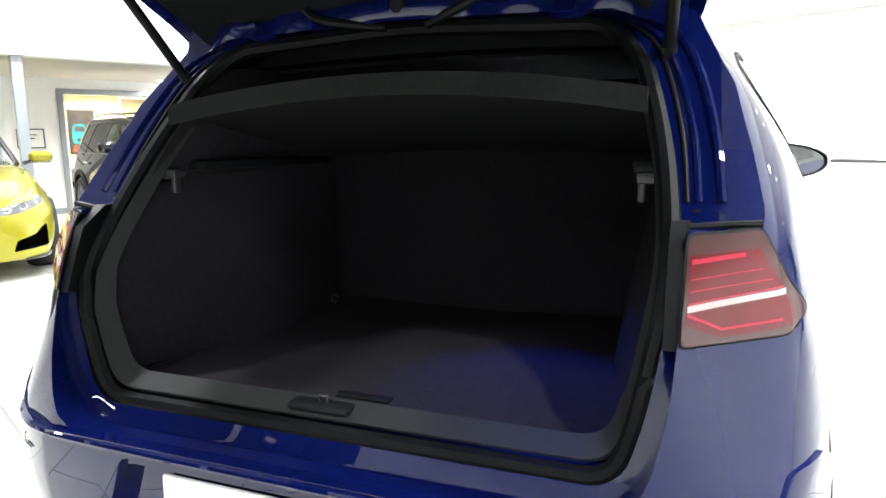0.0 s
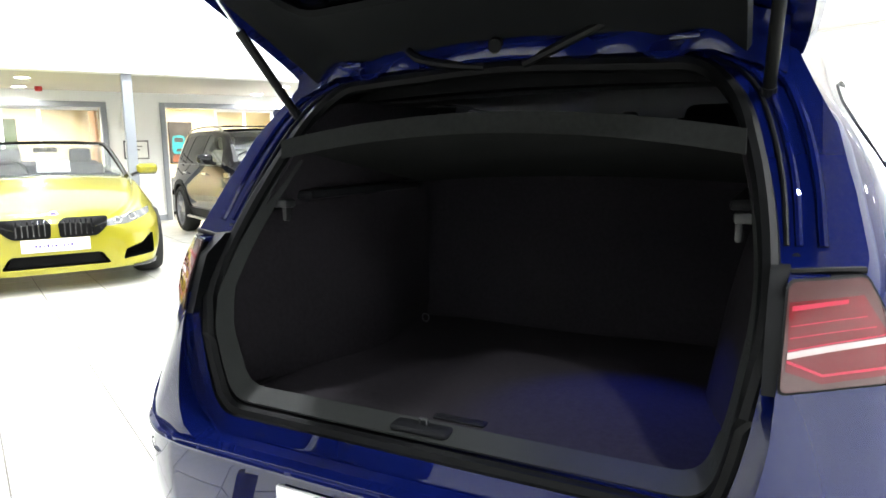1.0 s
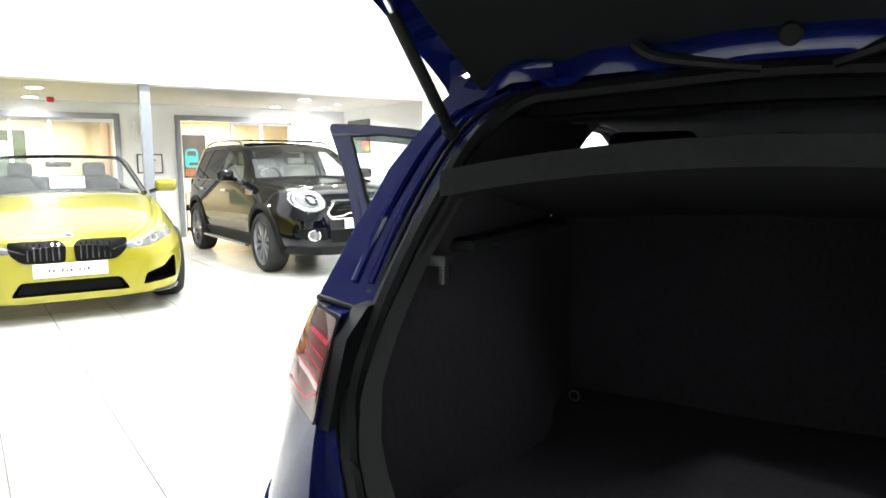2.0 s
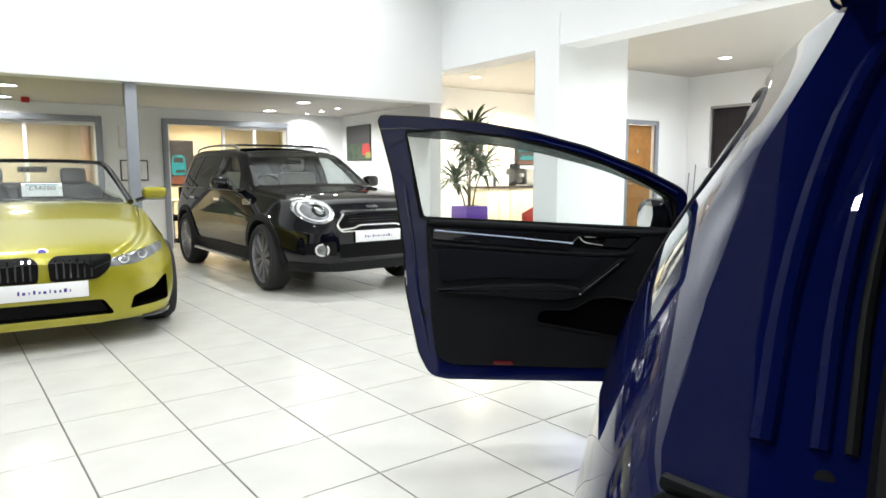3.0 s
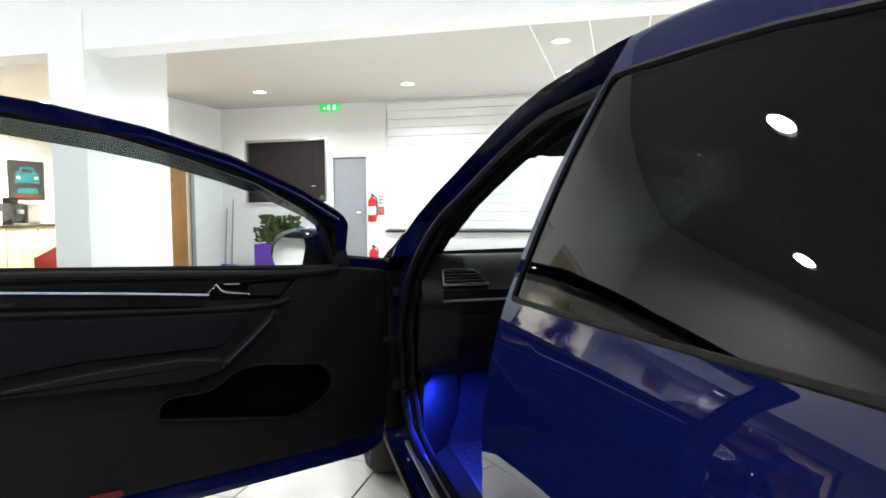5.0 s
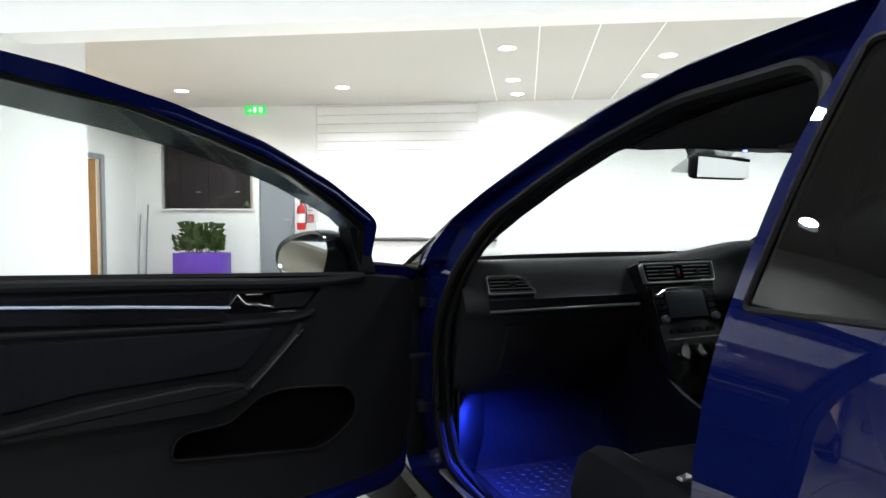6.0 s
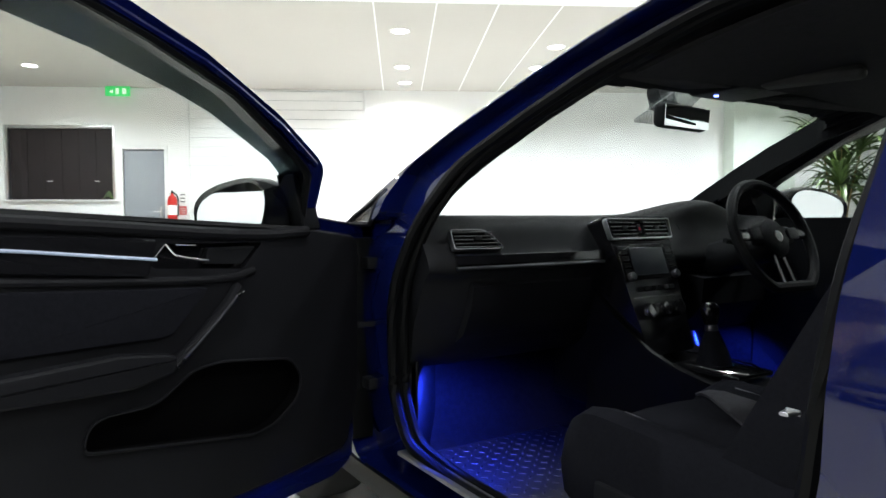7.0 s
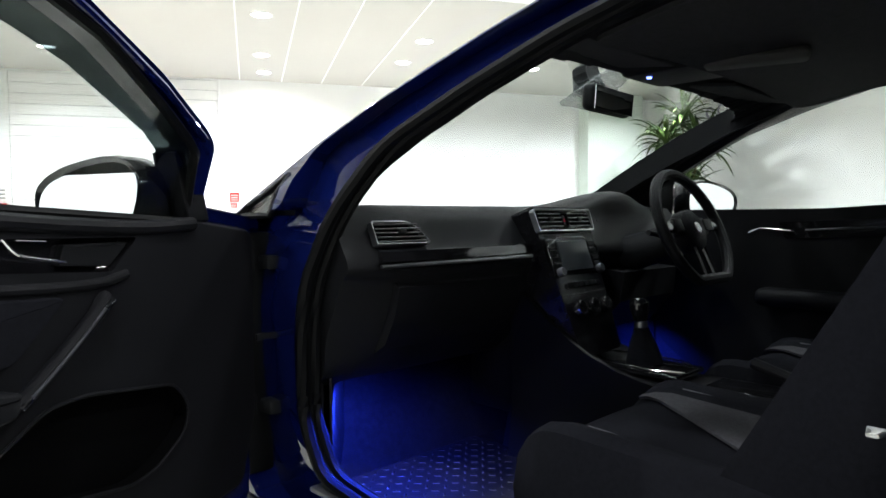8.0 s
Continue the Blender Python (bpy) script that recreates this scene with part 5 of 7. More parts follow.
rim = dense([(*q, 0) for q in DOOR_WIN], 0.05, True)
part("window_channel", tube(side_line([(q.x, q.y) for q in rim], -0.05), 0.010, True, 6), RUBBER, passenger_door, "black rubber window channel")
# smoked wind deflector, standing off the glass along its lower edge
DEFLECTOR_TOP = [(1.53, 1.372), (1.7, 1.378), (1.945, 1.349), (2.142, 1.301), (2.347, 1.238), (2.515, 1.164), (2.63, 1.112), (2.682, 1.07), (2.70, 1.01)]
DEFLECTOR_LOW = [(1.545, 1.35), (1.74, 1.335), (1.94, 1.308), (2.097, 1.28), (2.27, 1.236), (2.37, 1.206), (2.49, 1.161), (2.57, 1.129), (2.62, 1.10), (2.652, 1.06), (2.668, 1.0)]


def deflector_point(u, v):
    low = np.array(DEFLECTOR_LOW)
    top = np.array(DEFLECTOR_TOP)
    a = [np.interp(u, np.linspace(0, 1, len(low)), low[:, k]) for k in (0, 1)]
    b = [np.interp(u, np.linspace(0, 1, len(top)), top[:, k]) for k in (0, 1)]
    y, z = (float(a[k] * v + b[k] * (1 - v)) for k in (0, 1))
    return -(HATCH_HULL.surface_x(y, z) + 0.002 + 0.026 * v), y, z


part("wind_deflector", thicken(grid_sheet(deflector_point, 40, 4), 0.003), SMOKE, passenger_door, "smoked acrylic wind deflector along the window top")
rim = dense([(*q, 0) for q in DOOR_OUT], 0.05, True)
part("edge_seal", tube([(-(HATCH_HULL.surface_x(q.x, max(q.y, 0.32)) - 0.012), 0.5 * 2.2 + q.x - 1.1, q.y) for q in rim], 0.011, True, 6), RUBBER, passenger_door, "black edge seal")


def door_pad(outline, x0, x1, bevel=0.012):
    bm = prism(outline, "x", x0, x1)
    bmesh.ops.bevel(bm, geom=[e for e in bm.edges if abs(e.verts[0].co.x - e.verts[1].co.x) < 1e-6 and e.verts[0].co.x > (x0 + x1) / 2], offset=bevel, segments=3, affect="EDGES", profile=0.6)
    return bm


TRIM_OUT = round_poly([(1.612, 0.998), (2.1, 0.978), (2.5, 0.952), (2.70, 0.96), (2.895, 0.935), (2.895, 0.5), (2.84, 0.35), (2.6, 0.345), (1.72, 0.375), (1.655, 0.41), (1.63, 0.6)], 0.03)
trim = to_mesh(door_pad(TRIM_OUT, -0.86, -0.795, 0.014), SOFT)
# pocket recess coloured nearly black, darker than the trim around it
POCKET_BLACK = material("near_black_pocket", (0.0018, 0.0018, 0.002), rough=0.95, spec=0.02, noise_amt=0.3, noise_scale=60)
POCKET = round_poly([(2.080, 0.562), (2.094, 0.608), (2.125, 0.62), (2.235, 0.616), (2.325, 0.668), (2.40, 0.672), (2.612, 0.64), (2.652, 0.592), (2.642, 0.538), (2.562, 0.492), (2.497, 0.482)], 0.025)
trim = combine(trim, prism(POCKET, "x", -0.824, -0.7), mat=POCKET_BLACK)
HANDLE_BOWL = round_poly([(2.226, 0.896), (2.264, 0.934), (2.529, 0.929), (2.468, 0.870), (2.24, 0.885)], 0.01)
trim = combine(trim, prism(HANDLE_BOWL, "x", -0.815, -0.7), mat=GLOSS_BLACK)
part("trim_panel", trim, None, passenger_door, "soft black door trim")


def ridge(points, r, flat=1.0, x=-0.795):
    return tube(smooth_line([(x, a, b) for a, b in points], 2), r, seg=10, flat=flat)


part("waist_pad", ridge([(1.62, 0.995), (1.8, 0.988), (2.1, 0.971), (2.5, 0.944), (2.68, 0.952)], 0.014), SOFT, passenger_door)
part("decor_panel", door_pad(round_poly([(1.64, 0.972), (2.24, 0.945), (2.22, 0.87), (1.64, 0.925)], 0.012), -0.797, -0.784, 0.004), GLOSS_BLACK, passenger_door, "gloss black decor panel")
STRIP_LIT = material("pale_light_strip", (0.28, 0.31, 0.38), rough=0.3, emit=(0.5, 0.65, 1.0), emit_strength=0.14)
part("light_strip", tube([(-0.782, 1.65, 0.962), (-0.782, 2.0, 0.929), (-0.782, 2.235, 0.904)], 0.003, seg=8), STRIP_LIT, passenger_door, "slim pale light strip")
part("lower_ledge", ridge([(1.64, 0.905), (2.2, 0.862), (2.43, 0.85), (2.5, 0.865)], 0.009), SOFT, passenger_door)
bead = dense([(*q, 0) for q in DOOR_BEAD], 0.05)
part("frame_bead", tube([(-(HATCH_HULL.surface_x(q.x, q.y) - 0.05), q.x, q.y) for q in bead], 0.008, seg=8), BLUE, passenger_door, "pressed ridge round the blue door frame")
part("inner_handle", join(tube(smooth_line([(-0.79, 2.262, 0.934), (-0.785, 2.276, 0.913), (-0.783, 2.290, 0.906), (-0.783, 2.362, 0.895)], 2), 0.0032, seg=8), tube([(-0.79, 2.284, 0.931), (-0.79, 2.334, 0.928)], 0.0016, seg=6), tube([(-0.79, 2.227, 0.898), (-0.79, 2.260, 0.932)], 0.0012, seg=6)), CHROME, passenger_door, "chrome release lever")
part("handle_backing", door_pad(round_poly([(2.378, 0.921), (2.515, 0.921), (2.47, 0.880), (2.367, 0.887)], 0.006), -0.815, -0.802, 0.003), PLASTIC, passenger_door)
part("grab_handle", tube(smooth_line([(-0.80, 2.45, 0.83), (-0.775, 2.425, 0.815), (-0.768, 2.34, 0.75), (-0.772, 2.272, 0.697), (-0.80, 2.25, 0.682)], 2), 0.015, seg=10, flat=0.8), SOFT, passenger_door)
part("grab_handle_inlay", tube(smooth_line([(-0.762, 2.424, 0.818), (-0.754, 2.345, 0.757), (-0.757, 2.276, 0.703)], 2), 0.0028, seg=8), DARK_SATIN, passenger_door, "satin metal inlay")
ARM = round_poly([(1.655, 0.716), (1.9, 0.731), (2.15, 0.732), (2.27, 0.712), (2.262, 0.676), (2.17, 0.662), (1.9, 0.682), (1.66, 0.70)], 0.012)
for ty, tz in ((2.428, 0.82), (2.27, 0.695)):
    part("handle_tip", moved(box(-0.006, 0.006, -0.012, 0.012, -0.003, 0.003, 0.002), pose(-0.763, ty, tz, 35)), CHROME, passenger_door, "small chrome tip")
part("armrest", door_pad(ARM, -0.797, -0.762, 0.012), SOFT, passenger_door, "padded black armrest")
part("cloth_insert", door_pad(round_poly([(1.665, 0.885), (2.2, 0.848), (2.37, 0.838), (2.27, 0.745), (1.9, 0.757), (1.675, 0.74)], 0.02), -0.797, -0.786, 0.006), SEAT_CLOTH, passenger_door)
part("pocket_rim", tube(smooth_line([(-0.79, a, b) for a, b in POCKET], 1, True), 0.0032, True, 8), SOFT, passenger_door)
part("reflector", door_pad(round_poly([(1.90, 0.378), (1.985, 0.374), (1.985, 0.392), (1.9, 0.396)], 0.005), -0.8, -0.786, 0.002), LENS_RED, passenger_door, "small red safety reflector")
part("door_latch", join(box(-0.875, -0.845, 1.525, 1.54, 0.72, 0.81, 0.003), box(-0.868, -0.852, 1.518, 1.53, 0.75, 0.78, 0.002)), SATIN, passenger_door)
for bz in (0.6, 1.1):
    part("rubber_stop", moved(lathe([(0, -0.008), (0.01, -0.006), (0.012, 0.004), (0, 0.004)], 12, "x"), pose(-0.83, 1.6 if bz < 1 else 1.56, bz)), RUBBER, passenger_door)
part("corner_cover", door_pad([(2.672, 0.955), (2.635, 1.092), (2.69, 1.115), (2.738, 0.958)], -0.85, -0.795, 0.006), PLASTIC, passenger_door)


def door_mirror(parent, sx):
    """Gloss black housing with its glass facing the tail."""
    def shape(u, v, grow=1.0):
        a = 2 * math.pi * u
        w, h = 0.15, 0.08
        x = math.copysign(abs(math.cos(a)) ** 0.75, math.cos(a)) * w
        z = math.copysign(abs(math.sin(a)) ** 0.8, math.sin(a)) * h * (1.0 - 0.28 * x / w if math.sin(a) > 0 else 1.0 - 0.25 * x / w)
        k = [1.0, 1.03, 1.03, 0.95, 0.68, 0.05][int(round(v * 5))]
        d = [0.0, 0.015, 0.055, 0.1, 0.135, 0.145][int(round(v * 5))]
        return (x * k, d, z * k)
    bm = bmesh.new()
    rings = [[bm.verts.new(shape(i / 32, j / 5)) for i in range(32)] for j in range(6)]
    for q, w in zip(rings, rings[1:]):
        for i in range(32):
            bm.faces.new((q[i], q[(i + 1) % 32], w[(i + 1) % 32], w[i]))
    bm.faces.new(rings[-1])
    inner = [bm.verts.new((v.co.x * 0.9, 0.012, v.co.z * 0.88)) for v in rings[0]]
    for i in range(32):
        bm.faces.new((rings[0][i], inner[i], inner[(i + 1) % 32], rings[0][(i + 1) % 32]))
    bm.faces.new(inner)
    if sx < 0:
        bmesh.ops.scale(bm, vec=(-1, 1, 1), verts=bm.verts[:])
    housing = part("door_mirror", bm, GLOSS_BLACK, parent, "gloss black door mirror", m=(pose(-0.985, 2.60, 1.0, 0, 0, -5) if sx < 0 else pose(0.985, 2.57, 1.016, 0, 0, -13)))
    gl = bmesh.new()
    ring = [gl.verts.new((sx * shape(i / 32, 0)[0] * 0.9, 0.0, shape(i / 32, 0)[2] * 0.88)) for i in range(32)]
    gl.faces.new(ring)
    place = (pose(-0.985, 2.60, 1.0, 0, 0, -5) if sx < 0 else pose(0.985, 2.57, 1.016, 0, 0, -13))
    part("mirror_glass", thicken(gl, 0.003), MIRROR, parent, m=place @ (pose(0, 0.004, 0, -12) if sx < 0 else pose(0, 0.006, 0)))
    part("mirror_foot", tube([(-sx * 0.06, 0.06, -0.04), (-sx * 0.12, 0.05, -0.06)], 0.022, seg=10), GLOSS_BLACK, parent, m=place)
    return housing


door_mirror(passenger_door, -1)
door_mirror(main_car, 1)
# ---- the hatchback's cabin ----
def section_loft(xs, section, mat_name=None):
    """Rings (y, z) given at each x, closed at both ends."""
    bm, rings = bmesh.new(), []
    for x in xs:
        rings.append([bm.verts.new((x, y, z)) for y, z in section(x)])
    for q, w in zip(rings, rings[1:]):
        for k in range(len(q)):
            bm.faces.new((q[k], q[(k + 1) % len(q)], w[(k + 1) % len(q)], w[k]))
    bm.faces.new(rings[0]), bm.faces.new(rings[-1])
    return bm


def bump01(x, c, w):
    return math.exp(-((x - c) / w) ** 2)


def dash_section(x):
    hood = 0.055 * bump01(x, 0.325, 0.19)
    back = 0.035 * bump01(x, 0.325, 0.17)
    side = 0.10 * max(0, abs(x) - 0.62) / 0.14
    knee = 0.05 * bump01(x, 0.325, 0.25)
    pts = [(3.03, 0.955), (2.87, 0.985), (2.74, 0.99 + hood * 0.8), (2.66 - back, 0.994 + hood), (2.617 - back + side * 0.3, 0.978 + hood), (2.596 + side * 0.3, 0.955), (2.567 + side * 0.3, 0.90), (2.548 + side * 0.3, 0.872),
           (2.542 + side * 0.3, 0.845), (2.558 + side * 0.4, 0.825), (2.572 + knee * 0.6 + side * 0.5, 0.76), (2.612 + knee * 0.5 + side * 0.5, 0.68), (2.67 + knee * 0.3, 0.60), (2.74, 0.56), (3.03, 0.53)]
    return [(p.y, p.z) for p in smooth_line([(0, a, b) for a, b in pts], 2)]


DASH = material("grained_dash_top", (0.0068, 0.0072, 0.0084), rough=0.5, bump=0.35, bump_scale=1000, noise_amt=0.15, spec=0.14)
part("dashboard", section_loft([-0.78 + 1.56 * i / 48 for i in range(49)], dash_section), DASH, main_car, "soft black dashboard", smooth=50)
part("demister_slot", box(-0.69, -0.55, 2.70, 2.715, 0.9895, 0.9925, 0.001), GLOSS_BLACK, main_car)


# louvres coloured lighter grey to give the light caught on their top edges
LOUVRE_LIT = material("lit_edge_louvre", (0.05, 0.052, 0.055), rough=0.4, noise_amt=0.1)


def framed_vent(cx, w, h, m, bars=4, slant=0.0, edge=SATIN):
    """A louvred outlet: chrome-edged frame, slats and a thumb tab."""
    out = [(-w / 2, -h / 2), (w / 2, -h / 2), (w / 2 - slant, h / 2), (-w / 2, h / 2)]
    corner = [0.008, 0.012, 0.03 if slant else 0.01, 0.008]
    ring = to_mesh(prism(round_poly(out, corner), "y", -0.006, 0.012), edge)
    ring = combine(ring, prism(round_poly([(a * 0.955, b * 0.9) for a, b in out], corner), "y", -0.1, 0.1))
    vent = part("air_vent", ring, edge, main_car, "louvred air vent with bright edge", m=m)
    part("vent_well", prism(round_poly([(a * 0.95, b * 0.9) for a, b in out], 0.01), "y", 0.003, 0.02), GLOSS_BLACK, vent)
    for k in range(bars):
        z = -h * 0.36 + h * 0.72 * k / (bars - 1)
        half = w * 0.46 - slant * 0.5 * (k / (bars - 1))
        part("louvre", moved(box(-w * 0.46, half, -0.006, 0.006, -0.0016, 0.0016, 0.0008, 1), pose(0, -0.002, z, 20)), LOUVRE_LIT, vent)
    part("vent_tab", box(-0.012, 0.012, -0.012, 0.0, -0.006, 0.006, 0.003), PLASTIC, vent)
    return vent


framed_vent(0, 0.155, 0.058, pose(-0.638, 2.572, 0.927, -27, 0, -3), 5, 0.042)
part("decor_strip", section_loft([-0.72, -0.60, -0.45, -0.3, -0.21], lambda x: [(2.552, 0.892), (2.541, 0.888), (2.535, 0.866), (2.548, 0.862)]), GLOSS_BLACK, main_car, "gloss black dash decor")
part("dash_light_strip", tube([(-0.722, 2.537, 0.856), (-0.45, 2.532, 0.857), (-0.218, 2.528, 0.859)], 0.0045, seg=8), SATIN, main_car, "satin metal dash strip")
part("glovebox_lid", section_loft([-0.66, -0.62, -0.28, -0.24], lambda x: [(2.572, 0.818), (2.552, 0.805), (2.567, 0.74), (2.604, 0.67), (2.66, 0.635), (2.66, 0.8)]), SOFT, main_car)
part("airbag_switch", box(-0.772, -0.765, 2.66, 2.69, 0.78, 0.83, 0.002), SATIN, main_car)

# centre stack on its sloping face
PIANO = material("dull_piano_black", (0.0055, 0.0055, 0.0065), rough=0.22, spec=0.22, noise_amt=0.15, noise_scale=40)
STACK = pose(-0.06, 2.536, 0.93, -20, 0, 4)
stack = part("centre_console_face", prism(round_poly([(-0.152, 0.062), (0.152, 0.062), (0.128, -0.1), (0.105, -0.36), (-0.105, -0.36), (-0.13, -0.1)], 0.012), "y", 0.0, 0.14), PIANO, main_car, "gloss black centre stack", m=STACK)
for vx in (-0.075, 0.075):
    framed_vent(0, 0.122, 0.05, STACK @ pose(vx - 0.004, -0.006, 0.022), 4, edge=GLOSS_BLACK)
frame_out = [(-0.148, -0.012), (0.14, -0.012), (0.146, 0.053), (-0.152, 0.053)]
surround = combine(to_mesh(prism(round_poly(frame_out, 0.01), "y", -0.014, 0.002), SATIN), prism(round_poly([(-0.003 + (a + 0.003) * 0.977, 0.0205 + (b - 0.0205) * 0.9) for a, b in frame_out], 0.008), "y", -0.1, 0.1))
part("vent_surround", surround, SATIN, stack, "thin bright frame round both centre vents")
part("hazard_switch", box(-0.011, 0.007, -0.007, 0.0, 0.008, 0.036, 0.002), PLASTIC, stack)
part("hazard_mark", prism([(-0.006, 0.016), (0.002, 0.016), (-0.002, 0.026)], "y", -0.009, -0.006), LENS_LIT, stack)
SCREEN_MAT = material("dim_screen", (0.01, 0.012, 0.014), rough=0.3, spec=0.2, emit=(0.5, 0.6, 0.7), emit_strength=0.006)
part("screen_frame", box(-0.128, 0.128, -0.006, 0.0, -0.135, -0.03, 0.005), PIANO, stack)
part("screen_edge", tube(smooth_line([(-0.128, -0.007, -0.135), (-0.13, -0.007, -0.03), (0.13, -0.007, -0.03), (0.128, -0.007, -0.135)], 1), 0.0018, seg=6), CHROME, stack)
part("screen", box(-0.078, 0.078, -0.0085, -0.006, -0.124, -0.04, 0.003), SCREEN_MAT, stack, "dark touch screen")
for kz in range(4):
    for sx in (-0.104, 0.104):
        part("button", box(sx - 0.016, sx + 0.016, -0.0085, -0.006, -0.058 - kz * 0.02, -0.044 - kz * 0.02, 0.002, 1), PLASTIC, stack)
for kx in (-0.104, 0.104):
    part("tuning_knob", lathe([(0, -0.022), (0.011, -0.022), (0.013, -0.018), (0.013, -0.005), (0, -0.005)], 20, "y"), DARK_SATIN, stack, m=pose(kx, 0, -0.128))
for kx in range(6):
    part("switch", box(-0.085 + kx * 0.03, -0.06 + kx * 0.03, -0.007, 0, -0.172, -0.158, 0.002, 1), PLASTIC, stack)
part("climate_edge", tube([(-0.112, -0.003, -0.19), (0.112, -0.003, -0.19)], 0.0018, seg=6), CHROME, stack)
for kx in (-0.068, 0.0, 0.068):
    knob = part("climate_knob", lathe([(0, -0.024), (0.019, -0.024), (0.022, -0.02), (0.023, -0.002), (0, -0.002)], 24, "y"), GLOSS_BLACK, stack, m=pose(kx, 0, -0.232))
    part("knob_ring", moved(lathe([(0.019, -0.0255), (0.0225, -0.0245), (0.0225, -0.021), (0.019, -0.021), (0.019, -0.0255)], 24, "y"), pose(kx, 0, -0.232)), CHROME, stack)

# hidden filler added to stop the blue lamp leaking past the console
part("stack_light_block", box(-0.17, 0.11, 2.57, 2.8, 0.4, 0.82, 0.01), SOFT, main_car)

# tunnel console, gear lever
def console_section(y):
    w = 0.115 + 0.03 * bump01(y, 2.5, 0.15)
    top = 0.535 + 0.06 * max(0, (y - 2.3) / 0.25) + 0.05 * max(0, (1.95 - y) / 0.3)
    return [(0.03 - w - 0.05, 0.27), (0.03 - w - 0.01, 0.44), (0.03 - w, top - 0.02), (0.03 - w + 0.02, top), (0.03 + w - 0.02, top), (0.03 + w, top - 0.02), (0.03 + w + 0.01, 0.44), (0.03 + w + 0.05, 0.27)]


bm, rings = bmesh.new(), []
for i in range(25):
    y = 1.55 + 1.15 * i / 24
    rings.append([bm.verts.new((x, y, z)) for x, z in console_section(y)])
for q, w in zip(rings, rings[1:]):
    for k in range(len(q)):
        bm.faces.new((q[k], q[(k + 1) % len(q)], w[(k + 1) % len(q)], w[k]))
bm.faces.new(rings[0]), bm.faces.new(rings[-1])
part("centre_console", bm, SOFT, main_car, "black tunnel console")


def kick_panel(u, v):
    """The console's flank running from the stack down towards the seat."""
    y = 2.62 - 0.62 * u
    lo, hi = 0.28, float(np.interp(-y, [-2.62, -2.5, -2.4, -2.3, -2.2, -2.0], [0.80, 0.69, 0.615, 0.572, 0.548, 0.53]))
    return (-0.20 + 0.105 * u + 0.02 * math.sin(math.pi * v), y, lo + (hi - lo) * v)


part("console_flank", thicken(grid_sheet(kick_panel, 16, 8), 0.012), RUBBER, main_car)
gate_plate = part("gear_surround", box(-0.052, 0.108, 2.20, 2.46, 0.545, 0.562, 0.008), GLOSS_BLACK, main_car, "gloss black gear surround")
part("surround_edge", tube(smooth_line([(-0.05, 2.2, 0.563), (0.106, 2.2, 0.563), (0.106, 2.46, 0.573), (-0.05, 2.46, 0.573)], 1, True), 0.0028, True, 6), CHROME, gate_plate)
lever = part("gear_lever", lathe([(0.05, 0), (0.046, 0.02), (0.034, 0.06), (0.022, 0.09), (0.018, 0.1), (0, 0.1)], 20), SEAT_CLOTH, main_car, "gear lever with leather gaiter", m=pose(0.03, 2.335, 0.56, -6))
part("lever_collar", lathe([(0.016, 0.095), (0.019, 0.1), (0.018, 0.115), (0.012, 0.118)], 20), SATIN, lever)
part("lever_knob", lathe([(0.014, 0.112), (0.02, 0.125), (0.026, 0.15), (0.027, 0.166), (0.02, 0.176), (0, 0.177)], 20), GLOSS_BLACK, lever)
part("knob_cap", lathe([(0.017, 0.1765), (0.0165, 0.1795), (0.011, 0.1795), (0.011, 0.177)], 20), CHROME, lever)
part("cup_tray", box(-0.04, 0.1, 1.95, 2.15, 0.533, 0.541, 0.004), GLOSS_BLACK, main_car)
part("handbrake", tube([(0.06, 1.88, 0.55), (0.06, 2.06, 0.60)], 0.014, seg=10), SOFT, main_car)

# floor, mats, footwells
part("cabin_carpet", box(-0.76, 0.76, 1.3, 3.0, 0.255, 0.285, 0.01), CARPET, main_car)
RUBBER_MAT = material("studded_rubber_mat", (0.016, 0.016, 0.019), rough=0.42, noise_amt=0.3, noise_scale=25, spec=0.4)
for mx, label in ((-0.40, "black studded rubber mat"), (0.40, "black studded rubber mat")):
    mat_ob = part("footwell_mat", box(mx - 0.25, mx + 0.25, 2.14, 2.80, 0.286, 0.294, 0.004), RUBBER_MAT, main_car, label)
    studs = []
    for i in range(20):
        for j in range(14):
            st = box(-0.009, 0.009, -0.003, 0.003, 0, 0.0022, 0.001, 1)
            studs.append(moved(st, pose(mx - 0.225 + j * 0.0345, 2.17 + i * 0.032, 0.2935, 0, 0, 45 if (i + j) % 2 else -45)))
    ob = part("mat_studs", join(*studs), RUBBER_MAT, mat_ob)
    ob["kind"] = "stuff"
part("toe_board", moved(box(-0.74, 0.74, 0, 0.03, 0, 0.45, 0.01), pose(0, 2.80, 0.28, -28)), CARPET, main_car)
for sx in (-1, 1):
    part("side_kick_panel", box(*sorted((sx * 0.762, sx * 0.775)), 2.70, 3.0, 0.28, 0.60, 0.004), CARPET, main_car)
part("footwell_side_carpet", thicken(grid_sheet(lambda u, v: (-0.768 + 0.17 * u, 2.672 + 0.19 * u + 0.01 * math.sin(3 * u), 0.286 + 0.31 * v), 6, 4), 0.006), CARPET, main_car)
for px, pw in ((0.30, 0.05), (0.40, 0.06), (0.50, 0.045)):
    part("pedal", join(box(px - pw / 2, px + pw / 2, 2.72, 2.735, 0.40, 0.47, 0.006), tube([(px, 2.73, 0.46), (px, 2.82, 0.66)], 0.008)), SATIN, main_car)
part("under_column_trim", section_loft([0.2, 0.24, 0.5, 0.54], lambda x: [(2.60, 0.80), (2.50, 0.79), (2.51, 0.70), (2.60, 0.60), (2.68, 0.6)]), SOFT, main_car)

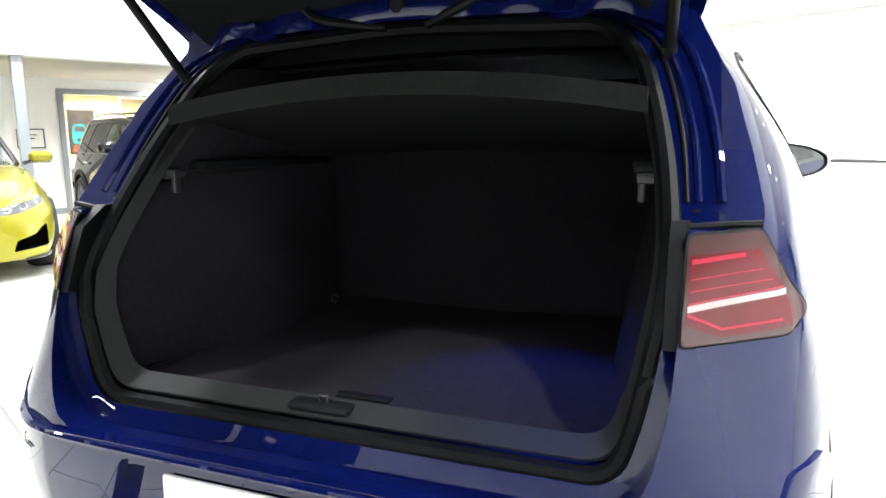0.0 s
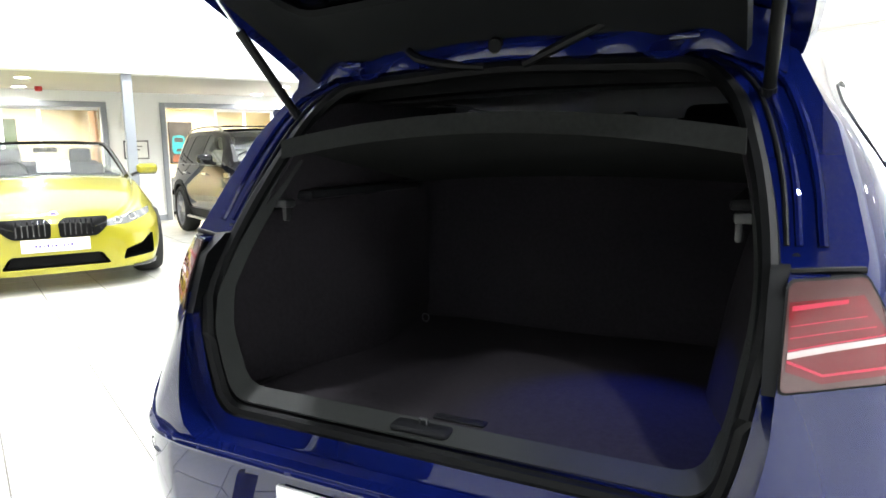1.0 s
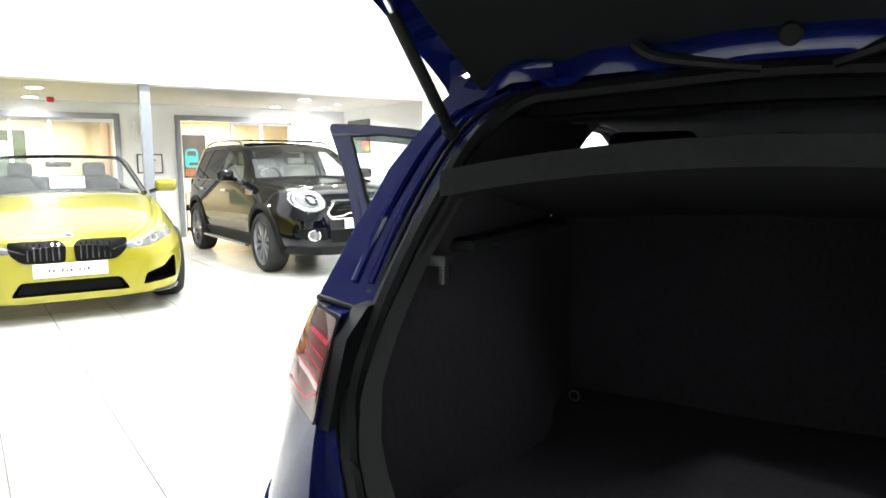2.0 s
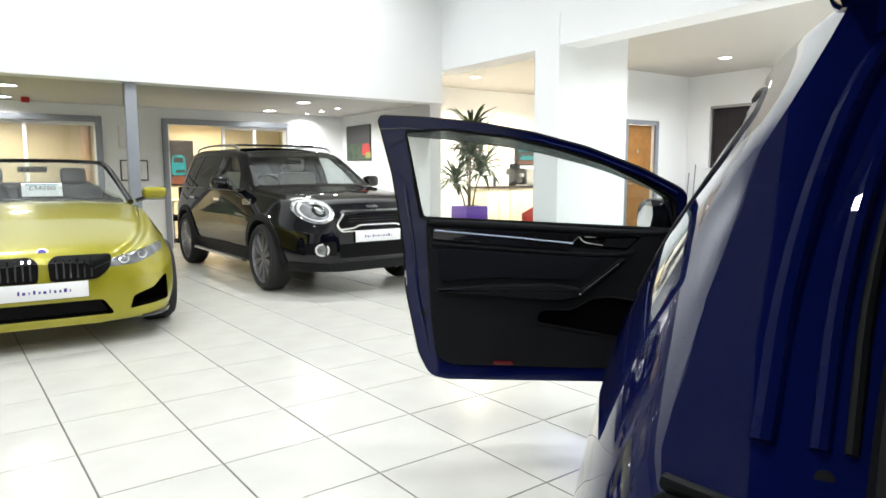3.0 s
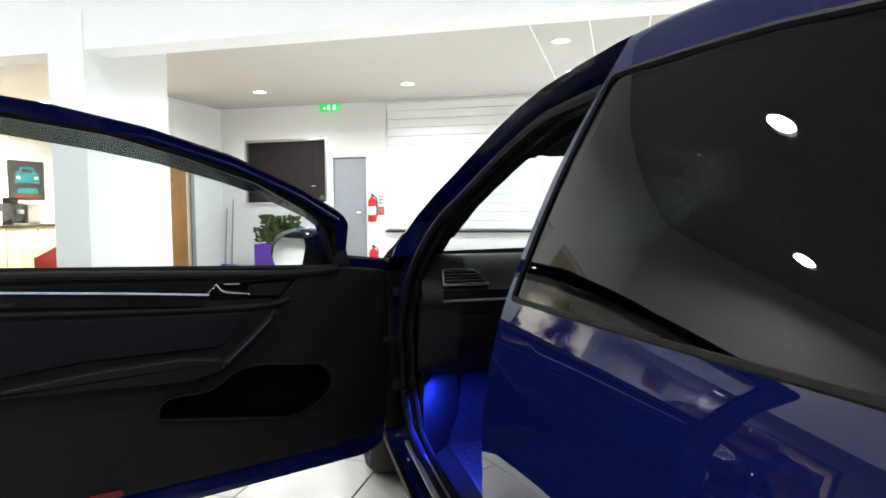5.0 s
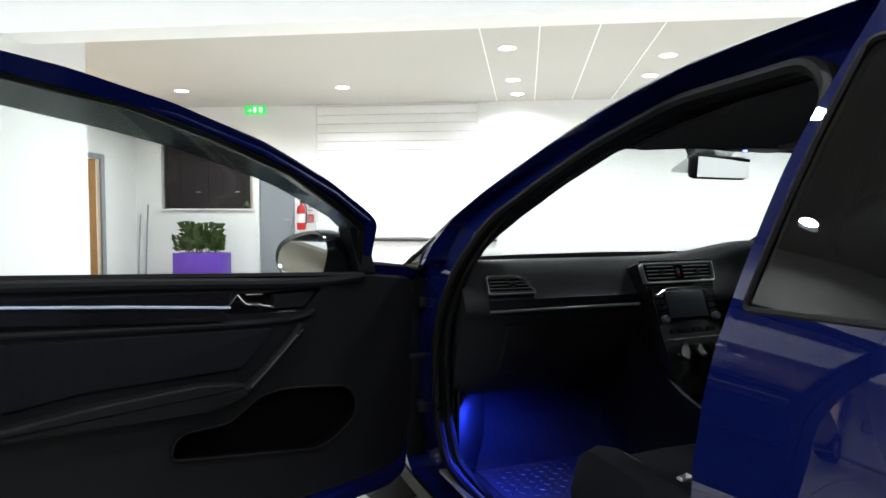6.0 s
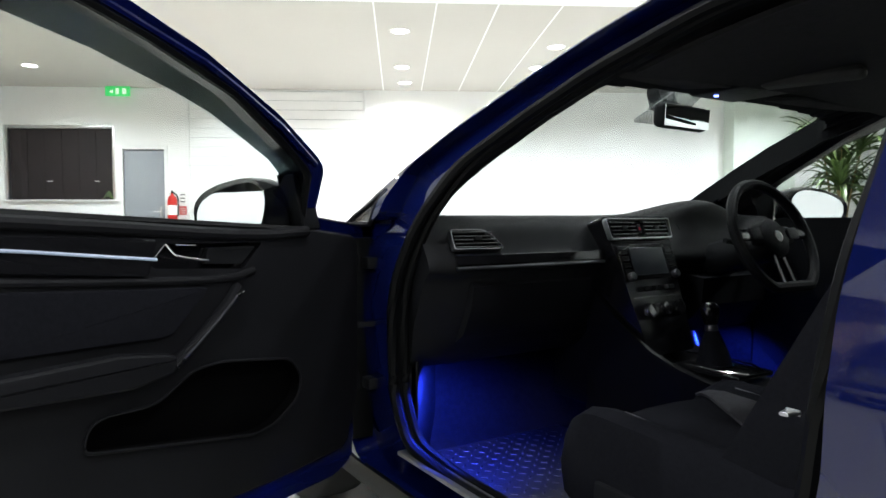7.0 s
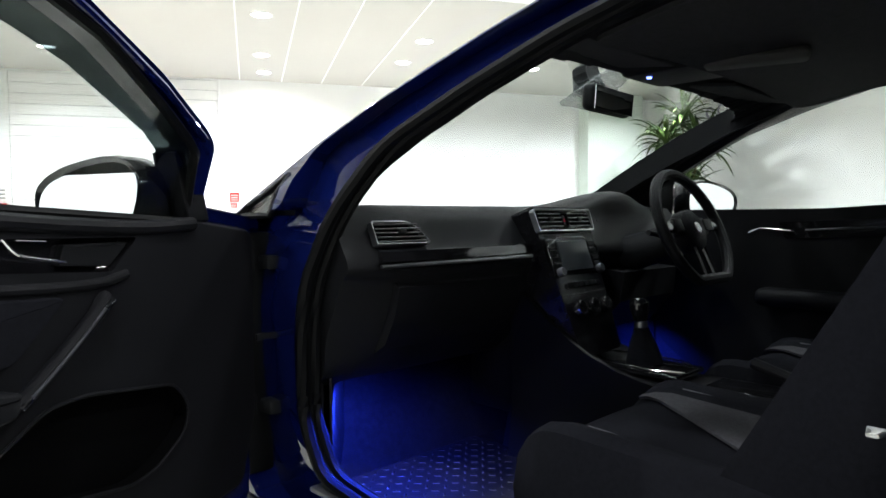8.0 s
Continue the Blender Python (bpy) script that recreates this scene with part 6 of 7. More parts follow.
# steering wheel and clocks
WHEEL = pose(0.31, 2.335, 0.922, 90 - 24)
ring_pts = []
for k in range(48):
    a = 2 * math.pi * k / 48
    x, y = 0.183 * math.sin(a), 0.183 * math.cos(a)
    ring_pts.append((x, max(y, -0.158) if abs(x) < 0.1 else max(y, -0.160), 0.0))
sw = part("steering_wheel", tube(ring_pts, 0.0165, True, 10), SOFT, main_car, "leather flat-bottomed steering wheel", m=WHEEL)
part("wheel_hub", join(lathe([(0, 0.016), (0.045, 0.016), (0.062, 0.006), (0.066, -0.03), (0, -0.03)], 28), box(-0.10, 0.10, -0.02, 0.04, -0.02, 0.004, 0.01)), SOFT, sw)
for sx in (-1, 1):
    part("spoke", tube([(sx * 0.06, 0.012, -0.004), (sx * 0.165, 0.012, -0.002)], 0.019, seg=10, flat=0.5), GLOSS_BLACK, sw)
    part("switch_pad", box(*sorted((sx * 0.07, sx * 0.12)), -0.008, 0.03, 0.004, 0.011, 0.003), PLASTIC, sw)
    part("lower_spoke", tube([(sx * 0.022, -0.05, -0.004), (sx * 0.026, -0.15, -0.002)], 0.009, seg=8), GLOSS_BLACK, sw)
part("hub_badge", lathe([(0, 0.0185), (0.018, 0.0185), (0.02, 0.016), (0, 0.015)], 24), GLOSS_BLACK, sw, "plain round hub badge")
for sx, tilt in ((-1, 8), (1, -8)):
    part("column_stalk", tube([(0.325 + sx * 0.04, 2.41, 0.90), (0.325 + sx * 0.17, 2.395, 0.915)], 0.008, seg=8), PLASTIC, main_car)
part("column_shroud", tube([(0.325, 2.36, 0.9), (0.325, 2.56, 0.84)], [0.05, 0.06], seg=14), PLASTIC, main_car)
for gx in (0.24, 0.41):
    dial = part("instrument_dial", lathe([(0, 0.0), (0.052, 0.0), (0.056, -0.012), (0.06, -0.012), (0.06, 0.005), (0, 0.005)], 32, "y"), PLASTIC, main_car, m=pose(gx, 2.612, 0.968, -18))
    part("dial_ring", lathe([(0.053, -0.013), (0.058, -0.015), (0.058, -0.011), (0.053, -0.013)], 32, "y"), PLASTIC, dial)

# windscreen header, mirror, headlining fittings
ROOF_CLOTH = material("black_roof_cloth", (0.022, 0.022, 0.024), rough=0.92, bump=0.5, bump_scale=1300, noise_amt=0.3, noise_scale=80, spec=0.1)
part("headlining", HATCH_HULL.patch(prism(round_poly([(-0.54, 0.72), (0.54, 0.72), (0.56, 2.13), (-0.56, 2.13)], 0.05), "z", 1.2, 1.6), -0.105, 0.01, y0=0.6, y1=2.4), ROOF_CLOTH, main_car, "black roof lining")
mir = part("rear_view_mirror", box(-0.115, 0.115, -0.012, 0.028, -0.036, 0.036, 0.018, 3), PLASTIC, main_car, "black interior mirror", m=pose(-0.005, 2.425, 1.277, 4.2, 0, 4))
part("interior_mirror_glass", box(-0.106, 0.106, -0.0145, -0.0125, -0.03, 0.03, 0.0), MIRROR, mir)
part("mirror_stalk", tube(smooth_line([(-0.02, 2.43, 1.30), (-0.03, 2.47, 1.325), (-0.05, 2.50, 1.34), (-0.05, 2.45, 1.35)], 1), [0.012, 0.014, 0.03, 0.035, 0.035, 0.036, 0.036, 0.036], seg=10), PLASTIC, main_car)
FROST = material("frosted_sensor_patch", (0.5, 0.54, 0.54), rough=0.3)
FROST.node_tree.nodes["Principled BSDF"].inputs["Alpha"].default_value = 0.35
part("sensor_patch", moved(prism(round_poly([(-0.09, 0), (0.09, 0), (0.06, 0.16), (-0.06, 0.16)], 0.02), "z", 0, 0.004), pose(-0.03, 2.52, 1.27, 151)), FROST, main_car, "grey dotted patch on the windscreen")
console = part("roof_console", box(-0.10, 0.10, 2.12, 2.34, 1.315, 1.345, 0.012, 3), PLASTIC, main_car, "black roof console with map lights")
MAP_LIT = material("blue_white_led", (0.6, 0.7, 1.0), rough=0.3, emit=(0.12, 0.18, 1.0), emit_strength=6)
part("map_light", lathe([(0, -0.003), (0.006, -0.003), (0.007, 0.002), (0, 0.002)], 14), MAP_LIT, console, "small lit blue-white lamp", m=pose(-0.05, 2.285, 1.314))
VISOR = material("dark_grey_visor_cloth", (0.035, 0.035, 0.035), rough=0.85, bump=0.3, bump_scale=900, noise_amt=0.2)
for vx in (-0.36, 0.36):
    part("sun_visor", moved(box(-0.19, 0.19, -0.16, 0.0, -0.012, 0.0, 0.006), pose(vx, 2.31, 1.335, 8)), ROOF_CLOTH, main_car)
part("glasses_case", moved(box(-0.035, 0.035, -0.11, 0.11, -0.022, 0.006, 0.014, 3), pose(-0.06, 2.02, 1.322, 0, 0, 18)), VISOR, main_car, "grey grab handle folded against the roof")
for sx in (-1, 1):
    part("pillar_trim", tube([(sx * 0.595, 2.16, 1.318), (sx * 0.62, 2.284, 1.272), (sx * 0.65, 2.413, 1.212), (sx * 0.68, 2.561, 1.142), (sx * 0.71, 2.711, 1.062), (sx * 0.75, 2.93, 0.97)], 0.03, seg=10), PLASTIC, main_car)

# driver's door lining, seen across the cabin
part("far_door_trim", prism(round_poly([(1.6, 0.985), (2.62, 0.985), (2.68, 0.5), (2.5, 0.36), (1.7, 0.38), (1.62, 0.6)], 0.04), "x", 0.755, 0.79), SOFT, main_car, "soft black driver's door trim")
part("far_decor_panel", prism([(1.65, 0.965), (2.24, 0.94), (2.22, 0.885), (1.65, 0.915)], "x", 0.745, 0.757), GLOSS_BLACK, main_car)
part("far_light_strip", tube([(0.743, 1.65, 0.942), (0.743, 2.16, 0.915)], 0.0025, seg=8), DARK_SATIN, main_car)
part("far_inner_handle", tube([(0.745, 2.34, 0.905), (0.735, 2.3, 0.92), (0.735, 2.2, 0.912)], 0.004, seg=8), CHROME, main_car)
part("far_armrest", box(0.68, 0.76, 1.65, 2.3, 0.66, 0.72, 0.025, 3), SOFT, main_car)


PIPING = material("pale_grey_piping", (0.1, 0.1, 0.11), rough=0.7)


def front_seat(cx, near):
    """Bolstered sports seat: cushion and backrest shells, centre panels, headrest, side panel."""
    seat = part("front_seat", box(cx - 0.2, cx + 0.2, 1.72, 2.12, 0.30, 0.42, 0.03), PLASTIC, main_car, "dark cloth sports seat with grey panels")

    def cushion(y):
        t = (y - 1.68) / 0.57
        drop = 0.05 * max(0, (t - 0.8) / 0.2) ** 2
        top = 0.515 + 0.03 * t - drop
        bol = 0.05 * (1 - 0.25 * t)
        w = 0.262
        return [(-w, 0.36), (-w - 0.012, 0.45), (-w + 0.004, top + bol * 0.72), (-w + 0.035, top + bol), (-w + 0.075, top + bol * 0.75), (-0.15, top + 0.002), (-0.05, top + 0.008),
                (0.05, top + 0.008), (0.15, top + 0.002), (w - 0.075, top + bol * 0.75), (w - 0.035, top + bol), (w - 0.004, top + bol * 0.72), (w + 0.012, 0.45), (w, 0.36)]
    bm, rings = bmesh.new(), []
    for i in range(19):
        t = i / 18
        y = 1.66 + 0.585 * t
        sec = cushion(y)
        shrink = 1.0 if t < 0.93 else 1.0 - 0.05 * ((t - 0.93) / 0.07)
        rings.append([bm.verts.new((cx + x * shrink, y, z if t < 0.93 else z - (z - 0.40) * 0.22 * ((t - 0.93) / 0.07))) for x, z in sec])
    for q, w in zip(rings, rings[1:]):
        for k in range(len(q)):
            bm.faces.new((q[k], q[(k + 1) % len(q)], w[(k + 1) % len(q)], w[k]))
    bm.faces.new(rings[0]), bm.faces.new(rings[-1])
    part("cushion", bm, SEAT_CLOTH, seat, smooth=60)
    def centre_panel(u, v):
        x0 = -0.155 + 0.325 * v
        x, y = x0 + (0.19 - x0) * u, 1.74 + 0.48 * v
        t = (y - 1.68) / 0.57
        return (cx - near * x * (-1 if near > 0 else 1), y, 0.5265 + 0.03 * t - 0.05 * max(0, (t - 0.8) / 0.2) ** 2 + 0.0085 * (1 - (x / 0.2) ** 2) + 0.012 * max(0, abs(x) - 0.14) / 0.06)
    part("cushion_panel", thicken(grid_sheet(centre_panel, 10, 12), 0.006), SEAT_GREY, seat, "lighter grey cloth centre")
    for sx in (-1, 1):
        part("piping", tube([(cx + sx * 0.19, y, 0.545 + 0.03 * (y - 1.68) / 0.57) for y in np.linspace(1.72, 2.12, 8)], 0.0022, seg=6), PIPING, seat)

    def back(t):
        top = 0.10 * max(0, (t - 0.72) / 0.28)
        w = 0.246 - top
        y0 = 1.735 - 0.28 * t
        bol = 0.15 * (1 - 0.6 * t) * (1 if t < 0.8 else max(0.2, 1 - (t - 0.8) * 4))
        z = 0.50 + 0.66 * t
        return [(-w + 0.01, y0 - 0.09, z), (-w - 0.008, y0 + 0.02, z), (-w + 0.004, y0 + bol, z), (-w + 0.05, y0 + bol * 0.97, z), (-w + 0.10, y0 + 0.02, z), (-0.08, y0 + 0.005, z), (0.08, y0 + 0.005, z),
                (w - 0.10, y0 + 0.02, z), (w - 0.05, y0 + bol * 0.97, z), (w - 0.004, y0 + bol, z), (w + 0.008, y0 + 0.02, z), (w - 0.01, y0 - 0.09, z)]
    bm, rings = bmesh.new(), []
    for i in range(21):
        rings.append([bm.verts.new((cx + x, y, z)) for x, y, z in back(i / 20)])
    for q, w in zip(rings, rings[1:]):
        for k in range(len(q)):
            bm.faces.new((q[k], q[(k + 1) % len(q)], w[(k + 1) % len(q)], w[k]))
    bm.faces.new(rings[0]), bm.faces.new(rings[-1])
    part("backrest", bm, SEAT_CLOTH, seat, smooth=60)
    part("headrest", moved(box(-0.13, 0.13, -0.05, 0.05, -0.08, 0.08, 0.035, 3), pose(cx, 1.39, 1.235, -12)), SEAT_CLOTH, seat)
    for sx in (-0.06, 0.06):
        part("headrest_post", tube([(cx + sx, 1.42, 1.13), (cx + sx, 1.395, 1.2)], 0.006, seg=8), CHROME, seat)
    part("side_panel", box(*sorted((cx + near * 0.268, cx + near * 0.285)), 1.66, 2.12, 0.33, 0.44, 0.008), PLASTIC, seat)
    part("seat_lever", tube([(cx + near * 0.29, 1.85, 0.39), (cx + near * 0.29, 2.02, 0.40)], 0.011, seg=8), PLASTIC, seat)
    return seat


front_seat(-0.375, -1)
front_seat(0.40, 1)
belt = tube([(-0.72, 1.52, 1.18), (-0.735, 1.55, 0.8), (-0.745, 1.58, 0.42)], 0.022, seg=8, flat=0.12, up=(1, 0, 0))
part("seat_belt", belt, SEAT_CLOTH, main_car, "black seat belt")


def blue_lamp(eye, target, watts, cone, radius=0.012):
    data = bpy.data.lights.new("blue_spot", "SPOT")
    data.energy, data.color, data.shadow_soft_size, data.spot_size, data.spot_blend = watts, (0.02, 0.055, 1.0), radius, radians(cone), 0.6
    new("blue_spot", data).matrix_world = look(eye, target)


blue_lamp((-0.70, 2.65, 0.56), (-0.68, 2.75, 0.28), 33.0, 150)
blue_lamp((0.545, 2.66, 0.595), (0.60, 2.72, 0.35), 16.0, 130)
FOOT_LED = material("blue_footwell_led", (0.3, 0.5, 1.0), rough=0.4, emit=(0.05, 0.32, 1.0), emit_strength=5)
part("footwell_light", box(0.55, 0.59, 2.632, 2.64, 0.598, 0.612, 0.003), FOOT_LED, main_car, "small lit blue footwell lamp")
# unseen lamp added under the shelf for the boot floor's blue glow
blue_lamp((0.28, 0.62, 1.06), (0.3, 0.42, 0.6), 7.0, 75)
# ---- the other cars ----
def facing(x, y, heading):
    """A car's nose at (x, y), pointing heading degrees from +x; the car's own y runs forward from its tail."""
    return pose(x, y, 0, 0, 0, heading - 90)


def show_plate(car, y, z, w=0.52, h=0.111, lean=0.0):
    pl = part("number_plate", box(-w / 2, w / 2, 0, 0.012, -h / 2, h / 2, 0.004), PLATE, car, "white show plate with dark lettering", m=pose(0, y, z, lean))
    for k in range(11):
        bw, bh = (0.012, 0.018, 0.007, 0.014)[k % 4], (0.026, 0.018, 0.018)[k % 3]
        part("mark", box(0.15 - k * 0.03 - bw / 2, 0.15 - k * 0.03 + bw / 2, 0.012, 0.0135, -0.012, -0.012 + bh), INK, pl)


def hull_line(hull, points, out, sx):
    return [(sx * (hull.surface_x(y, z) + out), y, z) for y, z in points]


CREAM_SEAT = material("pale_leather", (0.42, 0.42, 0.36), rough=0.5, noise_amt=0.1)
HEADLAMP = material("headlamp_interior", (0.24, 0.245, 0.25), rough=0.25, metal=0.5, noise_amt=0.5, noise_scale=18, coat=0.5)
LAMP_WHITE = material("pale_lamp_plastic", (0.6, 0.61, 0.62), rough=0.25, coat=0.6)
MESH_BLACK = material("black_grille_mesh", (0.003, 0.003, 0.003), rough=0.5, spec=0.12)
ARCH = material("grey_cladding", (0.0045, 0.0047, 0.0055), rough=0.55, bump=0.3, bump_scale=600, noise_amt=0.15, spec=0.2)


def simple_seat(car, x, y, z, mat, tall=0.62):
    part("car_seat", join(moved(box(-0.25, 0.25, -0.1, 0.08, 0, tall, 0.05, 3), pose(x, y, z, 14)), box(x - 0.25, x + 0.25, y, y + 0.48, z - 0.05, z + 0.1, 0.05, 3)), mat, car)
    part("car_headrest", box(x - 0.12, x + 0.12, y - 0.22, y - 0.12, z + tall - 0.0, z + tall + 0.17, 0.04, 3), mat, car)


# compact crossover, black
S_L = 4.30
SUV = Hull(S_L, {
    "zb": [(0, 0.36), (0.5, 0.26), (3.6, 0.24), (4.3, 0.26)],
    "ws": [(0, 0.6), (0.1, 0.74), (0.4, 0.82), (3.7, 0.82), (4.05, 0.76), (4.22, 0.66), (4.3, 0.52)],
    "wl": [(0, 0.64), (0.1, 0.78), (0.4, 0.88), (0.8, 0.9), (2.0, 0.875), (3.4, 0.9), (3.75, 0.89), (4.05, 0.81), (4.22, 0.70), (4.3, 0.56)],
    "zm": [(0, 0.72), (1.0, 0.74), (3.4, 0.74), (4.3, 0.6)],
    "wm": [(0, 0.64), (0.1, 0.78), (0.4, 0.885), (0.8, 0.905), (2.0, 0.89), (3.4, 0.905), (3.75, 0.885), (4.05, 0.79), (4.22, 0.68), (4.3, 0.54)],
    "zt": [(0, 1.0), (0.4, 1.04), (2.0, 1.01), (3.0, 0.985), (3.8, 0.93), (4.1, 0.88), (4.3, 0.76)],
    "wb": [(0, 0.6), (0.1, 0.7), (0.4, 0.79), (2.0, 0.82), (3.0, 0.81), (3.7, 0.77), (4.05, 0.67), (4.22, 0.58), (4.3, 0.46)],
    "zr": [(0, 1.06), (0.12, 1.32), (0.3, 1.47), (0.8, 1.5), (1.7, 1.49), (2.15, 1.45), (2.45, 1.34), (2.75, 1.16), (2.95, 1.04), (3.2, 1.01), (3.8, 0.955), (4.1, 0.9), (4.3, 0.78)],
    "wr": [(0, 0.5), (0.12, 0.57), (0.3, 0.6), (1.5, 0.625), (2.2, 0.63), (2.6, 0.67), (2.95, 0.74), (3.3, 0.72), (3.8, 0.66), (4.1, 0.57), (4.3, 0.42)],
    "zc": [(0, 1.1), (0.12, 1.36), (0.3, 1.51), (0.8, 1.545), (1.7, 1.54), (2.15, 1.49), (2.45, 1.38), (2.75, 1.2), (2.95, 1.07), (3.2, 1.045), (3.8, 0.99), (4.1, 0.93), (4.3, 0.8)],
}, [0, 0.05, 0.12, 0.2, 0.3, 0.45, 0.65, 0.9, 1.2, 1.5, 1.8, 2.0, 2.15, 2.3, 2.45, 2.6, 2.75, 2.87, 3.0, 3.2, 3.4, 3.6, 3.8, 3.95, 4.08, 4.17, 4.24, 4.3])
suv = empty("crossover_car", facing(-4.27, 5.44, -26.5) @ pose(0, -S_L, 0), "black compact crossover with roof rails and cream seats", "car")
SIDE_GLASS = [round_poly([(2.62, 1.03), (2.46, 1.22), (2.2, 1.39), (1.68, 1.43), (1.66, 1.03)], 0.03), round_poly([(1.58, 1.03), (1.6, 1.43), (0.98, 1.44), (0.84, 1.04)], 0.03), round_poly([(0.76, 1.05), (0.9, 1.43), (0.5, 1.42), (0.42, 1.1)], 0.03)]
SUV_SCREEN = round_poly([(-0.66, 2.93), (0.66, 2.93), (0.55, 2.2), (-0.55, 2.2)], 0.07)
sb = to_mesh(SUV.solid(), BLACK_PAINT)
sb = combine(sb, SUV.solid(-0.07, 0.2, 2.98, floor=0.5), mat=PLASTIC)
for poly in SIDE_GLASS:
    for lo, hi in ((-1.2, -0.45), (0.45, 1.2)):
        sb = combine(sb, prism(poly, "x", lo, hi), mat=GLOSS_BLACK)
sb = combine(sb, prism(SUV_SCREEN, "z", 1.0, 1.7), mat=GLOSS_BLACK)
for wy in (0.80, 3.47):
    for lo, hi in ((-1.1, -0.6), (0.6, 1.1)):
        sb = combine(sb, moved(lathe([(0.385, lo), (0.385, hi)], 36, "x"), pose(0, wy, 0.345)), mat=PLASTIC)
part("body", sb, None, suv, hull=SUV)
part("windscreen", SUV.patch(prism(SUV_SCREEN, "z", 1.0, 1.7), -0.004, 0.006, y0=2.1, y1=3.1), GLASS, suv)
for k, poly in enumerate(SIDE_GLASS):
    for lo, hi in ((-1.2, -0.45), (0.45, 1.2)):
        part("side_window", SUV.patch(prism(poly, "x", lo, hi), -0.004, 0.006, y0=0.3, y1=2.8), GLASS if k == 0 else TINT, suv)
for sx in (-1, 1):
    lo, hi = ((-1.2, -0.5) if sx < 0 else (0.5, 1.2))
    for wy in (0.80, 3.47):
        outer = [(wy + 0.455 * math.cos(a), 0.345 + 0.455 * math.sin(a)) for a in np.linspace(-0.25, math.pi + 0.25, 26)]
        inner = [(wy + 0.385 * math.cos(a), 0.345 + 0.385 * math.sin(a)) for a in np.linspace(math.pi + 0.25, -0.25, 26)]
        part("wheel_arch", SUV.patch(prism(outer + inner, "x", lo, hi), 0.012, 0.03, y0=0.1, y1=4.25), ARCH, suv)
        wheel(suv, sx * 0.795, wy, 0.345, 0.23, sx, RIM_DARK, 10, half=0.008)
    part("sill_cladding", SUV.patch(prism([(1.2, 0.25), (3.06, 0.25), (3.04, 0.4), (1.22, 0.4)], "x", lo, hi), 0.012, 0.03, y0=1.1, y1=3.2), ARCH, suv)
    part("side_step", tube([(sx * 0.90, 1.25, 0.27), (sx * 0.90, 3.0, 0.27)], 0.03, seg=10, flat=0.6), STEEL, suv, "brushed metal side step")
    part("waist_chrome", tube(hull_line(SUV, [(y, 1.012 + 0.01 * (2.6 - y)) for y in np.linspace(0.35, 2.7, 14)], 0.001, sx), 0.006, seg=6), GLOSS_BLACK, suv)
    rail = smooth_line([(sx * 0.585, 0.45, 1.50), (sx * 0.59, 0.55, 1.545), (sx * 0.60, 1.3, 1.572), (sx * 0.605, 2.0, 1.54), (sx * 0.605, 2.12, 1.485)], 2)
    part("roof_rail", tube(rail, 0.014, seg=8), SATIN, suv, "satin roof rail")
    for hy in (2.15, 1.2):
        part("door_handle", tube([(sx * (SUV.surface_x(hy, 0.9) + 0.02), hy, 0.9), (sx * (SUV.surface_x(hy, 0.9) + 0.02), hy - 0.2, 0.905)], 0.014, seg=8, flat=1.2), CHROME, suv)
    part("side_badge", SUV.patch(prism(round_poly([(2.88, 0.87), (3.1, 0.87), (3.06, 0.93), (2.84, 0.93)], 0.015), "x", lo, hi), 0.006, 0.01, y0=2.5, y1=3.4), CHROME, suv)
    mir = part("door_mirror", moved(box(-0.1, 0.1, -0.06, 0.08, -0.065, 0.075, 0.05, 4), pose(sx * 0.98, 2.5, 1.10)), GLOSS_BLACK, suv)
    part("mirror_stem", tube([(sx * 0.84, 2.52, 1.04), (sx * 0.93, 2.52, 1.07)], 0.025, seg=8), GLOSS_BLACK, suv)
    # headlamp
    c = (sx * 0.60, 0.845)
    oval = [(c[0] + 0.138 * math.cos(a), c[1] + 0.112 * math.sin(a)) for a in np.linspace(0, 2 * math.pi, 28, endpoint=False)]
    part("headlamp_bezel", SUV.patch(prism([(c[0] + 0.153 * math.cos(a), c[1] + 0.126 * math.sin(a)) for a in np.linspace(0, 2 * math.pi, 28, endpoint=False)], "y", 3.6, 4.5), 0.008, 0.05, y0=3.5, y1=4.31), CHROME, suv, "chrome headlamp ring")
    lamp = part("headlamp", SUV.patch(prism(oval, "y", 3.6, 4.5), 0.012, 0.05, y0=3.5, y1=4.315), HEADLAMP, suv, "clear oval headlamp")
    part("projector", SUV.patch(prism([(c[0] - sx * 0.02 + 0.06 * math.cos(a), c[1] + 0.06 * math.sin(a)) for a in np.linspace(0, 2 * math.pi, 22, endpoint=False)], "y", 3.6, 4.5), 0.018, 0.03, y0=3.5, y1=4.32), GLOSS_BLACK, lamp)
    part("projector_eye", SUV.patch(prism([(c[0] - sx * 0.02 + 0.035 * math.cos(a), c[1] + 0.035 * math.sin(a)) for a in np.linspace(0, 2 * math.pi, 18, endpoint=False)], "y", 3.6, 4.5), 0.022, 0.03, y0=3.5, y1=4.325), CHROME, lamp)
    fog = [(sx * 0.60 + 0.062 * math.cos(a), 0.47 + 0.062 * math.sin(a)) for a in np.linspace(0, 2 * math.pi, 22, endpoint=False)]
    part("side_intake", SUV.patch(prism(round_poly([(sx * 0.46, 0.41), (sx * 0.72, 0.43), (sx * 0.74, 0.53), (sx * 0.46, 0.55)][::sx], 0.03), "y", 3.6, 4.5), 0.006, 0.03, y0=3.5, y1=4.306), MESH_BLACK, suv)
    part("fog_lamp", SUV.patch(prism(fog, "y", 3.6, 4.5), 0.014, 0.03, y0=3.5, y1=4.312), CHROME, suv)
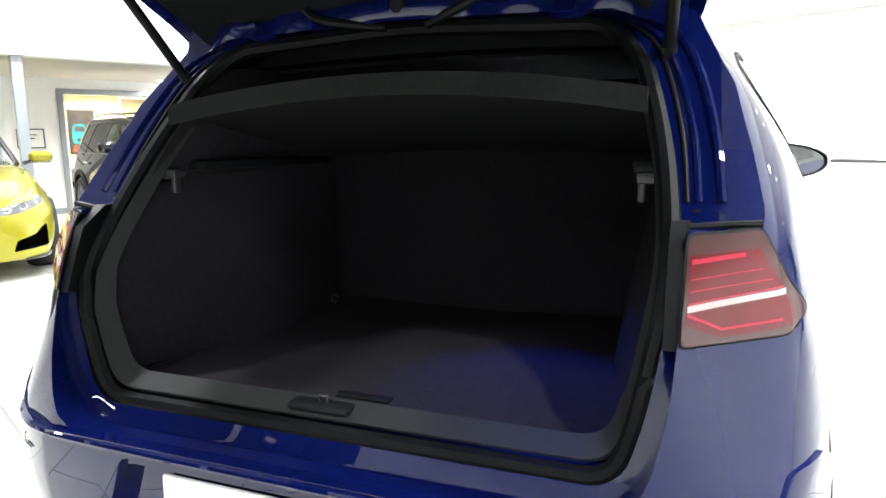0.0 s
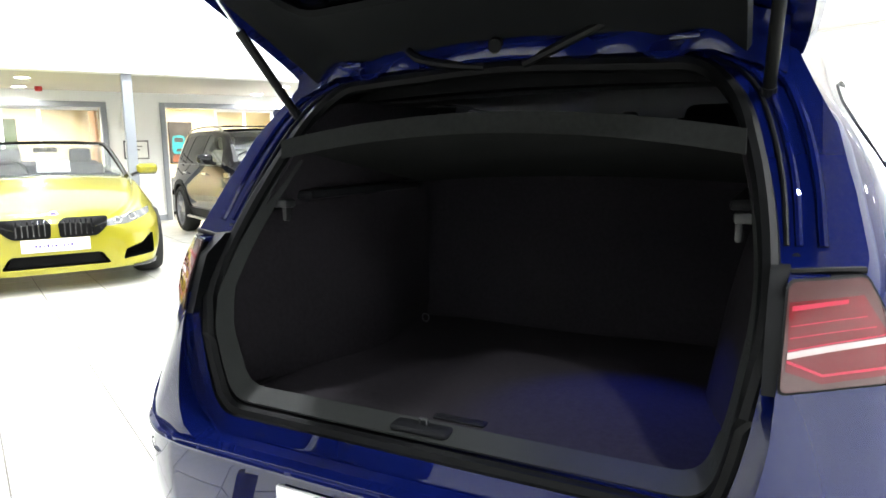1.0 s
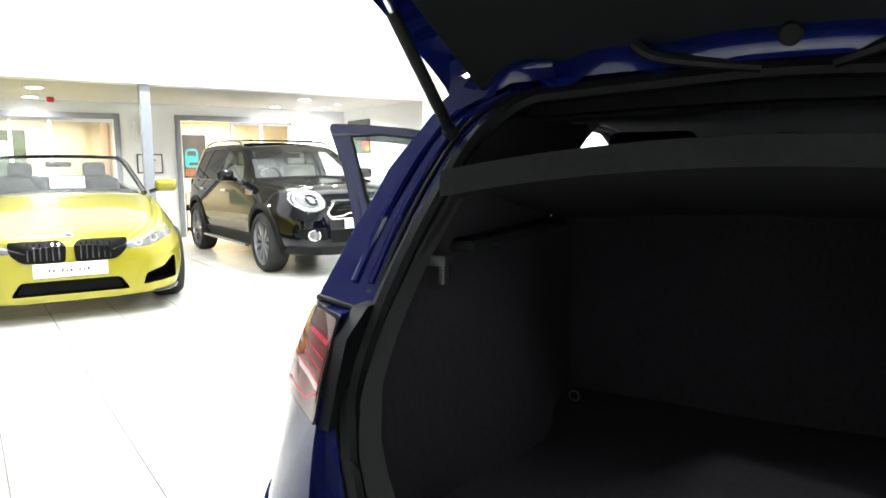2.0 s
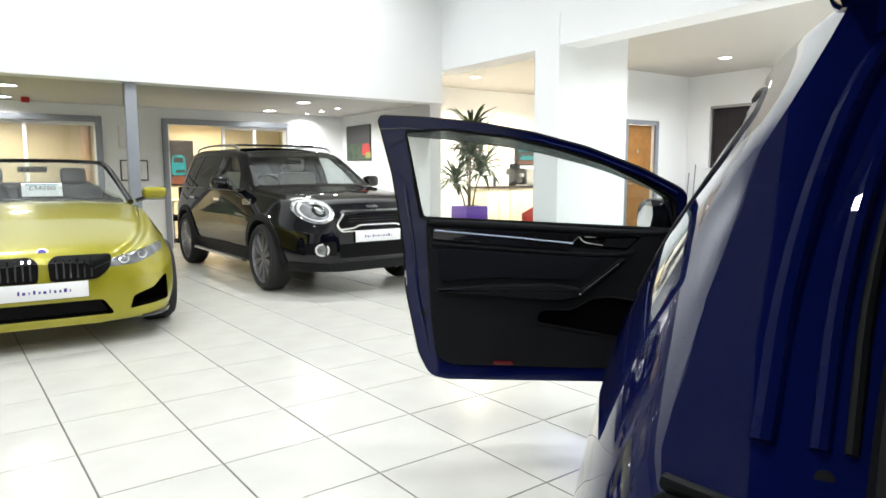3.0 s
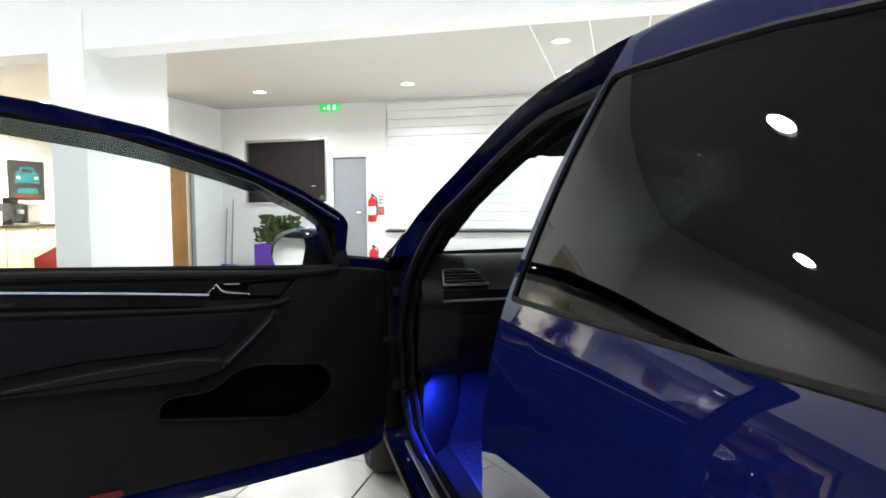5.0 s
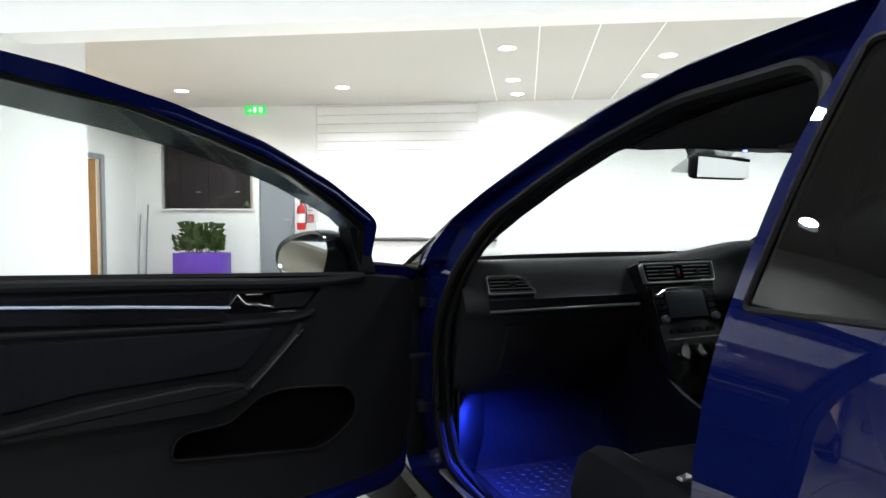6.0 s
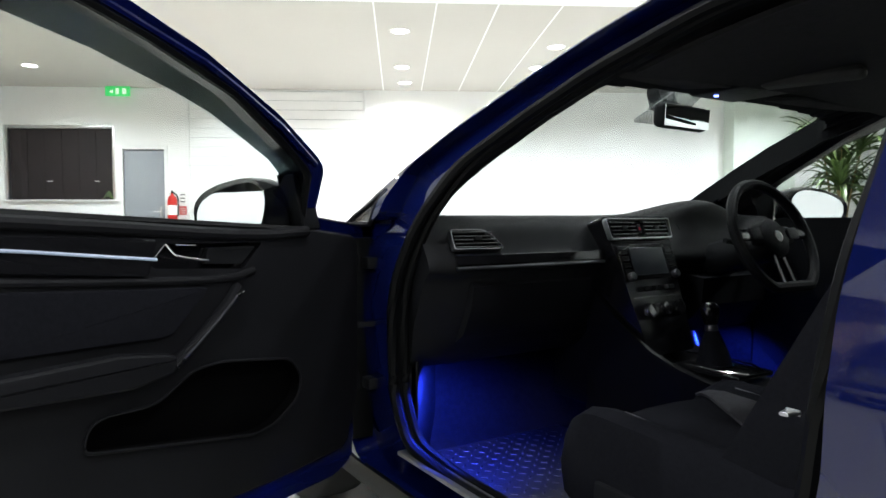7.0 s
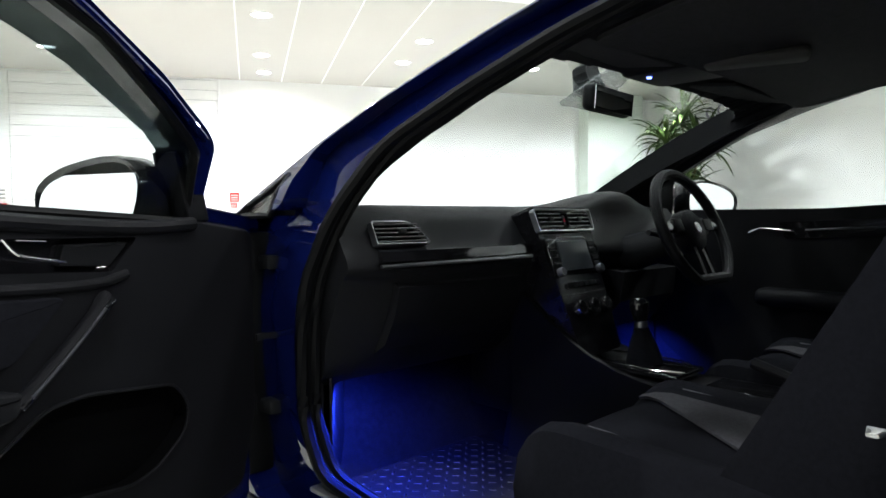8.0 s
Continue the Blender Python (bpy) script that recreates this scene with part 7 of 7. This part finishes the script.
    part("fog_lens", SUV.patch(prism([(sx * 0.60 + 0.046 * math.cos(a), 0.47 + 0.046 * math.sin(a)) for a in np.linspace(0, 2 * math.pi, 22, endpoint=False)], "y", 3.6, 4.5), 0.018, 0.03, y0=3.5, y1=4.318), HEADLAMP, suv)
    part("running_light", SUV.patch(prism([(c[0] + 0.128 * math.cos(a), c[1] + 0.103 * math.sin(a)) for a in np.linspace(0, 2 * math.pi, 28, endpoint=False)] , "y", 3.6, 4.5), 0.0145, 0.02, y0=3.5, y1=4.3175), LAMP_WHITE, lamp, "pale ring light")
    part("lamp_bowl", SUV.patch(prism([(c[0] + 0.112 * math.cos(a), c[1] + 0.088 * math.sin(a)) for a in np.linspace(0, 2 * math.pi, 28, endpoint=False)], "y", 3.6, 4.5), 0.0165, 0.02, y0=3.5, y1=4.3195), HEADLAMP, lamp)
GR = [(-0.47, 0.705), (-0.41, 0.632), (0.41, 0.632), (0.47, 0.705), (0.37, 0.845), (-0.37, 0.845)]
part("grille_frame", SUV.patch(prism(round_poly(GR, 0.03), "y", 3.8, 4.5), 0.014, 0.04, y0=3.6, y1=4.315), CHROME, suv, "chrome grille surround")
part("grille", SUV.patch(prism(round_poly([(a * 0.945, 0.735 + (b - 0.735) * 0.86) for a, b in GR], 0.03), "y", 3.8, 4.5), 0.018, 0.04, y0=3.6, y1=4.32), MESH_BLACK, suv)
for k in range(4):
    z = 0.735 + k * 0.026
    part("grille_bar", SUV.patch(prism([(-0.33, z), (0.33, z), (0.33, z + 0.006), (-0.33, z + 0.006)], "y", 3.8, 4.5), 0.024, 0.03, y0=3.6, y1=4.325), GLOSS_BLACK, suv)
part("grille_trim", SUV.patch(prism([(-0.42, 0.655), (-0.27, 0.662), (-0.21, 0.69), (0.21, 0.69), (0.27, 0.662), (0.42, 0.655), (0.42, 0.669), (0.275, 0.678), (0.215, 0.706), (-0.215, 0.706), (-0.275, 0.678), (-0.42, 0.669)], "y", 3.8, 4.5), 0.026, 0.03, y0=3.6, y1=4.327), CHROME, suv, "chrome grille moustache")
part("bonnet_badge", SUV.patch(prism(round_poly([(-0.07, 0.862), (0.07, 0.862), (0.05, 0.887), (-0.05, 0.887)], 0.01), "y", 3.9, 4.5), 0.008, 0.02, y0=3.8, y1=4.305), CHROME, suv, "plain winged bonnet badge")
part("lower_intake", SUV.patch(prism(round_poly([(-0.42, 0.38), (0.42, 0.38), (0.42, 0.52), (-0.42, 0.52)], 0.03), "y", 3.8, 4.5), 0.006, 0.03, y0=3.6, y1=4.306), MESH_BLACK, suv)
part("chin", SUV.patch(prism([(-0.8, 0.24), (0.8, 0.24), (0.8, 0.34), (-0.8, 0.34)], "y", 3.8, 4.5), 0.012, 0.03, y0=3.7, y1=4.312), ARCH, suv)
show_plate(suv, 4.318, 0.585)
part("sunroof_panel", moved(box(-0.46, 0.46, -0.32, 0.32, 0, 0.025, 0.01), pose(0, 1.62, 1.555, -2)), GLOSS_BLACK, suv, "raised glass sunroof panel")
simple_seat(suv, 0.37, 1.72, 0.62, CREAM_SEAT)
simple_seat(suv, -0.37, 1.72, 0.62, CREAM_SEAT)
part("rear_bench", join(box(-0.6, 0.6, 0.75, 0.9, 0.6, 1.2, 0.05, 3), box(-0.6, 0.6, 0.85, 1.3, 0.55, 0.72, 0.05, 3)), CREAM_SEAT, suv)
part("dash", box(-0.72, 0.72, 2.45, 2.95, 0.72, 1.02, 0.06, 3), PLASTIC, suv)
part("steering_wheel", moved(tube([(0.18 * math.cos(a), 0, 0.18 * math.sin(a)) for a in np.linspace(0, 2 * math.pi, 28, endpoint=False)], 0.015, True, 8), pose(0.37, 2.34, 1.02, -22)), PLASTIC, suv)
part("interior_mirror", box(-0.11, 0.11, 2.28, 2.31, 1.32, 1.38, 0.012), PLASTIC, suv)
part("cabin_floor", box(-0.75, 0.75, 0.4, 2.9, 0.44, 0.52, 0.01), CARPET, suv)

# open two-seat-row convertible, yellow
C_L = 4.67
CONV = Hull(C_L, {
    "zb": [(0, 0.3), (0.5, 0.2), (4.2, 0.16), (4.67, 0.17)],
    "ws": [(0, 0.6), (0.15, 0.78), (0.6, 0.85), (3.9, 0.85), (4.25, 0.84), (4.48, 0.8), (4.6, 0.68), (4.67, 0.42)],
    "wl": [(0, 0.66), (0.15, 0.84), (0.6, 0.92), (1.5, 0.9), (3.0, 0.89), (3.8, 0.925), (4.2, 0.9), (4.45, 0.83), (4.6, 0.68), (4.67, 0.42)],
    "zm": [(0, 0.7), (1.0, 0.74), (3.4, 0.68), (4.2, 0.56), (4.67, 0.45)],
    "wm": [(0, 0.66), (0.15, 0.84), (0.6, 0.925), (1.5, 0.905), (3.0, 0.895), (3.8, 0.925), (4.2, 0.89), (4.45, 0.81), (4.6, 0.66), (4.67, 0.4)],
    "zt": [(0, 0.92), (0.6, 0.96), (2.0, 0.93), (3.2, 0.88), (3.8, 0.82), (4.2, 0.74), (4.45, 0.68), (4.6, 0.62), (4.67, 0.56)],
    "wb": [(0, 0.6), (0.3, 0.78), (1.0, 0.84), (3.2, 0.83), (3.8, 0.81), (4.2, 0.76), (4.45, 0.68), (4.6, 0.56), (4.67, 0.34)],
    "zr": [(0, 0.98), (0.6, 1.02), (2.0, 0.965), (3.2, 0.93), (3.8, 0.86), (4.2, 0.775), (4.45, 0.71), (4.6, 0.65), (4.67, 0.58)],
    "wr": [(0, 0.55), (0.3, 0.7), (1.0, 0.77), (3.2, 0.76), (3.8, 0.72), (4.2, 0.66), (4.45, 0.58), (4.6, 0.46), (4.67, 0.28)],
    "zc": [(0, 1.02), (0.6, 1.05), (2.0, 0.99), (3.0, 0.98), (3.3, 0.97), (3.8, 0.905), (4.2, 0.81), (4.45, 0.735), (4.6, 0.67), (4.67, 0.60)],
}, [0, 0.06, 0.15, 0.3, 0.5, 0.8, 1.1, 1.5, 1.9, 2.3, 2.7, 3.0, 3.2, 3.4, 3.6, 3.8, 4.0, 4.15, 4.28, 4.38, 4.46, 4.53, 4.6, 4.64, 4.67])
conv = empty("convertible_car", facing(-5.03, 2.5, -31) @ pose(0, -C_L, 0), "yellow open-top convertible with black grille and dark cabin", "car")
cb = to_mesh(CONV.solid(), YELLOW)
cb = combine(cb, prism(round_poly([(-0.68, 1.15), (0.68, 1.15), (0.7, 2.98), (-0.7, 2.98)], 0.15), "z", 0.42, 1.4), mat=PLASTIC)
for wy in (1.03, 3.85):
    for lo, hi in ((-1.1, -0.6), (0.6, 1.1)):
        cb = combine(cb, moved(lathe([(0.365, lo), (0.365, hi)], 36, "x"), pose(0, wy, 0.335)), mat=PLASTIC)
FRONT = (4.0, 4.9)
cb = combine(cb, prism(round_poly([(-0.42, 0.225), (0.42, 0.225), (0.35, 0.335), (-0.35, 0.335)], 0.03), "y", 4.4, 4.9), mat=MESH_BLACK)
for sx in (-1, 1):
    cb = combine(cb, prism(round_poly([(sx * 0.52, 0.245), (sx * 0.80, 0.275), (sx * 0.80, 0.46), (sx * 0.76, 0.445), (sx * 0.70, 0.385), (sx * 0.55, 0.335)][::sx], 0.02), "y", 4.25, 4.9), mat=MESH_BLACK)
part("body", cb, None, conv, hull=CONV)
for sx in (-1, 1):
    lo, hi = ((-1.2, -0.5) if sx < 0 else (0.5, 1.2))
    kid = round_poly([(sx * 0.035, 0.478), (sx * 0.32, 0.482), (sx * 0.405, 0.55), (sx * 0.42, 0.648), (sx * 0.07, 0.65), (sx * 0.025, 0.61)][::sx], 0.03)
    part("grille_surround", CONV.patch(prism(kid, "y", *FRONT), 0.008, 0.04, y0=4.2, y1=4.685), MESH_BLACK, conv, "black kidney-shaped grille")
    for k in range(6):
        x = sx * (0.075 + k * 0.042)
        part("grille_slat", CONV.patch(prism([(x - 0.006, 0.5), (x + 0.006, 0.5), (x + 0.006, 0.632), (x - 0.006, 0.632)], "y", *FRONT), 0.016, 0.02, y0=4.2, y1=4.694), GLOSS_BLACK, conv)
    lampoly = round_poly([(sx * 0.40, 0.555), (sx * 0.58, 0.565), (sx * 0.80, 0.635), (sx * 0.815, 0.69), (sx * 0.60, 0.655), (sx * 0.39, 0.605)][::sx], 0.015)
    lamp = part("headlamp", CONV.patch(prism(lampoly, "y", 3.9, 4.9), 0.006, 0.05, y0=3.8, y1=4.69), HEADLAMP, conv, "clear swept-back headlamp")
    for cx in (0.50, 0.63):
        part("lamp_ring", CONV.patch(prism([(sx * cx + 0.036 * math.cos(a), 0.603 + (cx - 0.5) * 0.18 + 0.032 * math.sin(a)) for a in np.linspace(0, 2 * math.pi, 18, endpoint=False)], "y", 3.9, 4.9), 0.011, 0.02, y0=3.8, y1=4.695), CHROME, lamp)
        part("lamp_eye", CONV.patch(prism([(sx * cx + 0.024 * math.cos(a), 0.603 + (cx - 0.5) * 0.18 + 0.021 * math.sin(a)) for a in np.linspace(0, 2 * math.pi, 16, endpoint=False)], "y", 3.9, 4.9), 0.014, 0.02, y0=3.8, y1=4.698), HEADLAMP, lamp)
    part("intake_fin", CONV.patch(prism(round_poly([(sx * 0.44, 0.20), (sx * 0.475, 0.2), (sx * 0.52, 0.37), (sx * 0.49, 0.38)][::sx], 0.01), "y", *FRONT), 0.01, 0.04, y0=4.0, y1=4.69), YELLOW, conv)
    part("splitter", CONV.patch(prism([(sx * 0.6, 0.165), (sx * 0.9, 0.165), (sx * 0.9, 0.215), (sx * 0.6, 0.185)][::sx], "y", *FRONT), 0.012, 0.06, y0=4.0, y1=4.69), GLOSS_BLACK, conv)
    for wy in (1.03, 3.85):
        wheel(conv, sx * 0.80, wy, 0.335, 0.26, sx, RIM, 5)
    part("mirror_cap", moved(box(-0.11, 0.11, -0.05, 0.09, -0.055, 0.06, 0.045, 4), pose(sx * 0.99, 2.85, 1.02)), YELLOW, conv, "yellow mirror cap")
    part("mirror_base", join(tube([(sx * 0.82, 2.88, 0.95), (sx * 0.92, 2.88, 0.985)], 0.022, seg=8), moved(box(-0.1, 0.1, -0.06, 0.02, -0.065, -0.03, 0.02, 2), pose(sx * 0.99, 2.85, 1.02))), GLOSS_BLACK, conv)
    part("screen_pillar", tube(smooth_line([(sx * 0.745, 3.12, 0.95), (sx * 0.70, 2.85, 1.085), (sx * 0.62, 2.5, 1.285), (sx * 0.56, 2.44, 1.312)], 2), 0.027, seg=8), GLOSS_BLACK, conv)
    simple_seat(conv, sx * 0.37, 1.95, 0.5, PLASTIC, 0.60)
    part("door_line", CONV.patch(prism([(2.99, 0.3), (3.0, 0.3), (3.0, 0.93), (2.99, 0.93)], "x", lo, hi), 0.001, 0.004, y0=2.8, y1=3.2), RUBBER, conv)
part("screen_header", tube([(-0.57, 2.44, 1.312), (-0.3, 2.42, 1.327), (0, 2.415, 1.331), (0.3, 2.42, 1.327), (0.57, 2.44, 1.312)], 0.024, seg=8, flat=0.8), GLOSS_BLACK, conv)


def conv_screen(u, v):
    half = 0.73 - 0.16 * v
    x = -half + 2 * half * u
    bow = 1 - (x / 0.75) ** 2
    return (x, 3.12 + 0.10 * bow - 0.68 * v - 0.06 * bow * v, 0.955 + 0.362 * v)


part("windscreen", thicken(grid_sheet(conv_screen, 14, 6), 0.005), GLASS, conv)
part("lower_intake_mesh", prism([(-0.38, 0.235), (0.38, 0.235), (0.33, 0.325), (-0.33, 0.325)], "y", 4.45, 4.6), MESH_BLACK, conv)
part("bonnet_badge", lathe([(0, 0.006), (0.034, 0.006), (0.04, 0), (0, 0)], 24), STEEL, conv, "plain round bonnet badge", m=pose(0, 4.585, 0.672, -48))
part("badge_centre", lathe([(0, 0.0085), (0.026, 0.0085), (0.026, 0.006), (0, 0.006)], 20), INK, conv, m=pose(0, 4.585, 0.672, -48))
show_plate(conv, 4.676, 0.42, lean=-4)
part("dash", box(-0.7, 0.7, 2.72, 3.1, 0.72, 0.985, 0.05, 3), PLASTIC, conv)
part("steering_wheel", moved(tube([(0.18 * math.cos(a), 0, 0.18 * math.sin(a)) for a in np.linspace(0, 2 * math.pi, 28, endpoint=False)], 0.016, True, 8), pose(0.37, 2.62, 0.98, -22)), PLASTIC, conv)
part("interior_mirror", box(-0.12, 0.12, 2.5, 2.53, 1.22, 1.275, 0.014), PLASTIC, conv)
part("rear_bench", box(-0.6, 0.6, 1.2, 1.4, 0.6, 1.12, 0.06, 3), PLASTIC, conv)
part("cabin_floor", box(-0.66, 0.66, 1.2, 2.95, 0.40, 0.45, 0.01), CARPET, conv)
card = part("price_card", box(-0.155, 0.155, 0, 0.004, -0.075, 0.075, 0.003), PAPER, conv, "white price card behind the windscreen", m=pose(-0.06, 2.93, 1.065, 40))
text_bars("£34700", 0.07, DARK_PRINT, conv, pose(-0.06, 2.936, 1.065, 40) @ pose(0, 0.006, 0.015, 90, 0, 180), "price_figures")
part("price_line", box(-0.13, 0.13, 0.005, 0.007, 0.05, 0.06), TEAL, conv, m=pose(-0.06, 2.93, 1.065, 40))
# ---- floor tiles, the nearest as pieces of their own ----
TILE_TURN, PITCH = radians(-25.7), 0.47
GRID = Matrix.Translation((-2.891, 2.363, 0)) @ Matrix.Rotation(TILE_TURN, 4, "Z")
TO_ROOM = ROOM.inverted() @ GRID
tile_mesh = bpy.data.meshes.new("floor_tile")
bm = box(-PITCH / 2 + 0.0035, PITCH / 2 - 0.0035, -PITCH / 2 + 0.0035, PITCH / 2 - 0.0035, -0.006, 0.0, 0.0015, 1)
bm.to_mesh(tile_mesh)
bm.free()
tile_mesh.materials.append(TILE)
near, rest = [], []
for i in range(-45, 46):
    for j in range(-45, 46):
        c = GRID @ Vector(((i + 0.5) * PITCH, (j + 0.5) * PITCH, 0))
        r = ROOM.inverted() @ c
        if -14.4 < r.x < 5.8 and -8.8 < r.y < 10.9:
            (near if -6.2 < c.x < 0.6 and -1.2 < c.y < 5.8 else rest).append((i, j, c))
near.sort(key=lambda q: (q[2] - Vector((-2.6, 2.2, 0))).length)
rest += near[290:]
for i, j, c in near[:290]:
    ob = new("tile", tile_mesh)
    ob.parent = floor
    ob.matrix_local = TO_ROOM @ pose((i + 0.5) * PITCH, (j + 0.5) * PITCH, 0, random.uniform(-0.05, 0.05), random.uniform(-0.05, 0.05))
verts, faces = [], []
h = PITCH / 2 - 0.0035
for i, j, c in rest:
    k = len(verts)
    for dx, dy in ((-h, -h), (h, -h), (h, h), (-h, h)):
        p = TO_ROOM @ Vector(((i + 0.5) * PITCH + dx, (j + 0.5) * PITCH + dy, 0))
        verts.append(p[:])
    for dx, dy in ((-h, -h), (h, -h), (h, h), (-h, h)):
        p = TO_ROOM @ Vector(((i + 0.5) * PITCH + dx, (j + 0.5) * PITCH + dy, -0.006))
        verts.append(p[:])
    faces += [(k, k + 1, k + 2, k + 3)] + [(k + a, k + 4 + a, k + 4 + (a + 1) % 4, k + (a + 1) % 4) for a in range(4)]
me = bpy.data.meshes.new("tile_field")
me.from_pydata(verts, [], faces)
me.materials.append(TILE)
ob = new("tile_field", me)
ob.parent = floor
ob["kind"] = "stuff"
